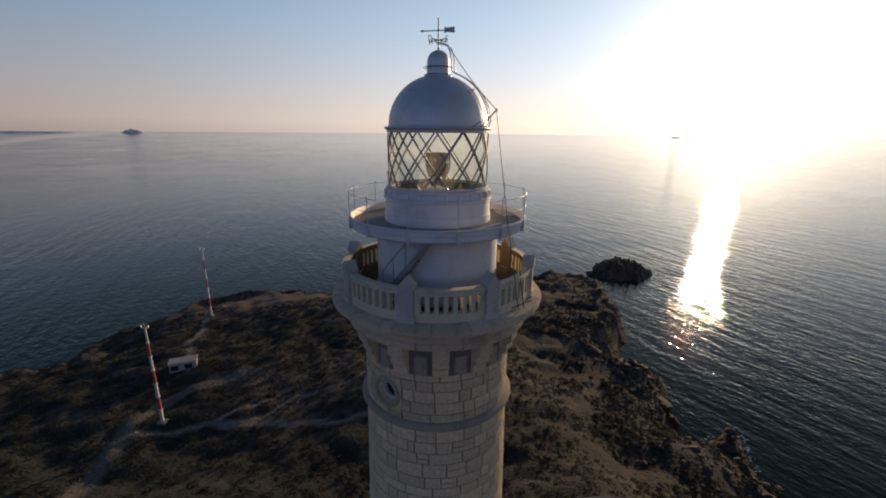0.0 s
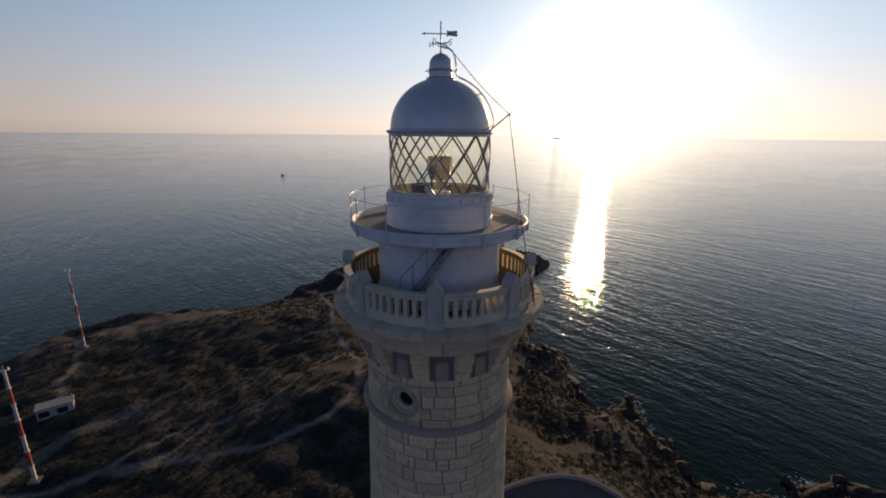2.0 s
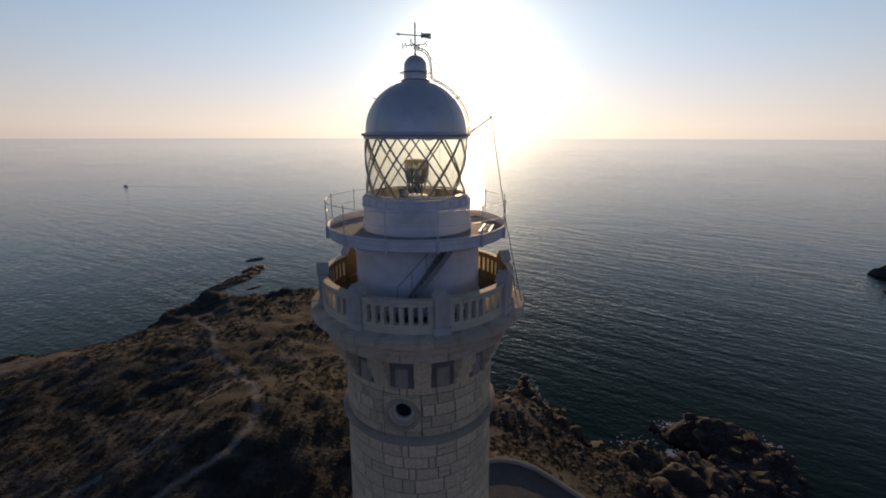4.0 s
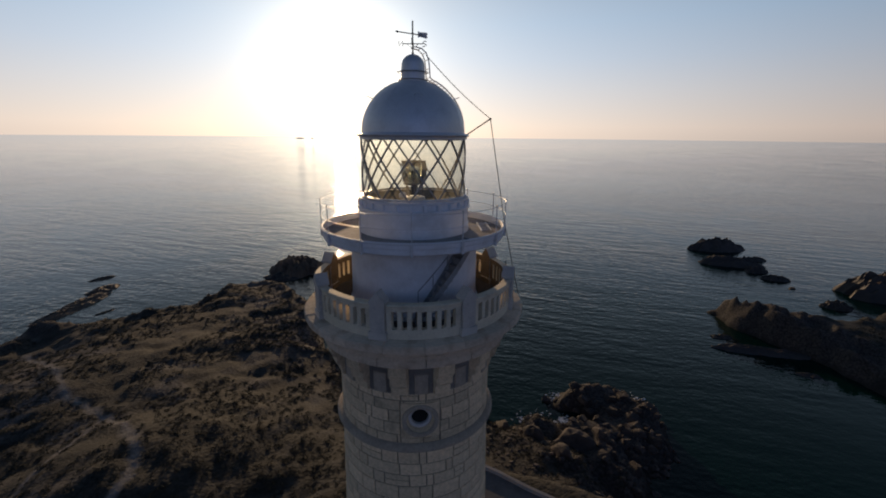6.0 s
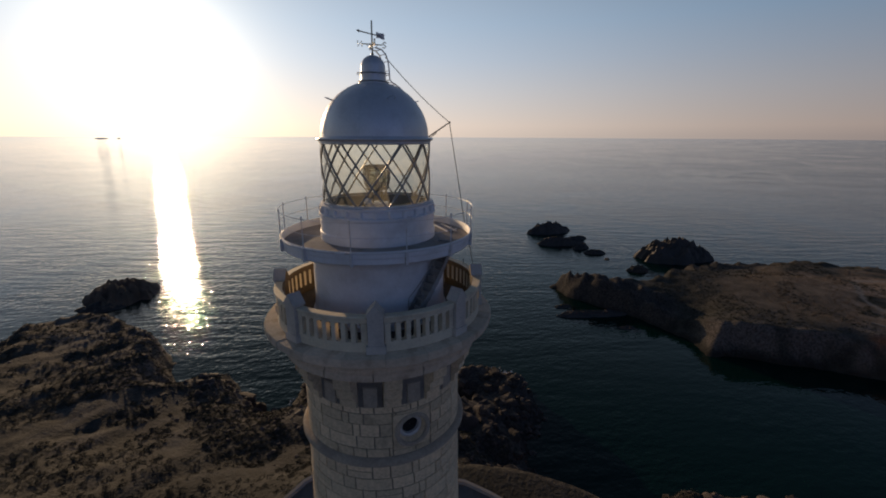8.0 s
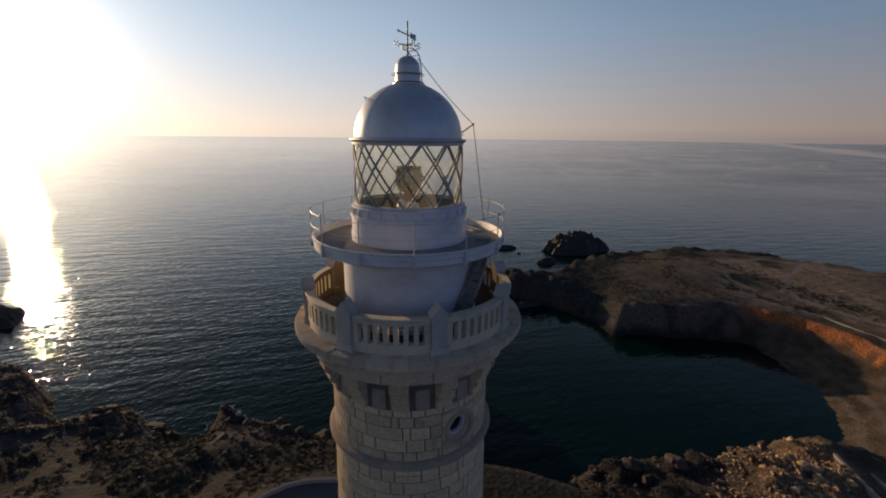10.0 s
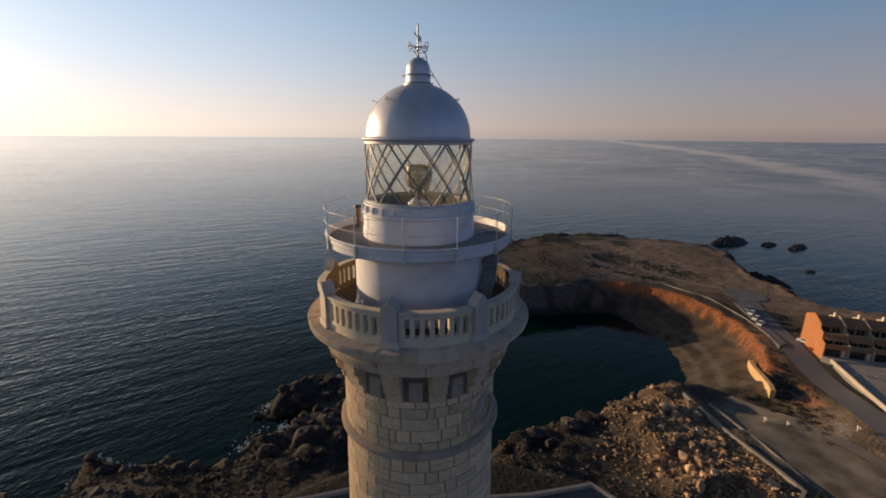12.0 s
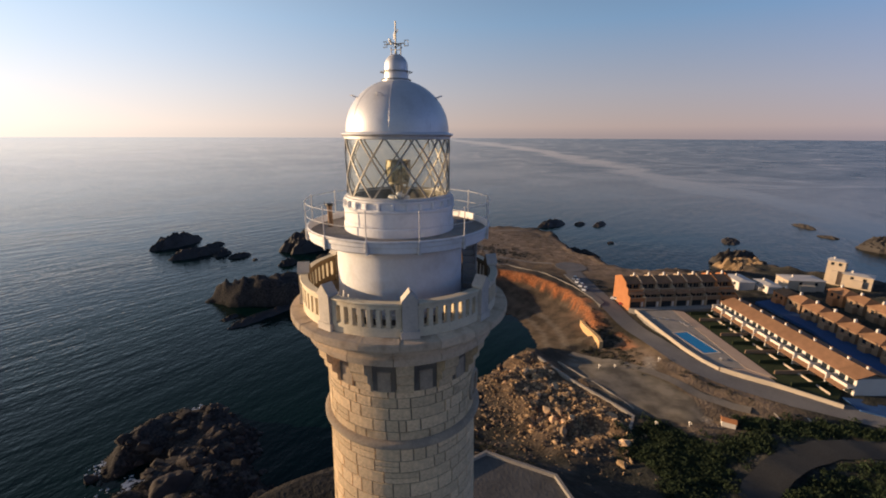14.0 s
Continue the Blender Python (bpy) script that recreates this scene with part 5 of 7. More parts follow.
rest = Shape()
for low, high in ((BASE_Z, 70.62), (70.96, 74.72)):
    z = high
    while z > low + 0.2:
        hgt = stone_rng.choice((0.42, 0.5, 0.58, 0.64))
        hgt = min(hgt, z - low)
        zb = z - hgt
        a = stone_rng.uniform(60, 75)
        a_end = a + 360
        scale = shaft_radius(zb) / 3.10
        while a < a_end - 0.5:
            w = stone_rng.choice((9, 12, 15, 18, 21, 25))
            if a + w > a_end - 8:
                w = a_end - a
            mid = (a + w / 2) % 360
            near = zb > 65.2 and 84 < mid < 346 and w in (9, 12, 15, 18, 21, 25) and hgt in (0.42, 0.5, 0.58, 0.64)
            if a < WIN_A1 and a + w > WIN_A0 and zb < WIN_Z1 and z > WIN_Z0:
                # cut round the window slab
                lo, hi = max(a, WIN_A0), min(a + w, WIN_A1)
                for a0, a1, b0, b1 in ((a, lo, zb, z), (hi, a + w, zb, z), (lo, hi, zb, min(z, WIN_Z0)), (lo, hi, max(zb, WIN_Z1), z)):
                    if a1 - a0 > 1.2 and b1 - b0 > 0.06:
                        rest.arc_block(2.98, 3.11, a0 + 0.24, a1 - 0.24, b0 + 0.013, b1 - 0.013, 3, 0.018)
            elif near:
                # now and then a pair of flat stones or two uprights in place of one block; none lies quite true
                kind = stone_rng.random()
                if kind < 0.1:
                    bits = [(a, zb, w, hgt / 2), (a, zb + hgt / 2, w, hgt / 2)]
                elif kind < 0.2 and w > 14:
                    bits = [(a, zb, 5, hgt), (a + 5, zb, w - 5, hgt)]
                else:
                    bits = [(a, zb, w, hgt)]
                for a0, b0, w0, h0 in bits:
                    tilt = Matrix.Translation((0, 0, h0 / 2)) @ Matrix.Rotation(radians(stone_rng.gauss(0, 0.45)), 4, "X") @ Matrix.Translation((0, 0, -h0 / 2))
                    part("stone", stone_mesh(w0, h0), STONE, tower, m=Matrix.Translation((0, 0, b0)) @ Matrix.Rotation(radians(a0 + w0 / 2), 4, "Z") @ tilt @ Matrix.Rotation(radians(-w0 / 2), 4, "Z") @ Matrix.Diagonal((scale, scale, 1, 1)))
            else:
                rest.arc_block(2.98 * scale, 3.11 * scale, a + 0.24, a + w - 0.24, zb + 0.013, z - 0.013, 3, 0.018)
            a += w
        z = zb
tagged(part("masonry", rest, STONE, tower, "pale stone blocks"), kind="stuff")


# ---- walled platform round the tower ----
PLAT = [(16, 31), (20.3, 31.8), (24.5, 32.2), (28.5, 31.7), (31.3, 30.4), (33.4, 28.4), (34.8, 26), (35.7, 22.5), (36.4, 19), (36.9, 14), (37.8, 9), (37.2, 5.0), (34.6, -5.0), (34.2, -18.0), (35.2, -28.0), (26.0, -35.0), (0, -30), (-15, -15), (-18, 5), (-10, 20), (5, 29)]
PLAT_Z = 30.2


def prism(pts, z0, z1):
    n = len(pts)
    return Shape().add([(x, y, z) for z in (z0, z1) for x, y in pts], [tuple(range(n - 1, -1, -1)), tuple(range(n, 2 * n))] + [(i, (i + 1) % n, n + (i + 1) % n, n + i) for i in range(n)])


def strip_wall(pts, thick, height, closed=False, base=None):
    """A wall of even thickness along a line on the ground, its foot sunk a little."""
    s = Shape()
    n = len(pts)
    zs = [base] * n if base is not None else [float(z) for z in heights(pts)]
    if base is None:
        zs = [sum(zs[max(0, i - 3):i + 4]) / len(zs[max(0, i - 3):i + 4]) for i in range(n)]
    off = []
    for i in range(n):
        a = Vector(pts[(i - 1) % n]) if closed or i else Vector(pts[i])
        c = Vector(pts[(i + 1) % n]) if closed or i < n - 1 else Vector(pts[i])
        d = (c - a).normalized()
        off.append(Vector((-d.y, d.x)) * thick / 2)
    v = []
    for p, o, z in zip(pts, off, zs):
        v += [(p[0] - o.x, p[1] - o.y, z - 0.6), (p[0] + o.x, p[1] + o.y, z - 0.6), (p[0] + o.x, p[1] + o.y, z + height), (p[0] - o.x, p[1] - o.y, z + height)]
    f = []
    for i in range(n if closed else n - 1):
        p, q = 4 * i, 4 * ((i + 1) % n)
        f += [(p + k, q + k, q + (k + 1) % 4, p + (k + 1) % 4) for k in range(4)]
    if not closed:
        f += [(3, 2, 1, 0), tuple(4 * (n - 1) + k for k in range(4))]
    return s.add(v, f)


def along(pts, step):
    out = []
    for a, b in zip(pts, pts[1:]):
        n = max(1, int((Vector(b) - Vector(a)).length / step))
        out += [tuple(Vector(a).lerp(Vector(b), k / n)) for k in range(n)]
    return out + [tuple(pts[-1])]


plat_wall = thing("platform", "grey concrete platform with a low pale parapet round the tower", "platform", kind="structure")
part("floor_slab", prism(PLAT, 22.0, PLAT_Z), PLATFLOOR, plat_wall, smooth=0)
part("parapet", strip_wall(PLAT, 0.5, 0.6, True, PLAT_Z), PARAPET, plat_wall, "pale flat-topped parapet", smooth=0)


# ---- rocks ----
def rock_data(name, material, seed, sub=4, rough=0.55, smooth=20, cuts=9):
    bm = bmesh.new()
    bmesh.ops.create_icosphere(bm, subdivisions=sub, radius=1.0)
    o = Vector((seed * 3.7, seed * 1.9, seed * 5.3))
    pick = random.Random(seed)
    planes = []
    for _ in range(cuts):
        n = Vector((pick.gauss(0, 1), pick.gauss(0, 1), pick.gauss(0.2, 0.8))).normalized()
        planes.append((n, pick.uniform(0.5, 0.85)))
    for v in bm.verts:
        d = v.co.normalized()
        n = noise.fractal(d * 1.3 + o, 0.9, 2.1, 5) * rough
        c = abs(noise.noise(d * 3.1 + o)) * rough * 0.55
        v.co = d * (1.0 + n - c)
        for pn, pd in planes:
            over = v.co.dot(pn) - pd
            if over > 0:
                v.co -= pn * over * 0.88
        if v.co.z < 0:
            v.co.z *= 0.35
    me = bpy.data.meshes.new(name)
    bm.to_mesh(me)
    bm.free()
    me.materials.append(material)
    me.shade_smooth()
    me.set_sharp_from_angle(angle=radians(smooth))
    return me


def block_data(name, material, seed, corners=13, flat=0.8):
    """A broken stone: the hull of a few corners, flat faces and sharp edges."""
    pick = random.Random(seed)
    bm = bmesh.new()
    for _ in range(corners):
        d = Vector((pick.gauss(0, 1), pick.gauss(0, 1), pick.gauss(0, 1))).normalized() * pick.uniform(0.75, 1.05)
        bm.verts.new((d.x, d.y * 0.85, d.z * flat))
    bmesh.ops.convex_hull(bm, input=bm.verts)
    loose = [v for v in bm.verts if not v.link_faces]
    bmesh.ops.delete(bm, geom=loose, context="VERTS")
    bmesh.ops.triangulate(bm, faces=bm.faces)
    me = bpy.data.meshes.new(name)
    bm.to_mesh(me)
    bm.free()
    me.materials.append(material)
    return me


def crag_data(name, material, seed, rings=22, segs=72, peaks=0.9):
    """A rock in the sea: an uneven outline with jagged ridges, low ledges at its foot and a skirt under water."""
    v, f = [(0.0, 0.0, 0.0)], []
    o = Vector((seed * 7.3, seed * 3.1, seed * 1.7))
    for i in range(rings):
        s = (i + 1) / rings * 1.25
        for k in range(segs):
            a = 2 * math.pi * k / segs
            c = Vector((math.cos(a), math.sin(a), 0))
            edge = 1 + 0.3 * noise.noise(c * 1.4 + o) + 0.16 * noise.noise(c * 4.5 + o) + 0.07 * noise.noise(c * 11 + o)
            v.append((c.x * s * edge, c.y * s * edge, s))
    out = []
    for x, y, s in v:
        p = Vector((x * 1.7, y * 2.6, 0)) + o
        ridge = 1 - abs(noise.noise(p)) * 1.9
        ridge += 0.5 * (1 - 2.2 * abs(noise.noise(p * 2.3 + o))) + 0.28 * noise.noise(p * 5.2) + 0.16 * noise.noise(p * 11.0)
        body = max(0.0, 1 - s ** 2.2)
        step = noise.noise(p * 3.3 + o) * 0.22
        z = body ** 0.75 * (0.34 + 0.42 * peaks * max(0.0, ridge)) + step * body ** 0.4 if s <= 1 else -0.25 * (s - 1) / 0.25
        out.append((x, y, max(z, 0.02) if s < 0.97 else z))
    f += [(0, 1 + k, 1 + (k + 1) % segs) for k in range(segs)]
    for i in range(rings - 1):
        p, q = 1 + i * segs, 1 + (i + 1) * segs
        f += [(p + k, q + k, q + (k + 1) % segs, p + (k + 1) % segs) for k in range(segs)]
    me = bpy.data.meshes.new(name)
    me.from_pydata(out, [], f)
    me.materials.append(material)
    me.shade_smooth()
    me.set_sharp_from_angle(angle=radians(24))
    return me


SEA_ROCKS = [crag_data("sea_rock", WETROCK, k + 1) for k in range(5)]


def sea_rock(k, x, y, a, b, hgt, turn, label="dark wet rock rising out of the sea", sink=0.0):
    m = Matrix.Translation((x, y, -0.4 - sink)) @ Matrix.Rotation(radians(turn), 4, "Z") @ Matrix.Diagonal((a, b, hgt, 1))
    return single("sea_rock", SEA_ROCKS[k % 5], WETROCK, label, "rock", m, group="rocks in the sea")


big_rock = sea_rock(0, 118, 226, 19, 17, 13, 70, "large dark brown rock standing in the glittering sea")
big_rock.data = crag_data("large_sea_rock", BROWNROCK, 12, 40, 120, 0.55)
sea_rock(1, 103, 218, 7, 12, 3.6, 40)
sea_rock(2, 14, 250, 24, 6, 2.6, 40, "low dark rock shelf awash in the sea")
sea_rock(3, 27, 268, 10, 6, 2.4, 35)
sea_rock(4, 31, 291, 8, 3, 1.6, 10)
sea_rock(1, 21, 231, 6, 2, 1.0, 20)
for k, (x, y, a, b, hgt, turn) in enumerate([(362, 44, 21, 9, 11, -50), (321, 30, 18, 8, 8, -65), (346, 18, 8, 4, 3.5, -60), (303, 3, 8, 4, 4.0, -70), (290, -6, 3, 2, 1.6, 0), (270, -25, 7, 4.5, 5, -70), (314, 14, 7, 5, 5, -40)]):
    sea_rock(k, x, y, a, b, hgt, turn)
sea_rock(2, 312, -48, 24, 16, 17, -60, "tall dark rock beside the point")
sea_rock(0, 317, -62, 14, 10, 11, -50)
sea_rock(1, 187, -2, 18, 4.2, 3.0, -62, "low dark ledge of rock beside the ridge")
sea_rock(2, 192, 11, 5, 2.5, 1.8, -55)
sea_rock(4, 178, -18, 5, 2, 1.4, -65)
for k, (x, y, a, b, hgt, turn) in enumerate([(296, -268, 21, 9, 6.5, -72), (285, -293, 9, 5, 3.5, -60), (275, -309, 13, 5, 4, -65), (218, -261, 6, 3, 1.8, -60), (179, -352, 13, 7, 3.6, -60), (184, -476, 14, 5, 3.5, -30), (151, -442, 8, 4, 2.5, 0), (119, -452, 14, 9, 8, 30), (110, -425, 16, 11, 9, 0), (203, -214, 14, 6, 6, 25), (186, -206, 12, 6, 6, 10), (168, -196, 10, 5, 4, 5)]):
    sea_rock(k, x, y, a, b, hgt, turn)
sea_rock(3, 141, -292, 16, 10, 12, 60, "dark jagged rock at the shore")
hump = sea_rock(4, 126, -277, 17, 12, 16, 40, "brown sunlit rock hump at the shore")
hump.data = crag_data("sea_rock", RUBBLE, 21, 30, 90, 0.5)
# far islands on the horizon, their haze put into the rock colour
ISLE = [crag_data("island", HAZEROCK, 31 + k, 16, 48, 1.1) for k in range(3)]
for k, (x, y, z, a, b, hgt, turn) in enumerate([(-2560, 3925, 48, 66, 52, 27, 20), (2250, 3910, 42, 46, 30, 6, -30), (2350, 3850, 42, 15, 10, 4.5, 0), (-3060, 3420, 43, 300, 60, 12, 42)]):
    single("island", ISLE[k % 3], HAZEROCK, "far island on the horizon with haze put into its pale colour", "island", Matrix.Translation((x, y, z)) @ Matrix.Rotation(radians(turn), 4, "Z") @ Matrix.Diagonal((a, b, hgt * 1.1, 1)), group="islands on the horizon")

# a small motor boat with its wake, far out
boat = thing("motor_boat", "tiny white motor boat trailing a wake", "boat", Matrix.Translation((-80, 872, 0)) @ Matrix.Rotation(radians(146), 4, "Z"))
hull = [(-4, -1.2), (2, -1.3), (4.8, 0), (2, 1.3), (-4, 1.2)]
part("hull", Shape().add([(x * 0.9, y * 0.7, -0.3) for x, y in hull] + [(x, y, 0.9) for x, y in hull], [(4, 3, 2, 1, 0), (5, 6, 7, 8, 9)] + [(i, (i + 1) % 5, 5 + (i + 1) % 5, 5 + i) for i in range(5)]), HWHITE, boat, smooth=0)
part("cabin", Shape().box(-1.4, 1.2, -0.8, 0.8, 0.9, 2.2, bevel=0.1), HWHITE, boat, smooth=0)
wake = Shape()
for side in (-1, 1):
    wake.add([(-4, side * 0.6, 0.1), (-60, side * 4.5, 0.12), (-140, side * 9, 0.1), (-140, side * 8.2, 0.1), (-60, side * 3.6, 0.12), (-4, side * 0.1, 0.1)], [(0, 1, 4, 5), (1, 2, 3, 4)])
part("wake", wake, FOAM, boat, "thin white wake", smooth=0)

# boulders along the shore, the big ones singly
rng = random.Random(11)
BOULDERS = [block_data("boulder", RUBBLE, 20 + k, 15) for k in range(5)]
DARK_BOULDERS = [rock_data("shore_boulder", ROCK, 40 + k, 3, 0.5, 30) for k in range(4)]


def scatter(count, centre_line, spread, keep):
    out = []
    while len(out) < count:
        i = rng.randrange(len(centre_line) - 1)
        p = Vector(centre_line[i]).lerp(Vector(centre_line[i + 1]), rng.random())
        q = (p.x + rng.gauss(0, spread), p.y + rng.gauss(0, spread))
        out.append(q)
    zs = heights(out)
    return [(x, y, float(z)) for (x, y), z in zip(out, zs) if keep(x, y, z)]


for x, y, z in scatter(110, RUBBLE_LINE, 8, lambda x, y, z: z > 1 and y > -78)[:80]:
    s = rng.choice((0.6, 0.8, 1.0, 1.4, 2.1)) * rng.uniform(0.85, 1.1)
    single("boulder", BOULDERS[rng.randrange(5)], RUBBLE, "tan sunlit boulder on the rubble slope", "boulder", Matrix.Translation((x, y, z + 0.1 * s)) @ Matrix.Rotation(rng.uniform(0, 6), 4, "Z") @ Matrix.Diagonal((s, s * rng.uniform(0.7, 1), s * rng.uniform(0.6, 0.9), 1)), group="boulders on the rubble slope")
SHORE = [(66, 100), (66, 88), (76, 76), (73, 66), (75, 56), (76, 44), (92, 38), (106, 30), (110, 18), (98, 12), (86, 14), (76, 9), (70, -8), (78, -28), (84, -42), (90, -64)]
for x, y, z in scatter(90, SHORE, 4.0, lambda x, y, z: z > -1.0)[:80]:
    s = rng.choice((0.8, 1.2, 1.8, 2.4, 3.0)) * rng.uniform(0.8, 1.2)
    single("shore_boulder", DARK_BOULDERS[rng.randrange(4)], ROCK, "dark brown boulder on the rocky shore", "boulder", Matrix.Translation((x, y, z - 0.1 * s)) @ Matrix.Rotation(rng.uniform(0, 6), 4, "Z") @ Matrix.Diagonal((s, s * rng.uniform(0.6, 1), s * rng.uniform(0.5, 0.9), 1)), group="boulders on the shore")


ROUND_BOULDERS = [rock_data("shore_boulder", ROCK, 140 + k, 4, 0.22, 40, 3) for k in range(3)]
for k, (x, y, s) in enumerate([(72, 48, 2.6), (70, 31, 3.2), (78, 24, 5.0), (66, 22, 3.2), (68, 50, 2.4)]):
    z = float(heights([(x, y)])[0])
    single("shore_boulder", ROUND_BOULDERS[k % 3], ROCK, "large rounded brown boulder at the water's edge", "boulder", Matrix.Translation((x, y, z - 0.2 * s)) @ Matrix.Rotation(k * 1.3, 4, "Z") @ Matrix.Diagonal((s, s * 0.85, s * 0.95, 1)), group="boulders on the shore")


def joined(name, meshes, places, material, label, category):
    """Many small pieces in one mesh: places are x, y, z, size, turn, flatness."""
    vs, fs, base = [], [], 0
    data = []
    for me in meshes:
        v = np.empty(len(me.vertices) * 3)
        me.vertices.foreach_get("co", v)
        data.append((v.reshape(-1, 3), np.array([p.vertices[:] for p in me.polygons])))
    for k, (x, y, z, s, turn, flat) in enumerate(places):
        v, f = data[k % len(data)]
        c, n = math.cos(turn), math.sin(turn)
        w = np.stack([(v[:, 0] * c - v[:, 1] * n) * s + x, (v[:, 0] * n + v[:, 1] * c) * s + y, v[:, 2] * s * flat + z], 1)
        vs.append(w)
        fs.append(f + base)
        base += len(v)
    V, F = np.concatenate(vs), np.concatenate(fs)
    me = bpy.data.meshes.new(name)
    me.vertices.add(len(V))
    me.vertices.foreach_set("co", V.astype(np.float32).ravel())
    me.loops.add(F.size)
    me.loops.foreach_set("vertex_index", F.astype(np.int32).ravel())
    me.polygons.add(len(F))
    me.polygons.foreach_set("loop_start", np.arange(0, F.size, F.shape[1], dtype=np.int32))
    me.materials.append(material)
    me.update(calc_edges=True)
    me.shade_flat()
    ob = new(name, me)
    return tagged(ob, label, category, kind="stuff")


small = [block_data("pebble", RUBBLE, 60 + k, 11) for k in range(6)]
for k, me in enumerate(small):
    me.transform(Matrix.Diagonal((1.25, 0.65 + 0.06 * k, 1.0, 1)))
places = [(x, y, z + 0.05, rng.choice((0.16, 0.22, 0.3, 0.42, 0.6, 0.8)) * rng.uniform(0.7, 1.2), rng.uniform(0, 6), rng.uniform(0.5, 0.9)) for x, y, z in scatter(4200, RUBBLE_LINE, 9, lambda x, y, z: z > 0.4 and y > -79)]
joined("rubble", small, places, RUBBLE, "tan broken stones scattered over the slope", "rubble")
small_dark = [block_data("shore_stone", ROCK, 80 + k, 14) for k in range(5)]
places = [(x, y, z, rng.choice((0.25, 0.35, 0.5, 0.8, 1.3)) * rng.uniform(0.7, 1.3), rng.uniform(0, 6), rng.uniform(0.5, 1.0)) for x, y, z in scatter(900, SHORE, 8.0, lambda x, y, z: z > -0.6)]
joined("shore_stones", small_dark, places, ROCK, "dark brown stones heaped along the shore", "rocks")
SHELF = [(84, 36), (100, 34), (112, 24), (104, 14), (92, 14), (86, 22), (100, 24), (74, 12), (68, -10)]
places = [(x, y, z, rng.choice((0.5, 0.8, 1.2, 1.8, 2.4)) * rng.uniform(0.7, 1.3), rng.uniform(0, 6), rng.uniform(0.4, 0.9)) for x, y, z in scatter(200, SHELF, 7.0, lambda x, y, z: z > -0.4)]
joined("shelf_stones", small_dark, places, ROCK, "dark jagged blocks piled on the rock shelf", "rocks")
places = [(x, y, z, rng.choice((0.4, 0.6, 0.8, 1.1)) * rng.uniform(0.7, 1.2), rng.uniform(0, 6), rng.uniform(0.4, 0.8)) for x, y, z in scatter(900, NORTH_COAST[3:], 3.5, lambda x, y, z: z > -0.5)]
SLOPE = [(66, 160), (64, 125), (60, 88), (60, 60), (62, 30), (56, 10), (52, -12), (56, -30), (64, -44)]
slope_places = [(x, y, z, rng.choice((0.2, 0.3, 0.45, 0.7)) * rng.uniform(0.7, 1.3), rng.uniform(0, 6), rng.uniform(0.5, 0.9)) for x, y, z in scatter(2600, SLOPE, 9.0, lambda x, y, z: z > 1 and math.hypot(x - 12, y + 2) > 40)]
joined("slope_stones", small_dark, slope_places, ROCK, "brown stones strewn over the eastern slope", "rocks")
joined("north_shore_stones", small_dark, places, ROCK, "dark stones along the low northern shore", "rocks")
for me in small + small_dark:
    bpy.data.meshes.remove(me)

# low dry scrub


def scrub_mesh(seed, leaves):
    g = np.random.default_rng(seed)
    v = []
    for _ in range(leaves):
        a, e = g.uniform(0, 6.283), g.uniform(0.05, 1.45)
        r = g.uniform(0.55, 1.0)
        c = np.array([math.cos(a) * math.cos(e), math.sin(a) * math.cos(e), 0.62 * math.sin(e)]) * r
        u, w = g.normal(size=3), g.normal(size=3)
        u, w = u / np.linalg.norm(u) * 0.26, w / np.linalg.norm(w) * 0.2
        v += [c - u, c + u, c + w]
    me = bpy.data.meshes.new("tuft")
    me.from_pydata([tuple(p) for p in v], [], [(3 * k, 3 * k + 1, 3 * k + 2) for k in range(leaves)])
    return me


tufts = [scrub_mesh(k, 34) for k in range(8)]


def scrub_places(count, x0, x1, y0, y1, big, seed, thresh=0.47):
    g = np.random.default_rng(seed)
    x, y = g.uniform(x0, x1, count), g.uniform(y0, y1, count)
    z, lay = relief(x, y)
    dense = fbm(x, y, 18, 3, 3)
    away = np.hypot(x - 12, y + 2) > 39.5
    ok = (z > 2.2) & (lay["track"] < 0.15) & (lay["sand"] < 0.1) & (lay["rubble"] < 0.25) & (lay["red"] < 0.2) & (lay["bare"] < 0.45) & (dense > thresh) & away & (line_distance(x, y, ROAD_LINE) > 5.5)
    return [(a, b, c - 0.05, float(g.uniform(0.4, 1.0) * big), float(g.uniform(0, 6)), float(g.uniform(0.6, 1.0))) for a, b, c in zip(x[ok], y[ok], z[ok])]


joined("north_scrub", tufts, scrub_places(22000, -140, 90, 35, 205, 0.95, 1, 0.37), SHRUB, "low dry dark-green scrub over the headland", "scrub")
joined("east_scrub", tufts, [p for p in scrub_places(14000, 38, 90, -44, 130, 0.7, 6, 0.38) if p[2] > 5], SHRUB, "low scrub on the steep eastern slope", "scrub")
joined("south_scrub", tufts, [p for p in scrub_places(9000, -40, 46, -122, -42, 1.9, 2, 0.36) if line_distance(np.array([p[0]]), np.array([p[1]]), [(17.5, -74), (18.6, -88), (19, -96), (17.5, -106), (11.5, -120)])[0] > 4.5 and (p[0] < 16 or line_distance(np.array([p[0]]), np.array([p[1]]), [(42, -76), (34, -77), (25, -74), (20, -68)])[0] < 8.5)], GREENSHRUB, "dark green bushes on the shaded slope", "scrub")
joined("point_scrub", tufts, scrub_places(7000, 165, 298, -118, -30, 0.75, 3, 0.4), SHRUB, "dark scrub patches on the bare point", "scrub")
joined("bank_scrub", tufts, [p for p in scrub_places(1400, 60, 130, -130, -100, 1.2, 4, 0.4) if p[2] > 4], SHRUB, "scrub on the bank below the road", "scrub")
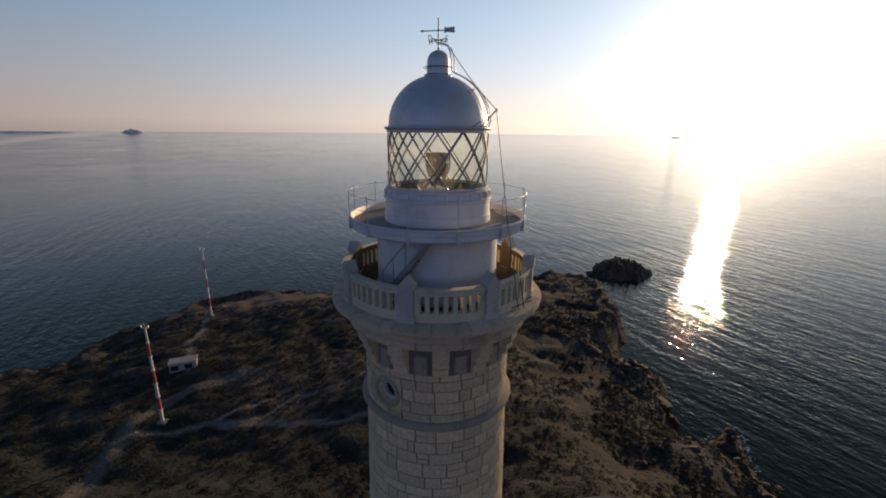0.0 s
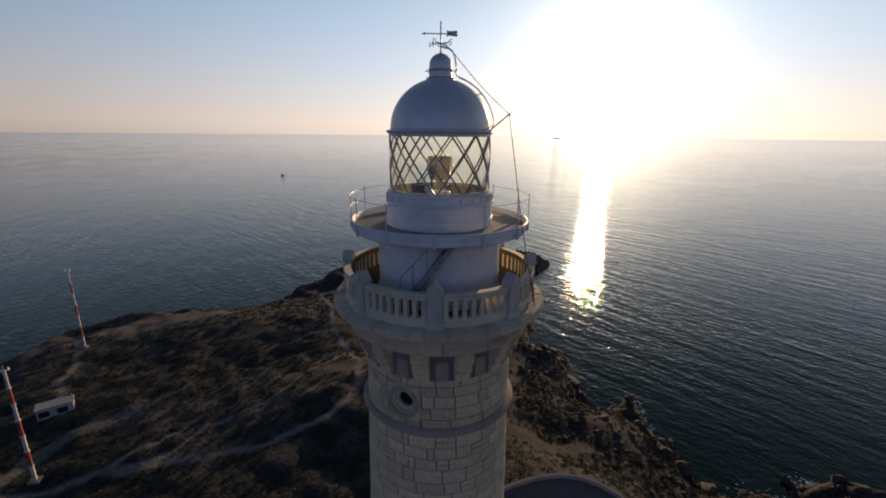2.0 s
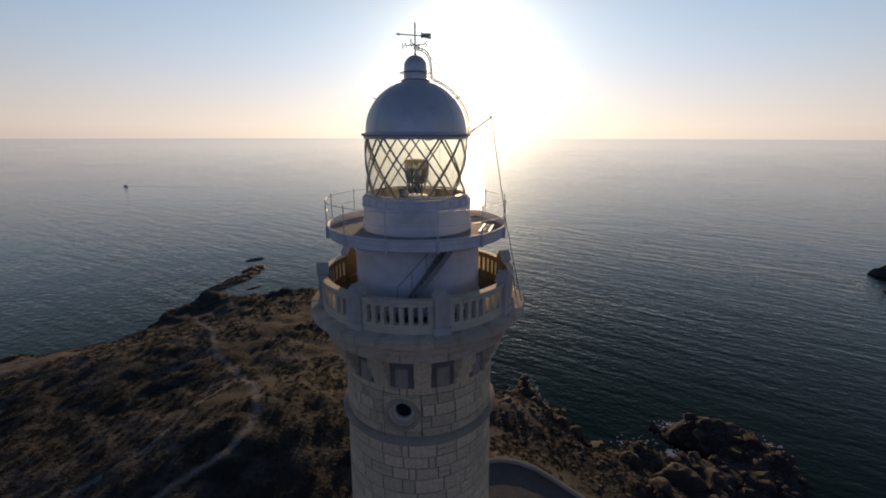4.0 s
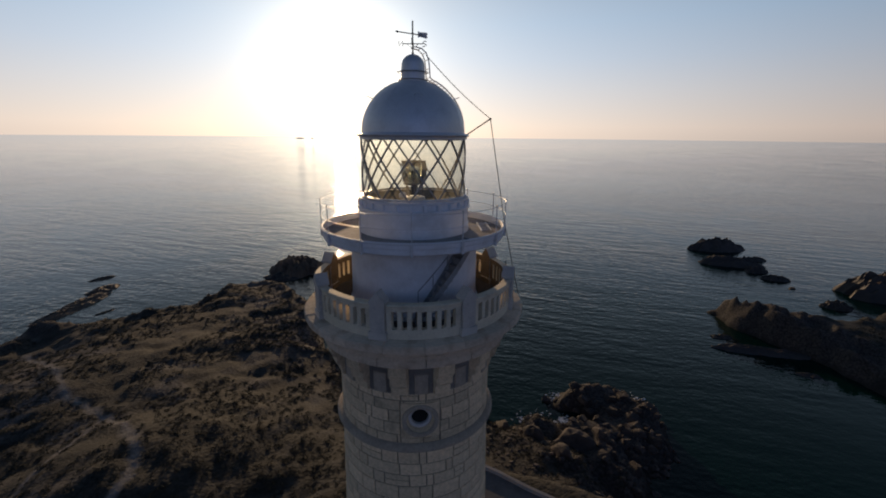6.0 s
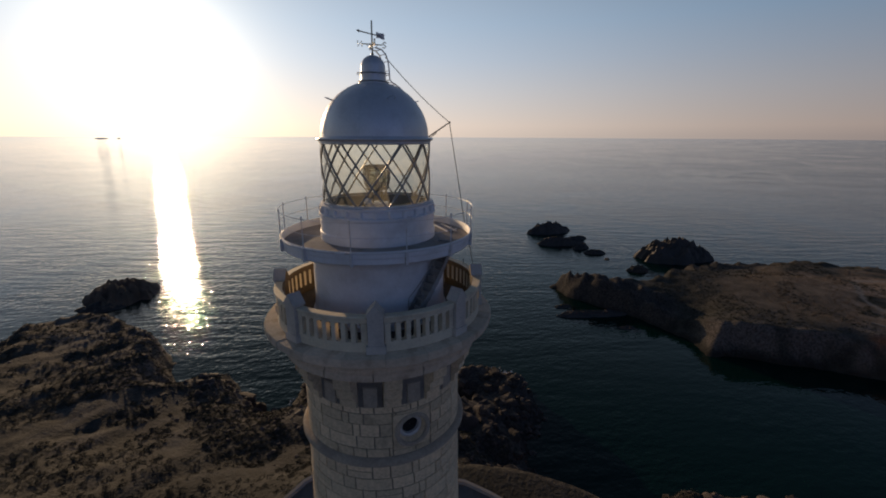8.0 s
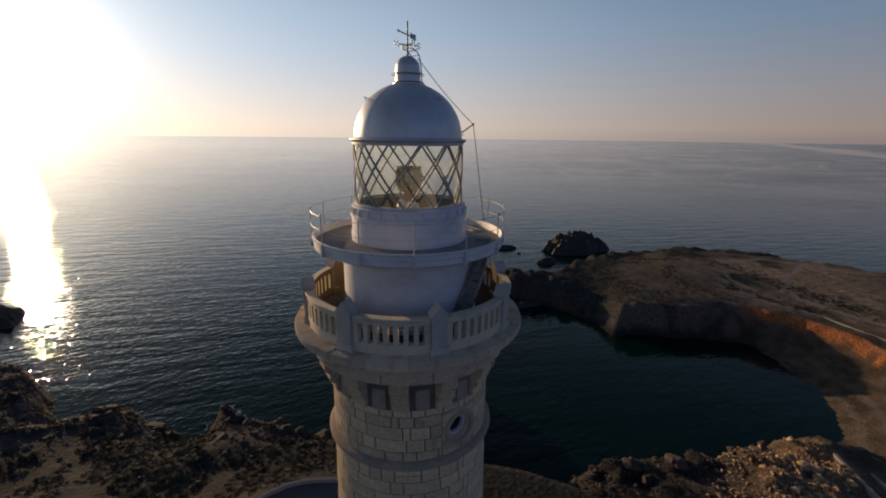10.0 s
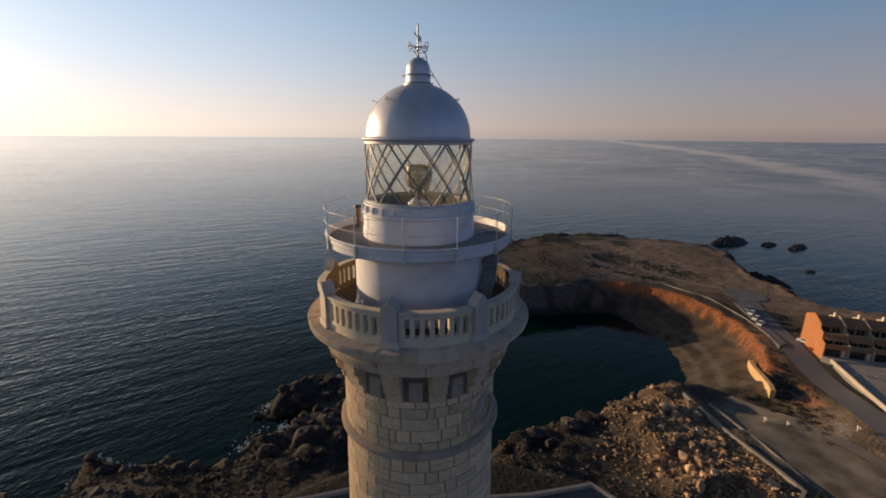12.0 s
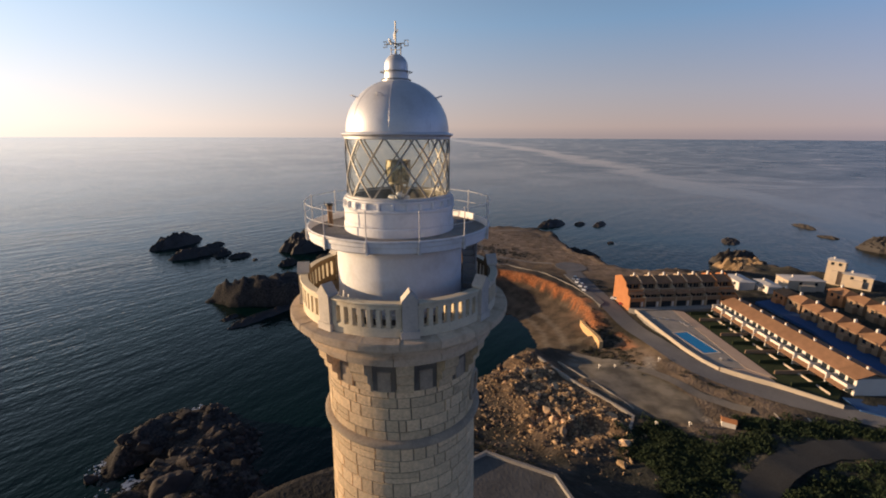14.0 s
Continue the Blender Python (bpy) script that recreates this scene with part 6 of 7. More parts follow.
# bushes in long strips on the point
strip_rng = np.random.default_rng(31)
strip = []
for line, count, spread in (([(252, -116), (218, -129), (195, -139), (178, -152)], 420, 4.5), ([(206, -106), (188, -119), (176, -131)], 150, 2.5), ([(130, -150), (112, -139), (98, -128)], 120, 3.0), ([(100, -121), (84, -114), (70, -107)], 120, 2.5), ([(54, -111.5), (47, -112.2), (38, -115.5)], 90, 1.3)):
    for _ in range(count):
        i = strip_rng.integers(len(line) - 1)
        q = Vector(line[i]).lerp(Vector(line[i + 1]), float(strip_rng.random()))
        strip.append((q.x + strip_rng.normal() * spread, q.y + strip_rng.normal() * spread))
strip_z = heights(strip)
joined("point_bushes", tufts, [(x, y, float(z) - 0.05, float(strip_rng.uniform(0.4, 1.2)), float(strip_rng.uniform(0, 6)), float(strip_rng.uniform(0.5, 0.9))) for (x, y), z in zip(strip, strip_z) if z > 8 and line_distance(np.array([x]), np.array([y]), ROAD_LINE)[0] > 5.5], SHRUB, "dark bushes in strips across the point", "bushes")
hedge_places = []
for line, count, spread in (([(31, -100), (26, -108), (22, -116), (12, -129)], 420, 1.7), ([(29, -89), (26, -93), (26, -99)], 140, 1.8), ([(41, -79), (33, -82), (27, -85)], 260, 2.2), ([(40, -74), (31, -74), (23, -71)], 420, 3.2)):
    for _ in range(count):
        i = strip_rng.integers(len(line) - 1)
        q = Vector(line[i]).lerp(Vector(line[i + 1]), float(strip_rng.random()))
        hedge_places.append((q.x + strip_rng.normal() * spread, q.y + strip_rng.normal() * spread))
joined("slope_bushes", tufts, [(x, y, float(z) - 0.1, float(strip_rng.uniform(0.8, 1.8)), float(strip_rng.uniform(0, 6)), float(strip_rng.uniform(0.6, 1.0))) for (x, y), z in zip(hedge_places, heights(hedge_places))], GREENSHRUB, "dark green bushes in bands beside the lane", "bushes")
g3 = np.random.default_rng(23)
px, py = g3.uniform(140, 305, 34000), g3.uniform(-215, -35, 34000)
pz, pl = relief(px, py)
grassy = (pl["bare"] > 0.3) & (pl["track"] < 0.2) & (pz > 4) & (fbm(px, py, 12, 3, 19) > 0.33)
blades = [scrub_mesh(30 + k, 13) for k in range(6)]
joined("dry_grass", blades, [(a, b, c - 0.04, float(g3.uniform(0.3, 0.65)), float(g3.uniform(0, 6)), float(g3.uniform(0.5, 0.9))) for a, b, c in zip(px[grassy], py[grassy], pz[grassy])], DRYGRASS, "short dry tan grass over the bare point", "grass")
for me in tufts + blades:
    bpy.data.meshes.remove(me)


# ---- masts and hut on the headland ----
def banded_mast(x, y, z0, z1, label):
    ob = thing("radio_mast", label, "mast", Matrix.Translation((x, y, z0)), group="masts on the headland")
    n, hgt = 7, z1 - z0
    for k in range(n):
        r0, r1 = 0.35 - 0.02 * k, 0.33 - 0.02 * k
        part("mast_section", Shape().lathe([(0.01, hgt * k / n), (r0, hgt * k / n), (r1, hgt * (k + 1) / n), (0.01, hgt * (k + 1) / n)], 12), REDPAINT if (n - k) % 2 == 0 else WHITEPAINT, ob, "red-painted section" if (n - k) % 2 == 0 else "white-painted section")
        if k:
            part("flange", Shape().lathe([(r0, hgt * k / n - 0.08), (r0 + 0.12, hgt * k / n - 0.06), (r0 + 0.12, hgt * k / n + 0.06), (r0, hgt * k / n + 0.08)], 12), IRON, ob)
    part("cross_arm", Shape().box(-0.8, 0.8, -0.09, 0.09, hgt + 0.2, hgt + 0.36).box(-0.8, -0.66, -0.14, 0.14, hgt + 0.36, hgt + 0.75).box(0.66, 0.8, -0.14, 0.14, hgt + 0.36, hgt + 0.75), IRON, ob, smooth=0)
    part("footing", Shape().box(-0.9, 0.9, -0.9, 0.9, -0.8, 0.35, bevel=0.06), CONCRETE, ob, "concrete footing")
    part("top_ring", Shape().lathe([(0.2, hgt), (0.36, hgt + 0.05), (0.36, hgt + 0.15), (0.2, hgt + 0.2)], 16).tube([(0, 0, hgt), (0, 0, hgt + 1.2)], 0.06, 6), IRON, ob)


mz = heights([(-85.8, 142.2), (-60.2, 67.8), (-69, 91.5)])
banded_mast(-85.8, 142.2, float(mz[0]), 37.6, "tall red and white banded mast near the shore")
banded_mast(-60.2, 67.8, float(mz[1]), 41.0, "tall red and white banded mast beside the track")

hut = thing("equipment_hut", "small white flat-roofed hut with two dark windows", "hut", Matrix.Translation((-68.5, 92.0, float(mz[2]) - 0.1)) @ Matrix.Rotation(radians(22), 4, "Z"))
part("wall", Shape().box(-3.3, 3.3, -1.6, 1.6, -0.4, 2.5), HUTWHITE, hut, smooth=0)
part("roof", Shape().box(-3.5, 3.5, -1.8, 1.8, 2.5, 2.72, bevel=0.03), HUTWHITE, hut, smooth=0)
for x in (-2.0, 1.3):
    w = part("window", Shape().box(x - 0.95, x + 0.95, -1.64, -1.58, 0.5, 2.0), DARKGLASS, hut, smooth=0)
    part("window_sill", Shape().box(x - 1.0, x + 1.0, -1.69, -1.6, 0.42, 0.5), IRON, w, smooth=0)
    part("window_lintel", Shape().box(x - 1.0, x + 1.0, -1.69, -1.6, 2.0, 2.08), IRON, w, smooth=0)
part("door", Shape().box(3.28, 3.34, -0.5, 0.5, 0.0, 2.05), REDPAINT, hut, "red door", smooth=0)
part("vent_pipe", Shape().tube([(3.0, 1.0, 2.7), (3.0, 1.0, 3.6)], 0.12, 8), REDPAINT, hut)

# foam where the swell meets the rocks
foam_rng = np.random.default_rng(9)
foam = Shape()
fx, fy = [], []
for x0, x1, y0, y1, count in ((80, 106, 24, 50, 12000), (108, 124, 8, 40, 4000), (64, 92, 52, 116, 4000), (-100, 0, 176, 232, 6000), (180, 192, -20, 14, 2500)):
    fx.append(foam_rng.uniform(x0, x1, count))
    fy.append(foam_rng.uniform(y0, y1, count))
fx, fy = np.concatenate(fx), np.concatenate(fy)
wash = (abs(relief(fx, fy)[0] + 0.35) < 0.4) & (fbm(fx, fy, 9, 3, 71) > 0.57)
for px, py in list(zip(fx[wash], fy[wash]))[:900]:
    n, r = 7, foam_rng.uniform(0.06, 0.24)
    pts = [(px + r * (1 + 0.5 * foam_rng.normal()) * math.cos(6.283 * k / n) * 1.5, py + r * (1 + 0.5 * foam_rng.normal()) * math.sin(6.283 * k / n), 0.05 + 0.03 * foam_rng.random()) for k in range(n)]
    foam.add([(px, py, 0.12)] + pts, [(0, 1 + k, 1 + (k + 1) % n) for k in range(n)])
for cx, cy, spread, count in ((94.5, 35.5, 2.0, 260), (88, 41, 2.2, 150), (118.5, 29, 1.8, 120), (120, 22, 1.5, 60), (104, 42, 1.6, 60)):
    spots = np.stack([foam_rng.normal(cx, spread, count), foam_rng.normal(cy, spread, count)], 1)
    clumps = fbm(spots[:, 0], spots[:, 1], 2.2, 3, 73)
    for (px, py), z, c in zip(spots, heights(spots), clumps):
        if z < 0.4 and c > 0.47:
            n, r = 7, foam_rng.uniform(0.08, 0.4)
            pts = [(px + r * (1 + 0.5 * foam_rng.normal()) * math.cos(6.283 * k / n), py + r * (1 + 0.5 * foam_rng.normal()) * math.sin(6.283 * k / n), max(z, 0.0) + 0.06) for k in range(n)]
            foam.add([(px, py, max(z, 0.0) + 0.2)] + pts, [(0, 1 + k, 1 + (k + 1) % n) for k in range(n)])
single("sea_foam", foam, FOAM, "white foam patches where swell meets the rocks", "foam", kind="stuff", smooth=60)


# ---- roads, walls and the settlement on the point ----
def ribbon(line, width, lift, step=3.0):
    pts = along(line, step)
    s, v, f = Shape(), [], []
    n = len(pts)
    cols = 5
    for i, p in enumerate(pts):
        d = (Vector(pts[min(n - 1, i + 1)]) - Vector(pts[max(0, i - 1)])).normalized()
        side = Vector((-d.y, d.x))
        row = [(p[0] + side.x * o * width, p[1] + side.y * o * width) for o in (-0.5, -0.25, 0, 0.25, 0.5)]
        z = max(float(q) for q in heights(row)) + lift
        v += [(x, y, z) for x, y in row]
    for i in range(n - 1):
        f += [(i * cols + k, (i + 1) * cols + k, (i + 1) * cols + k + 1, i * cols + k + 1) for k in range(cols - 1)]
    return s.add(v, f)


single("road", ribbon(ROAD_LINE, 8.0, 0.12), ASPHALT, "dark asphalt road running along the point", "road", kind="structure", smooth=60)
TOWN_Z = 14.4
loop = [(150 + 8.5 * math.cos(radians(a)), -155 + 8 * math.sin(radians(a))) for a in range(0, 360, 20)]
single("parking_strip", prism([(143, -143.5), (126, -137.2), (104, -128.6), (105.5, -132.5), (123, -139.5), (141, -148)], 9.0, float(max(heights([(143, -143.5), (104, -128.6), (126, -137)]))) + 0.08), ASPHALT, "asphalt parking strip beside the road", "parking", kind="structure", smooth=0)
single("turning_circle", prism(loop, 11.0, float(max(heights(loop))) + 0.08), ASPHALT, "round asphalt turning place at the road's end", "road", kind="structure", smooth=0)
single("verge_wall", strip_wall(along([(92, -135), (76, -128), (63, -122.9), (55, -120.7), (49.7, -120.3)], 4), 0.4, 0.65, base=TOWN_Z - 0.1), KERB, "low pale wall along the road", "wall", kind="structure", smooth=0)
single("retaining_wall", strip_wall(along([(49.4, -120.3), (44, -122.4), (37.4, -125.5), (23.6, -130)], 4), 0.45, 1.0, base=TOWN_Z - 0.2), KERB, "sunlit yellow retaining wall beside the road", "wall", kind="structure", smooth=0)
single("cove_wall", strip_wall(along([(104.1, -118.9), (97, -115), (90.8, -111.5), (86, -109.0), (82.5, -106.8)], 2), 1.3, 2.4), SUNLITWALL, "sunlit yellow retaining wall above the beach", "wall", kind="structure", smooth=0)
single("rim_wall", strip_wall(along([(190, -104), (185, -112), (171, -129), (149, -136.5), (127, -135.5), (111, -131.5)], 3), 0.35, 0.35), PARAPET, "low pale wall along the cliff top", "wall", kind="structure", smooth=0)
single("field_wall", strip_wall(along([(84, -80), (66, -80.5), (47, -80.5), (43.5, -75)], 2.5), 0.7, 0.6), PARAPET, "low stone wall along the rubble slope", "wall", kind="structure", smooth=0)
single("inner_kerb", strip_wall(along([(80, -85), (64, -85), (50, -84.5)], 3), 0.35, 0.3), PARAPET, "low kerb beside the dirt lot", "kerb", kind="structure", smooth=0)
single("dark_lane", ribbon([(15, -74), (17.5, -80), (18.6, -88), (19, -96), (17.5, -106), (11.5, -120), (2, -134)], 6.0, 0.15), DARKLANE, "dark lane climbing the shaded slope", "road", kind="structure", smooth=60)
single("lower_lane", ribbon([(86, -96), (70, -101), (56, -104), (44, -104), (34, -108)], 3.6, 0.1), DIRTLANE, "grey dirt lane across the hollow", "road", kind="structure", smooth=60)


def slab(name, pts, z, material, label, category, depth=3.0):
    return single(name, prism(pts, z - depth, z), material, label, category, kind="structure", smooth=0)


slab("pool_terrace", [(91, -135), (85.3, -148.4), (46, -127.5), (50.5, -121.2), (63, -123.6), (76, -128.8)], TOWN_Z + 0.1, CONCRETE, "grey paved terrace round the pool", "terrace")
slab("corner_yard", [(50, -121), (46, -127.5), (38.7, -129.4), (37.8, -126.2)], TOWN_Z + 0.04, PAVING, "narrow paved yard corner inside the road wall", "yard")
slab("dark_court", [(32.2, -113.3), (28.5, -110.9), (24.9, -117), (29, -119.9)], 13.6, DARKCOURT, "small dark teal court beside the road", "court")
for a, b in (((32.2, -113.3), (28.5, -110.9)), ((29, -119.9), (24.9, -117))):
    single("court_kerb", strip_wall(along([a, b], 2), 0.4, 0.35, base=13.5), KERB, "low pale kerb at the edge of the court", "kerb", kind="structure", smooth=0)
slab("garden_path", [(85.3, -148.4), (82.2, -150.9), (38.7, -129.4), (46, -127.5)], TOWN_Z + 0.2, PAVING, "wide pink paved path beside the gardens", "path")
slab("blue_court", [(76, -189), (50, -176.5), (24, -155), (19.5, -143.5), (26, -135.5), (21, -132.5), (8, -140), (13, -157), (29, -171.6), (52, -186.5), (74, -199)], TOWN_Z + 0.05, BLUEPAVE, "blue painted street between the house rows", "street")
slab("lawn", [(81.5, -151.2), (77, -160), (27, -138), (25.5, -131.4), (37.5, -127.4)], TOWN_Z + 0.12, LAWN, "strip of green gardens before the houses", "lawn")
slab("front_yard", [(95, -134.8), (92, -135.4), (83, -156), (79, -166), (81, -172)], TOWN_Z + 0.06, CONCRETE, "grey forecourt before the garages", "yard")
pool = thing("swimming_pool", "long blue swimming pool with a pale stone edge", "pool")
pool.matrix_basis = Matrix.Translation((63.7, -130.2, TOWN_Z + 0.1)) @ Matrix.Rotation(math.atan2(4.7, -14.2), 4, "Z")
part("water", Shape().box(-7.4, 7.4, -2.7, 2.7, -0.5, 0.03), POOLW, pool, "bright blue water", smooth=0)
edge = Shape()
for x0, x1, y0, y1 in ((-7.9, 7.9, -3.2, -2.7), (-7.9, 7.9, 2.7, 3.2), (-7.9, -7.4, -2.7, 2.7), (7.4, 7.9, -2.7, 2.7)):
    edge.box(x0, x1, y0, y1, -0.4, 0.1)
part("coping", edge, KERB, pool, smooth=0)



def sun_lounger(x, y, a):
    ob = thing("sun_lounger", "pale blue folding sun lounger on the pool terrace", "sun lounger", Matrix.Translation((x, y, TOWN_Z + 0.1)) @ Matrix.Rotation(radians(a), 4, "Z"), group="loungers by the pool")
    part("bed", Shape().box(-0.9, 0.35, -0.33, 0.33, 0.3, 0.38, bevel=0.02), HWHITE, ob, smooth=0)
    part("backrest", Shape().box(0, 0.75, -0.33, 0.33, 0.0, 0.07, bevel=0.02), HWHITE, ob, smooth=0, m=Matrix.Translation((0.34, 0, 0.31)) @ Matrix.Rotation(radians(-38), 4, "Y"))
    for px in (-0.8, 0.25):
        for py in (-0.28, 0.28):
            part("leg", Shape().box(px - 0.025, px + 0.025, py - 0.025, py + 0.025, 0.0, 0.31), IRON, ob, smooth=0)
    return ob


for x, y, a in ((83.3, -134.8, 60), (82.0, -136.2, 60), (80.2, -137.7, 60), (75.5, -140.2, 20), (73.3, -139.4, 20), (52.7, -126.0, 110)):
    sun_lounger(x, y, a)

for k in range(9):
    t = k / 8
    a, b = Vector((79.5, -150.8)).lerp(Vector((35, -129)), t), Vector((75.5, -158.8)).lerp(Vector((30.5, -138.5)), t)
    single("garden_wall", strip_wall(along([tuple(a), tuple(b)], 3), 0.3, 1.3, base=TOWN_Z), TAN if k % 2 else LAWN, "low dividing wall between the gardens" if k % 2 else "clipped hedge between the gardens", "wall" if k % 2 else "hedge", group="garden dividers", smooth=0)


def terraced_house(m, end, last):
    """Garage floor, two storeys that step back behind terraces, a tiled roof and stepped party walls."""
    ob = thing("terraced_house", "orange end house with stepped walls and tiled roof" if end or last else "tan terraced house with tiled roof and dark garage", "house", m, group="terrace by the road")
    w, d = 6.6, 13.0
    wall = ORANGE if end or last else TAN
    part("wall", Shape().box(0, w, 0, d, -1.5, 3.1), wall, ob, smooth=0)
    part("middle_storey", Shape().box(0.1, w - 0.1, 1.8, d, 3.1, 6.1), wall, ob, smooth=0)
    part("upper_storey", Shape().box(0.1, w - 0.1, 4.6, d, 6.1, 8.9), wall, ob, smooth=0)
    for y, z in ((0.0, 3.1), (1.9, 6.1)):
        para = part("terrace_parapet", Shape().box(0.25, w - 0.25, y - 0.25, y, z - 0.15, z + 0.95), wall, ob, smooth=0)
        part("coping", Shape().box(0.25, w - 0.25, y - 0.31, y + 0.06, z + 0.95, z + 1.05), FIN, para, smooth=0)
    eave = ((3.7, 8.8), (8.2, 10.7), (d + 0.4, 8.9))
    roof = Shape().add([(x, y, z + k) for k in (0.0, -0.25) for y, z in eave for x in (0, w)],
                       [(0, 1, 3, 2), (2, 3, 5, 4), (8, 9, 7, 6), (10, 11, 9, 8), (0, 6, 7, 1), (4, 5, 11, 10), (0, 2, 4, 10, 8, 6), (1, 7, 9, 11, 5, 3)])
    part("roof", roof, TILE, ob, "brown tiled roof", smooth=0)
    porch = Shape().add([(0.3, -0.1, 5.5), (w - 0.3, -0.1, 5.5), (w - 0.3, 1.85, 6.2), (0.3, 1.85, 6.2), (0.3, -0.1, 5.35), (w - 0.3, -0.1, 5.35), (w - 0.3, 1.85, 6.05), (0.3, 1.85, 6.05)], [(0, 1, 2, 3), (7, 6, 5, 4), (0, 4, 5, 1), (1, 5, 6, 2), (2, 6, 7, 3), (3, 7, 4, 0)])
    part("porch_roof", porch, TILE, ob, "small tiled porch roof", smooth=0)
    fins = [(-0.16, 0.26)] + ([(w - 0.26, w + 0.16)] if last else [])
    for x0, x1 in fins:
        side = ((-0.5, -1.0), (-0.5, 4.3), (1.6, 4.9), (1.7, 7.2), (3.6, 7.9), (3.9, 9.4), (8.2, 11.4), (d + 0.2, 9.5), (d + 0.2, -1.0))
        n = len(side)
        fin = Shape().add([(x, y, z) for x in (x0, x1) for y, z in side], [tuple(range(n - 1, -1, -1)), tuple(range(n, 2 * n))] + [(i, (i + 1) % n, n + (i + 1) % n, n + i) for i in range(n)])
        part("party_wall", fin, ORANGE if end or last else FIN, ob, "stepped sloping party wall", smooth=0)
    part("garage_door", Shape().box(0.6, w - 1.9, -0.05, 0.12, 0.0, 2.4), DARKGLASS, ob, "dark garage door", smooth=0)
    part("front_door", Shape().box(w - 1.5, w - 0.6, -0.05, 0.12, 0.0, 2.2), HWHITE, ob, "pale front door", smooth=0)
    for x in (0.8, 3.6):
        for y, z in ((1.75, 3.5), (4.55, 6.5)):
            win = part("window", Shape().box(x, x + 2.0, y, y + 0.1, z, z + 1.7), DARKGLASS, ob, smooth=0)
            part("window_frame", Shape().box(x + 0.95, x + 1.05, y - 0.05, y, z, z + 1.7).box(x - 0.08, x + 2.08, y - 0.05, y, z + 1.7, z + 1.8), FIN, win, smooth=0)
    part("chimney", Shape().box(w - 1.2, w - 0.6, 8.4, 9.2, 9.6, 11.9, bevel=0.04), HWHITE, ob, smooth=0)
    return ob


row_dir = Vector((-0.367, -0.93)).normalized()
turn = math.atan2(row_dir.y, row_dir.x)
for k in range(7):
    p = Vector((95.3, -135.2)) + row_dir * 6.6 * k
    terraced_house(Matrix.Translation((p.x, p.y, TOWN_Z)) @ Matrix.Rotation(turn, 4, "Z"), k == 0, k == 6)


def garden_house(m):
    """White two-storey row house: tiled roof, balcony before the upper floor, small chimney."""
    ob = thing("row_house", "white row house with brown tiled roof and balcony", "house", m, group="long white row by the gardens")
    w, d = 5.6, 9.5
    part("wall", Shape().box(0, w, 0, d, -1.5, 5.0), HWHITE, ob, smooth=0)
    for name, y0, z0, y1, z1 in (("roof", -0.5, 4.9, 4.6, 6.5), ("rear_roof", d + 0.4, 5.0, 4.6, 6.5)):
        r = Shape().add([(-0.05, y0, z0), (w + 0.05, y0, z0), (w + 0.05, y1, z1), (-0.05, y1, z1), (-0.05, y0, z0 - 0.25), (w + 0.05, y0, z0 - 0.25), (w + 0.05, y1, z1 - 0.25), (-0.05, y1, z1 - 0.25)],
                        [(0, 1, 2, 3), (7, 6, 5, 4), (0, 4, 5, 1), (1, 5, 6, 2), (2, 6, 7, 3), (3, 7, 4, 0)])
        part(name, r, TILE, ob, "brown tiled slope", smooth=0)
    for x in (0.6, 3.1):
        win = part("window", Shape().box(x, x + 1.7, -0.05, 0.1, 2.7, 4.4), DARKGLASS, ob, smooth=0)
        part("shutter_box", Shape().box(x - 0.05, x + 1.75, -0.12, 0.05, 4.4, 4.6), VILLAWALL, win, smooth=0)
        part("window", Shape().box(x, x + 1.8, -0.05, 0.1, 0.0, 2.0), DARKGLASS, ob, smooth=0)
    bal = part("balcony", Shape().box(0.0, w, -2.1, -0.0, 2.25, 2.5), HWHITE, ob, smooth=0)
    part("parapet", Shape().box(0.3, w - 0.3, -2.1, -1.92, 2.5, 3.25), HWHITE, bal, smooth=0)
    part("porch_tiles", Shape().add([(0.2, -3.5, 1.9), (w - 0.2, -3.5, 1.9), (w - 0.2, -2.1, 2.4), (0.2, -2.1, 2.4), (0.2, -3.5, 1.75), (w - 0.2, -3.5, 1.75), (w - 0.2, -2.1, 2.25), (0.2, -2.1, 2.25)], [(0, 1, 2, 3), (7, 6, 5, 4), (0, 4, 5, 1), (1, 5, 6, 2), (3, 7, 4, 0)]), TILE, ob, smooth=0)
    part("party_wall", Shape().box(-0.14, 0.14, -3.2, 0.0, -1.0, 3.6), HWHITE, ob, "white dividing fin", smooth=0)
    ch = part("chimney", Shape().box(2.5, 3.1, 4.9, 5.5, 6.0, 7.2, bevel=0.05), HWHITE, ob, smooth=0)
    part("cap", Shape().box(2.42, 3.18, 4.82, 5.58, 7.2, 7.32), TILE, ch, smooth=0)
    part("garden_fence", Shape().box(0.3, w - 0.3, -6.2, -6.08, -0.5, 0.7), VILLAWALL, ob, smooth=0)
    return ob


r2a, r2b = Vector((24.4, -138.6)), Vector((75.5, -163.0))
d2 = (r2b - r2a).normalized()
proto = garden_house(Matrix.Translation((r2b.x, r2b.y, TOWN_Z)) @ Matrix.Rotation(math.atan2(-d2.y, -d2.x), 4, "Z"))
for k in range(1, 10):
    p = r2b - d2 * 5.6 * k
    copy_thing(proto, Matrix.Translation((p.x, p.y, TOWN_Z)) @ Matrix.Rotation(math.atan2(-d2.y, -d2.x), 4, "Z"))


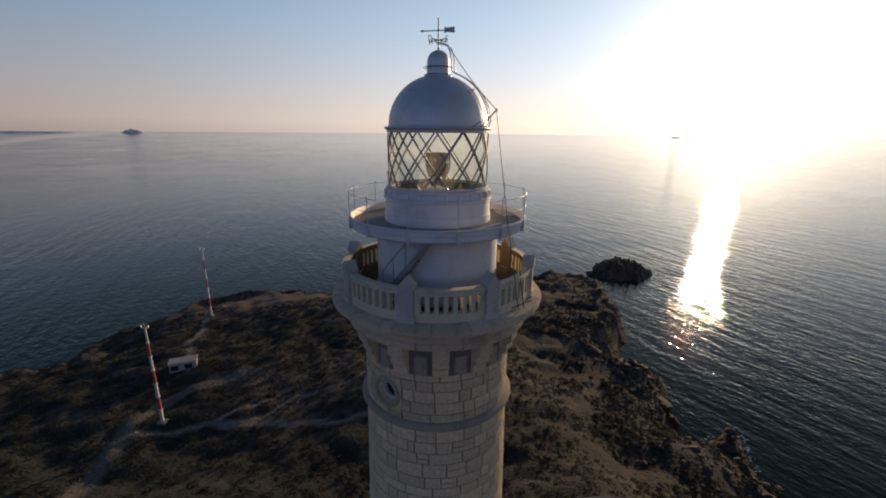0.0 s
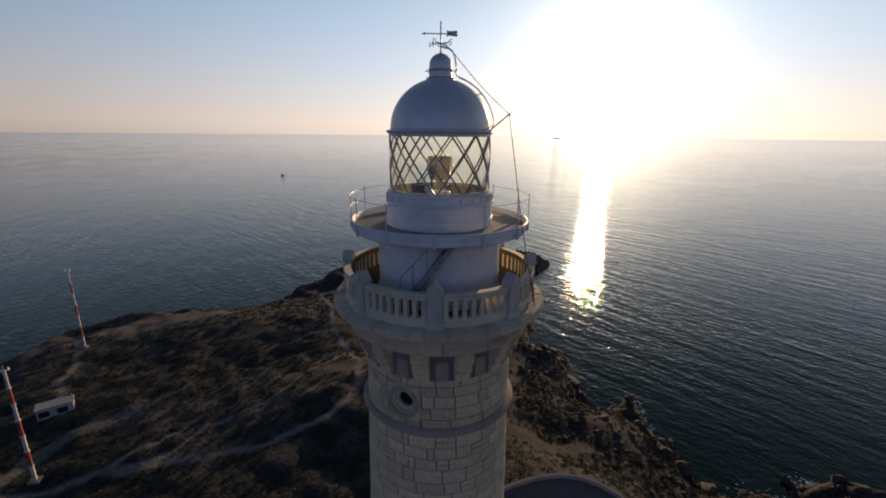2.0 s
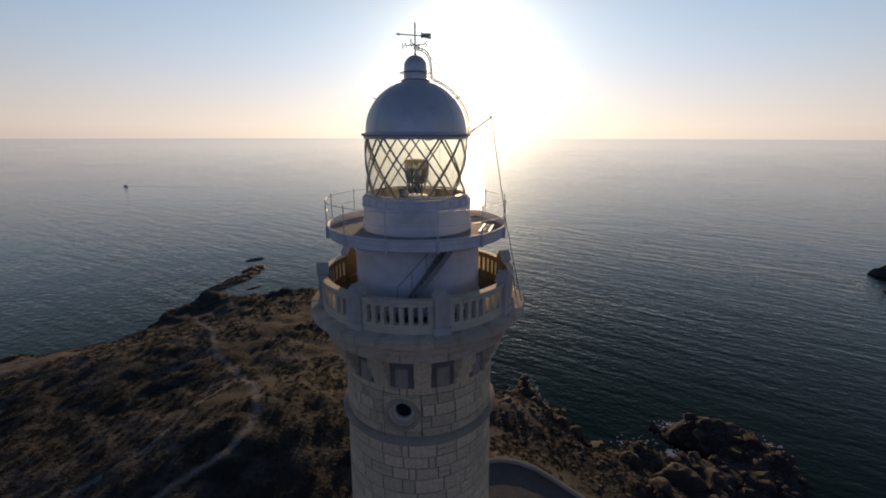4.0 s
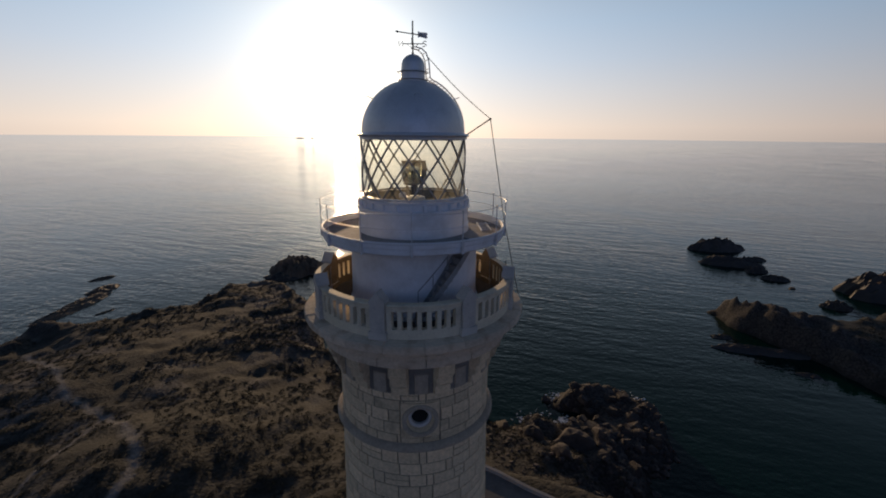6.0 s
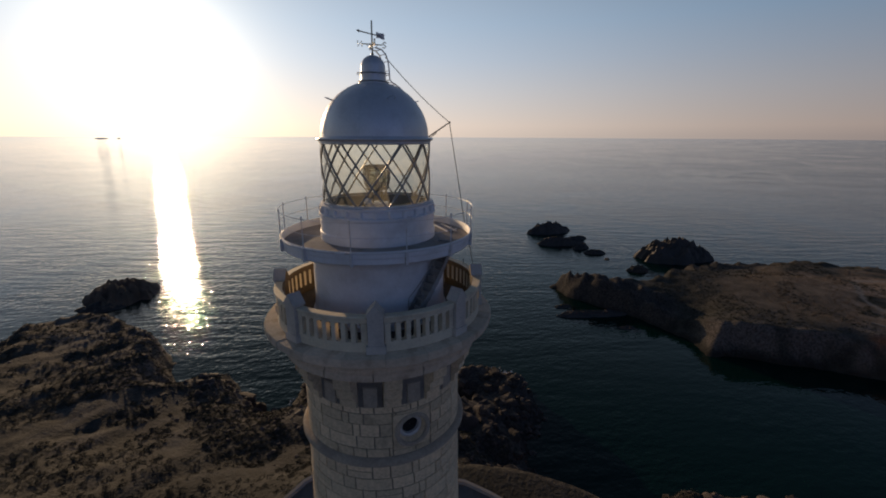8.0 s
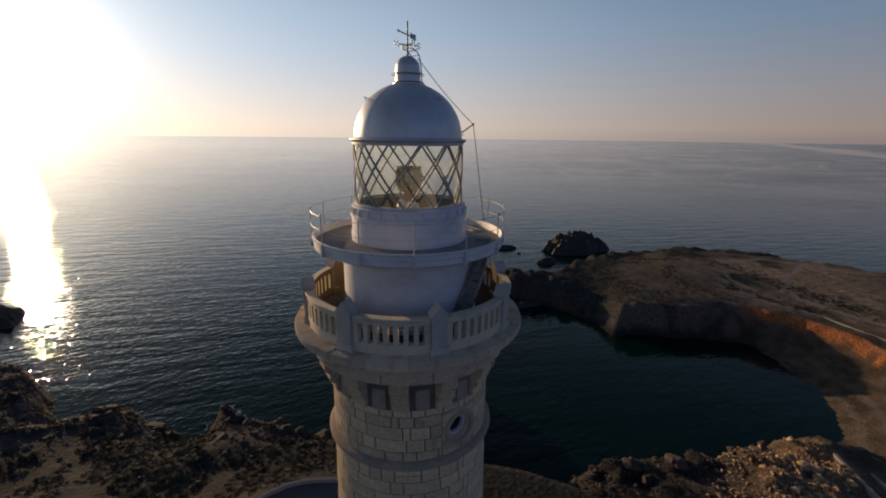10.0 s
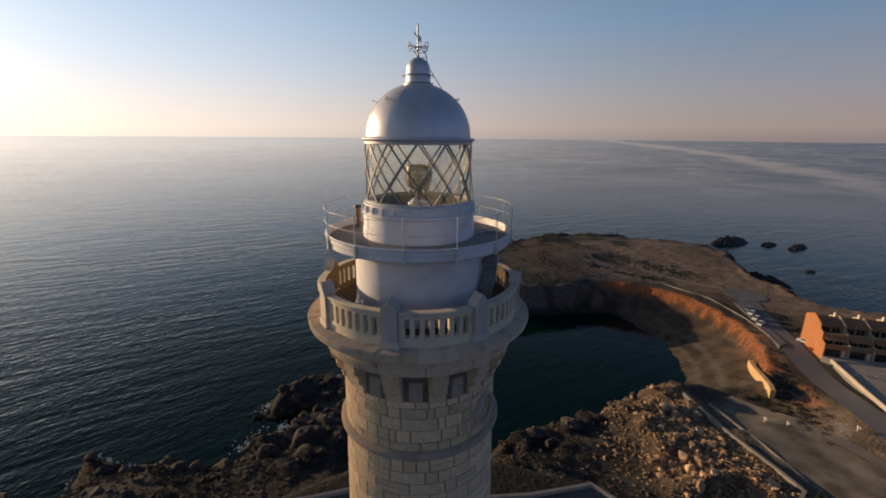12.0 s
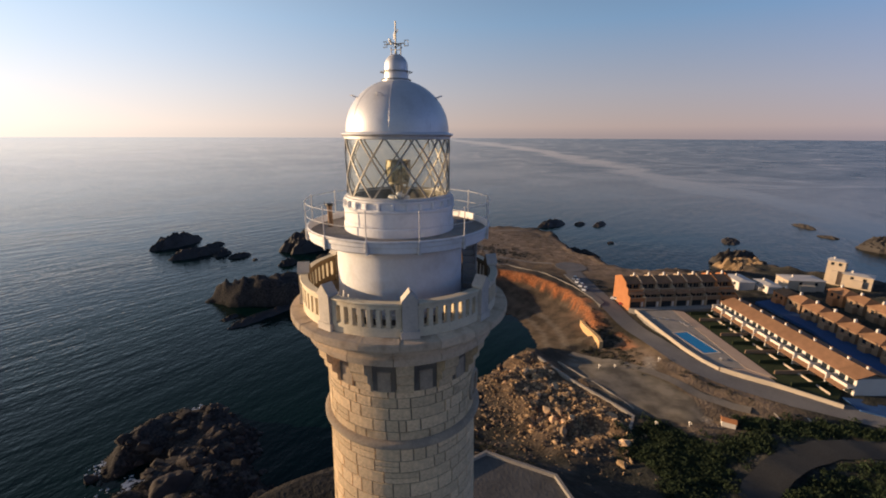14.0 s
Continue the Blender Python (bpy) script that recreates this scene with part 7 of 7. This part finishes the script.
def villa(m, w, d, h, wall, label, hip=True):
    ob = thing("villa", label, "house", m, group="houses behind the blue yard")
    part("wall", Shape().box(-w / 2, w / 2, -d / 2, d / 2, -2, h), wall, ob, smooth=0)
    e, r = 0.5, (1.8 if hip else 0.5)
    W, D = w / 2 + e, d / 2 + e
    part("roof", Shape().add([(-W, -D, h), (W, -D, h), (W, D, h), (-W, D, h), (-W * 0.45, 0, h + r), (W * 0.45, 0, h + r)], [(3, 2, 1, 0), (0, 1, 5, 4), (1, 2, 5), (2, 3, 4, 5), (3, 0, 4)]), TILE if hip else HWHITE, ob, smooth=0)
    for x in (-w * 0.3, w * 0.12):
        win = part("window", Shape().box(x, x + 1.3, -d / 2 - 0.06, -d / 2 + 0.1, h - 2.2, h - 0.8), DARKGLASS, ob, smooth=0)
        part("window_sill", Shape().box(x - 0.1, x + 1.4, -d / 2 - 0.16, -d / 2, h - 2.32, h - 2.2), HWHITE, win, smooth=0)
        part("window", Shape().box(x, x + 1.3, d / 2 - 0.1, d / 2 + 0.06, h - 2.2, h - 0.8), DARKGLASS, ob, smooth=0)
    part("chimney", Shape().box(w * 0.2, w * 0.2 + 0.7, -0.4, 0.4, h + r * 0.4, h + r + 1.0, bevel=0.04), HWHITE, ob, smooth=0)
    part("porch", Shape().box(-w * 0.2, w * 0.2, d / 2, d / 2 + 1.8, -1, h * 0.55), wall, ob, smooth=0)
    return ob


for k in range(7):
    villa(Matrix.Translation((69.5 - 7.3 * k, -199.5 + 4.4 * k, TOWN_Z - 0.4 - 0.3 * (k % 2))) @ Matrix.Rotation(radians(-31), 4, "Z"), 7.4, 7.2, 4.5 + 0.5 * (k % 2), TAN if k else ORANGE, "brown-roofed house in a row beside the blue street")
for k in range(5):
    villa(Matrix.Translation((59 - 8.2 * k, -221 + 4.8 * k, TOWN_Z - 0.6)) @ Matrix.Rotation(radians(-31), 4, "Z"), 8.0, 7.2, 5.0, TAN if k else ORANGE, "brown-roofed house in the second row")
for x, y, a, w, d, h, z in ((80, -233, 57, 16, 9, 4.6, 12.6), (93, -207, -31, 12, 7, 3.0, 14), (84, -213, -31, 11, 6, 2.6, 14), (80, -268, 12, 7, 7, 10.5, 11), (71, -268, 15, 11, 8, 4.4, 12)):
    villa(Matrix.Translation((x, y, z)) @ Matrix.Rotation(radians(a), 4, "Z"), w, d, h, VILLAWALL if z < 14 else HWHITE, "cream flat-roofed villa near the shore" if z < 14 else "low white flat-roofed building behind the terrace", hip=False)

# small kiosk with an orange roof
kz = float(heights([(33.5, -97.5)])[0])
kiosk = thing("kiosk", "small white shed with an orange tiled roof", "shed", Matrix.Translation((33.5, -97.5, kz)) @ Matrix.Rotation(radians(35), 4, "Z") @ Matrix.Scale(0.66, 4))
part("wall", Shape().box(-2.2, 2.2, -1.6, 1.6, -0.6, 2.2), HWHITE, kiosk, smooth=0)
part("roof", Shape().add([(-2.5, -1.9, 2.2), (2.5, -1.9, 2.2), (2.5, 1.9, 2.2), (-2.5, 1.9, 2.2), (-2.5, 0, 3.0), (2.5, 0, 3.0)], [(3, 2, 1, 0), (0, 1, 5, 4), (2, 3, 4, 5), (1, 2, 5), (3, 0, 4)]), ORANGE, kiosk, "orange tiles", smooth=0)
part("door", Shape().box(-2.24, -2.18, -0.5, 0.5, -0.3, 1.8), TAN, kiosk, smooth=0)


def car(x, y, z, a, paint, label):
    ob = thing("car", label, "car", Matrix.Translation((x, y, z)) @ Matrix.Rotation(radians(a), 4, "Z"), group="parked cars")
    side = [(-2.1, 0.35), (-2.15, 0.75), (-1.9, 0.95), (1.1, 0.98), (1.95, 0.82), (2.1, 0.6), (2.05, 0.35)]
    n = len(side)
    part("body", Shape().add([(p, q, r) for q in (-0.85, 0.85) for p, r in side], [tuple(range(n)), tuple(range(2 * n - 1, n - 1, -1))] + [(i, n + i, n + (i + 1) % n, (i + 1) % n) for i in range(n)]), paint, ob, smooth=0)
    cab = [(-1.75, 0.94), (-1.35, 1.42), (0.25, 1.45), (1.0, 0.96)]
    part("cabin_glass", Shape().add([(p, q, r) for q in (-0.74, 0.74) for p, r in cab], [(0, 1, 2, 3), (7, 6, 5, 4)] + [(i, 4 + i, 4 + (i + 1) % 4, (i + 1) % 4) for i in range(4)]), DARKGLASS, ob, smooth=0)
    part("roof", Shape().box(-1.36, 0.26, -0.74, 0.74, 1.41, 1.48, bevel=0.02), paint, ob, smooth=0)
    for p in (-1.3, 1.3):
        for q in (-0.8, 0.8):
            wheel = part("wheel", Shape().lathe([(0.2, -0.1), (0.32, -0.1), (0.32, 0.1), (0.2, 0.1)], 14), RUBBER, ob, m=Matrix.Translation((p, q, 0.32)) @ Matrix.Rotation(radians(90), 4, "X"))
            part("rim", Shape().lathe([(0.01, -0.08), (0.2, -0.08), (0.2, 0.08), (0.01, 0.08)], 10), CARGREY, wheel)
    return ob


spots = [(130.5, -141.2), (125.6, -138.8), (120.6, -136.2), (134.5, -143.2), (105.4, -139.2), (99.5, -137.6)]
for (x, y), z, paint, a, label in zip(spots, heights(spots), (CARWHITE, CARWHITE, CARWHITE, CARGREY, CARWHITE, CARRED), (120, 120, 120, 120, 30, 30), ("white parked car beside the road",) * 3 + ("silver parked car beside the road", "white car in front of the orange house", "red car in front of the orange house")):
    car(x, y, float(z) + 0.14, a, paint, label)

# low posts and signs on the lot
for x, y in ((70.5, -93.2), (67.8, -97), (62.2, -110), (41.7, -82), (37.6, -88.8)):
    z = float(heights([(x, y)])[0])
    sg = thing("marker_post", "small white marker post on the dirt lot", "post", Matrix.Translation((x, y, z)), group="marker posts")
    part("post", Shape().box(-0.1, 0.1, -0.1, 0.1, -0.3, 1.2, bevel=0.03), HWHITE, sg, smooth=0)
    part("board", Shape().box(-0.4, 0.4, -0.16, -0.1, 0.7, 1.2), HWHITE, sg, smooth=0)
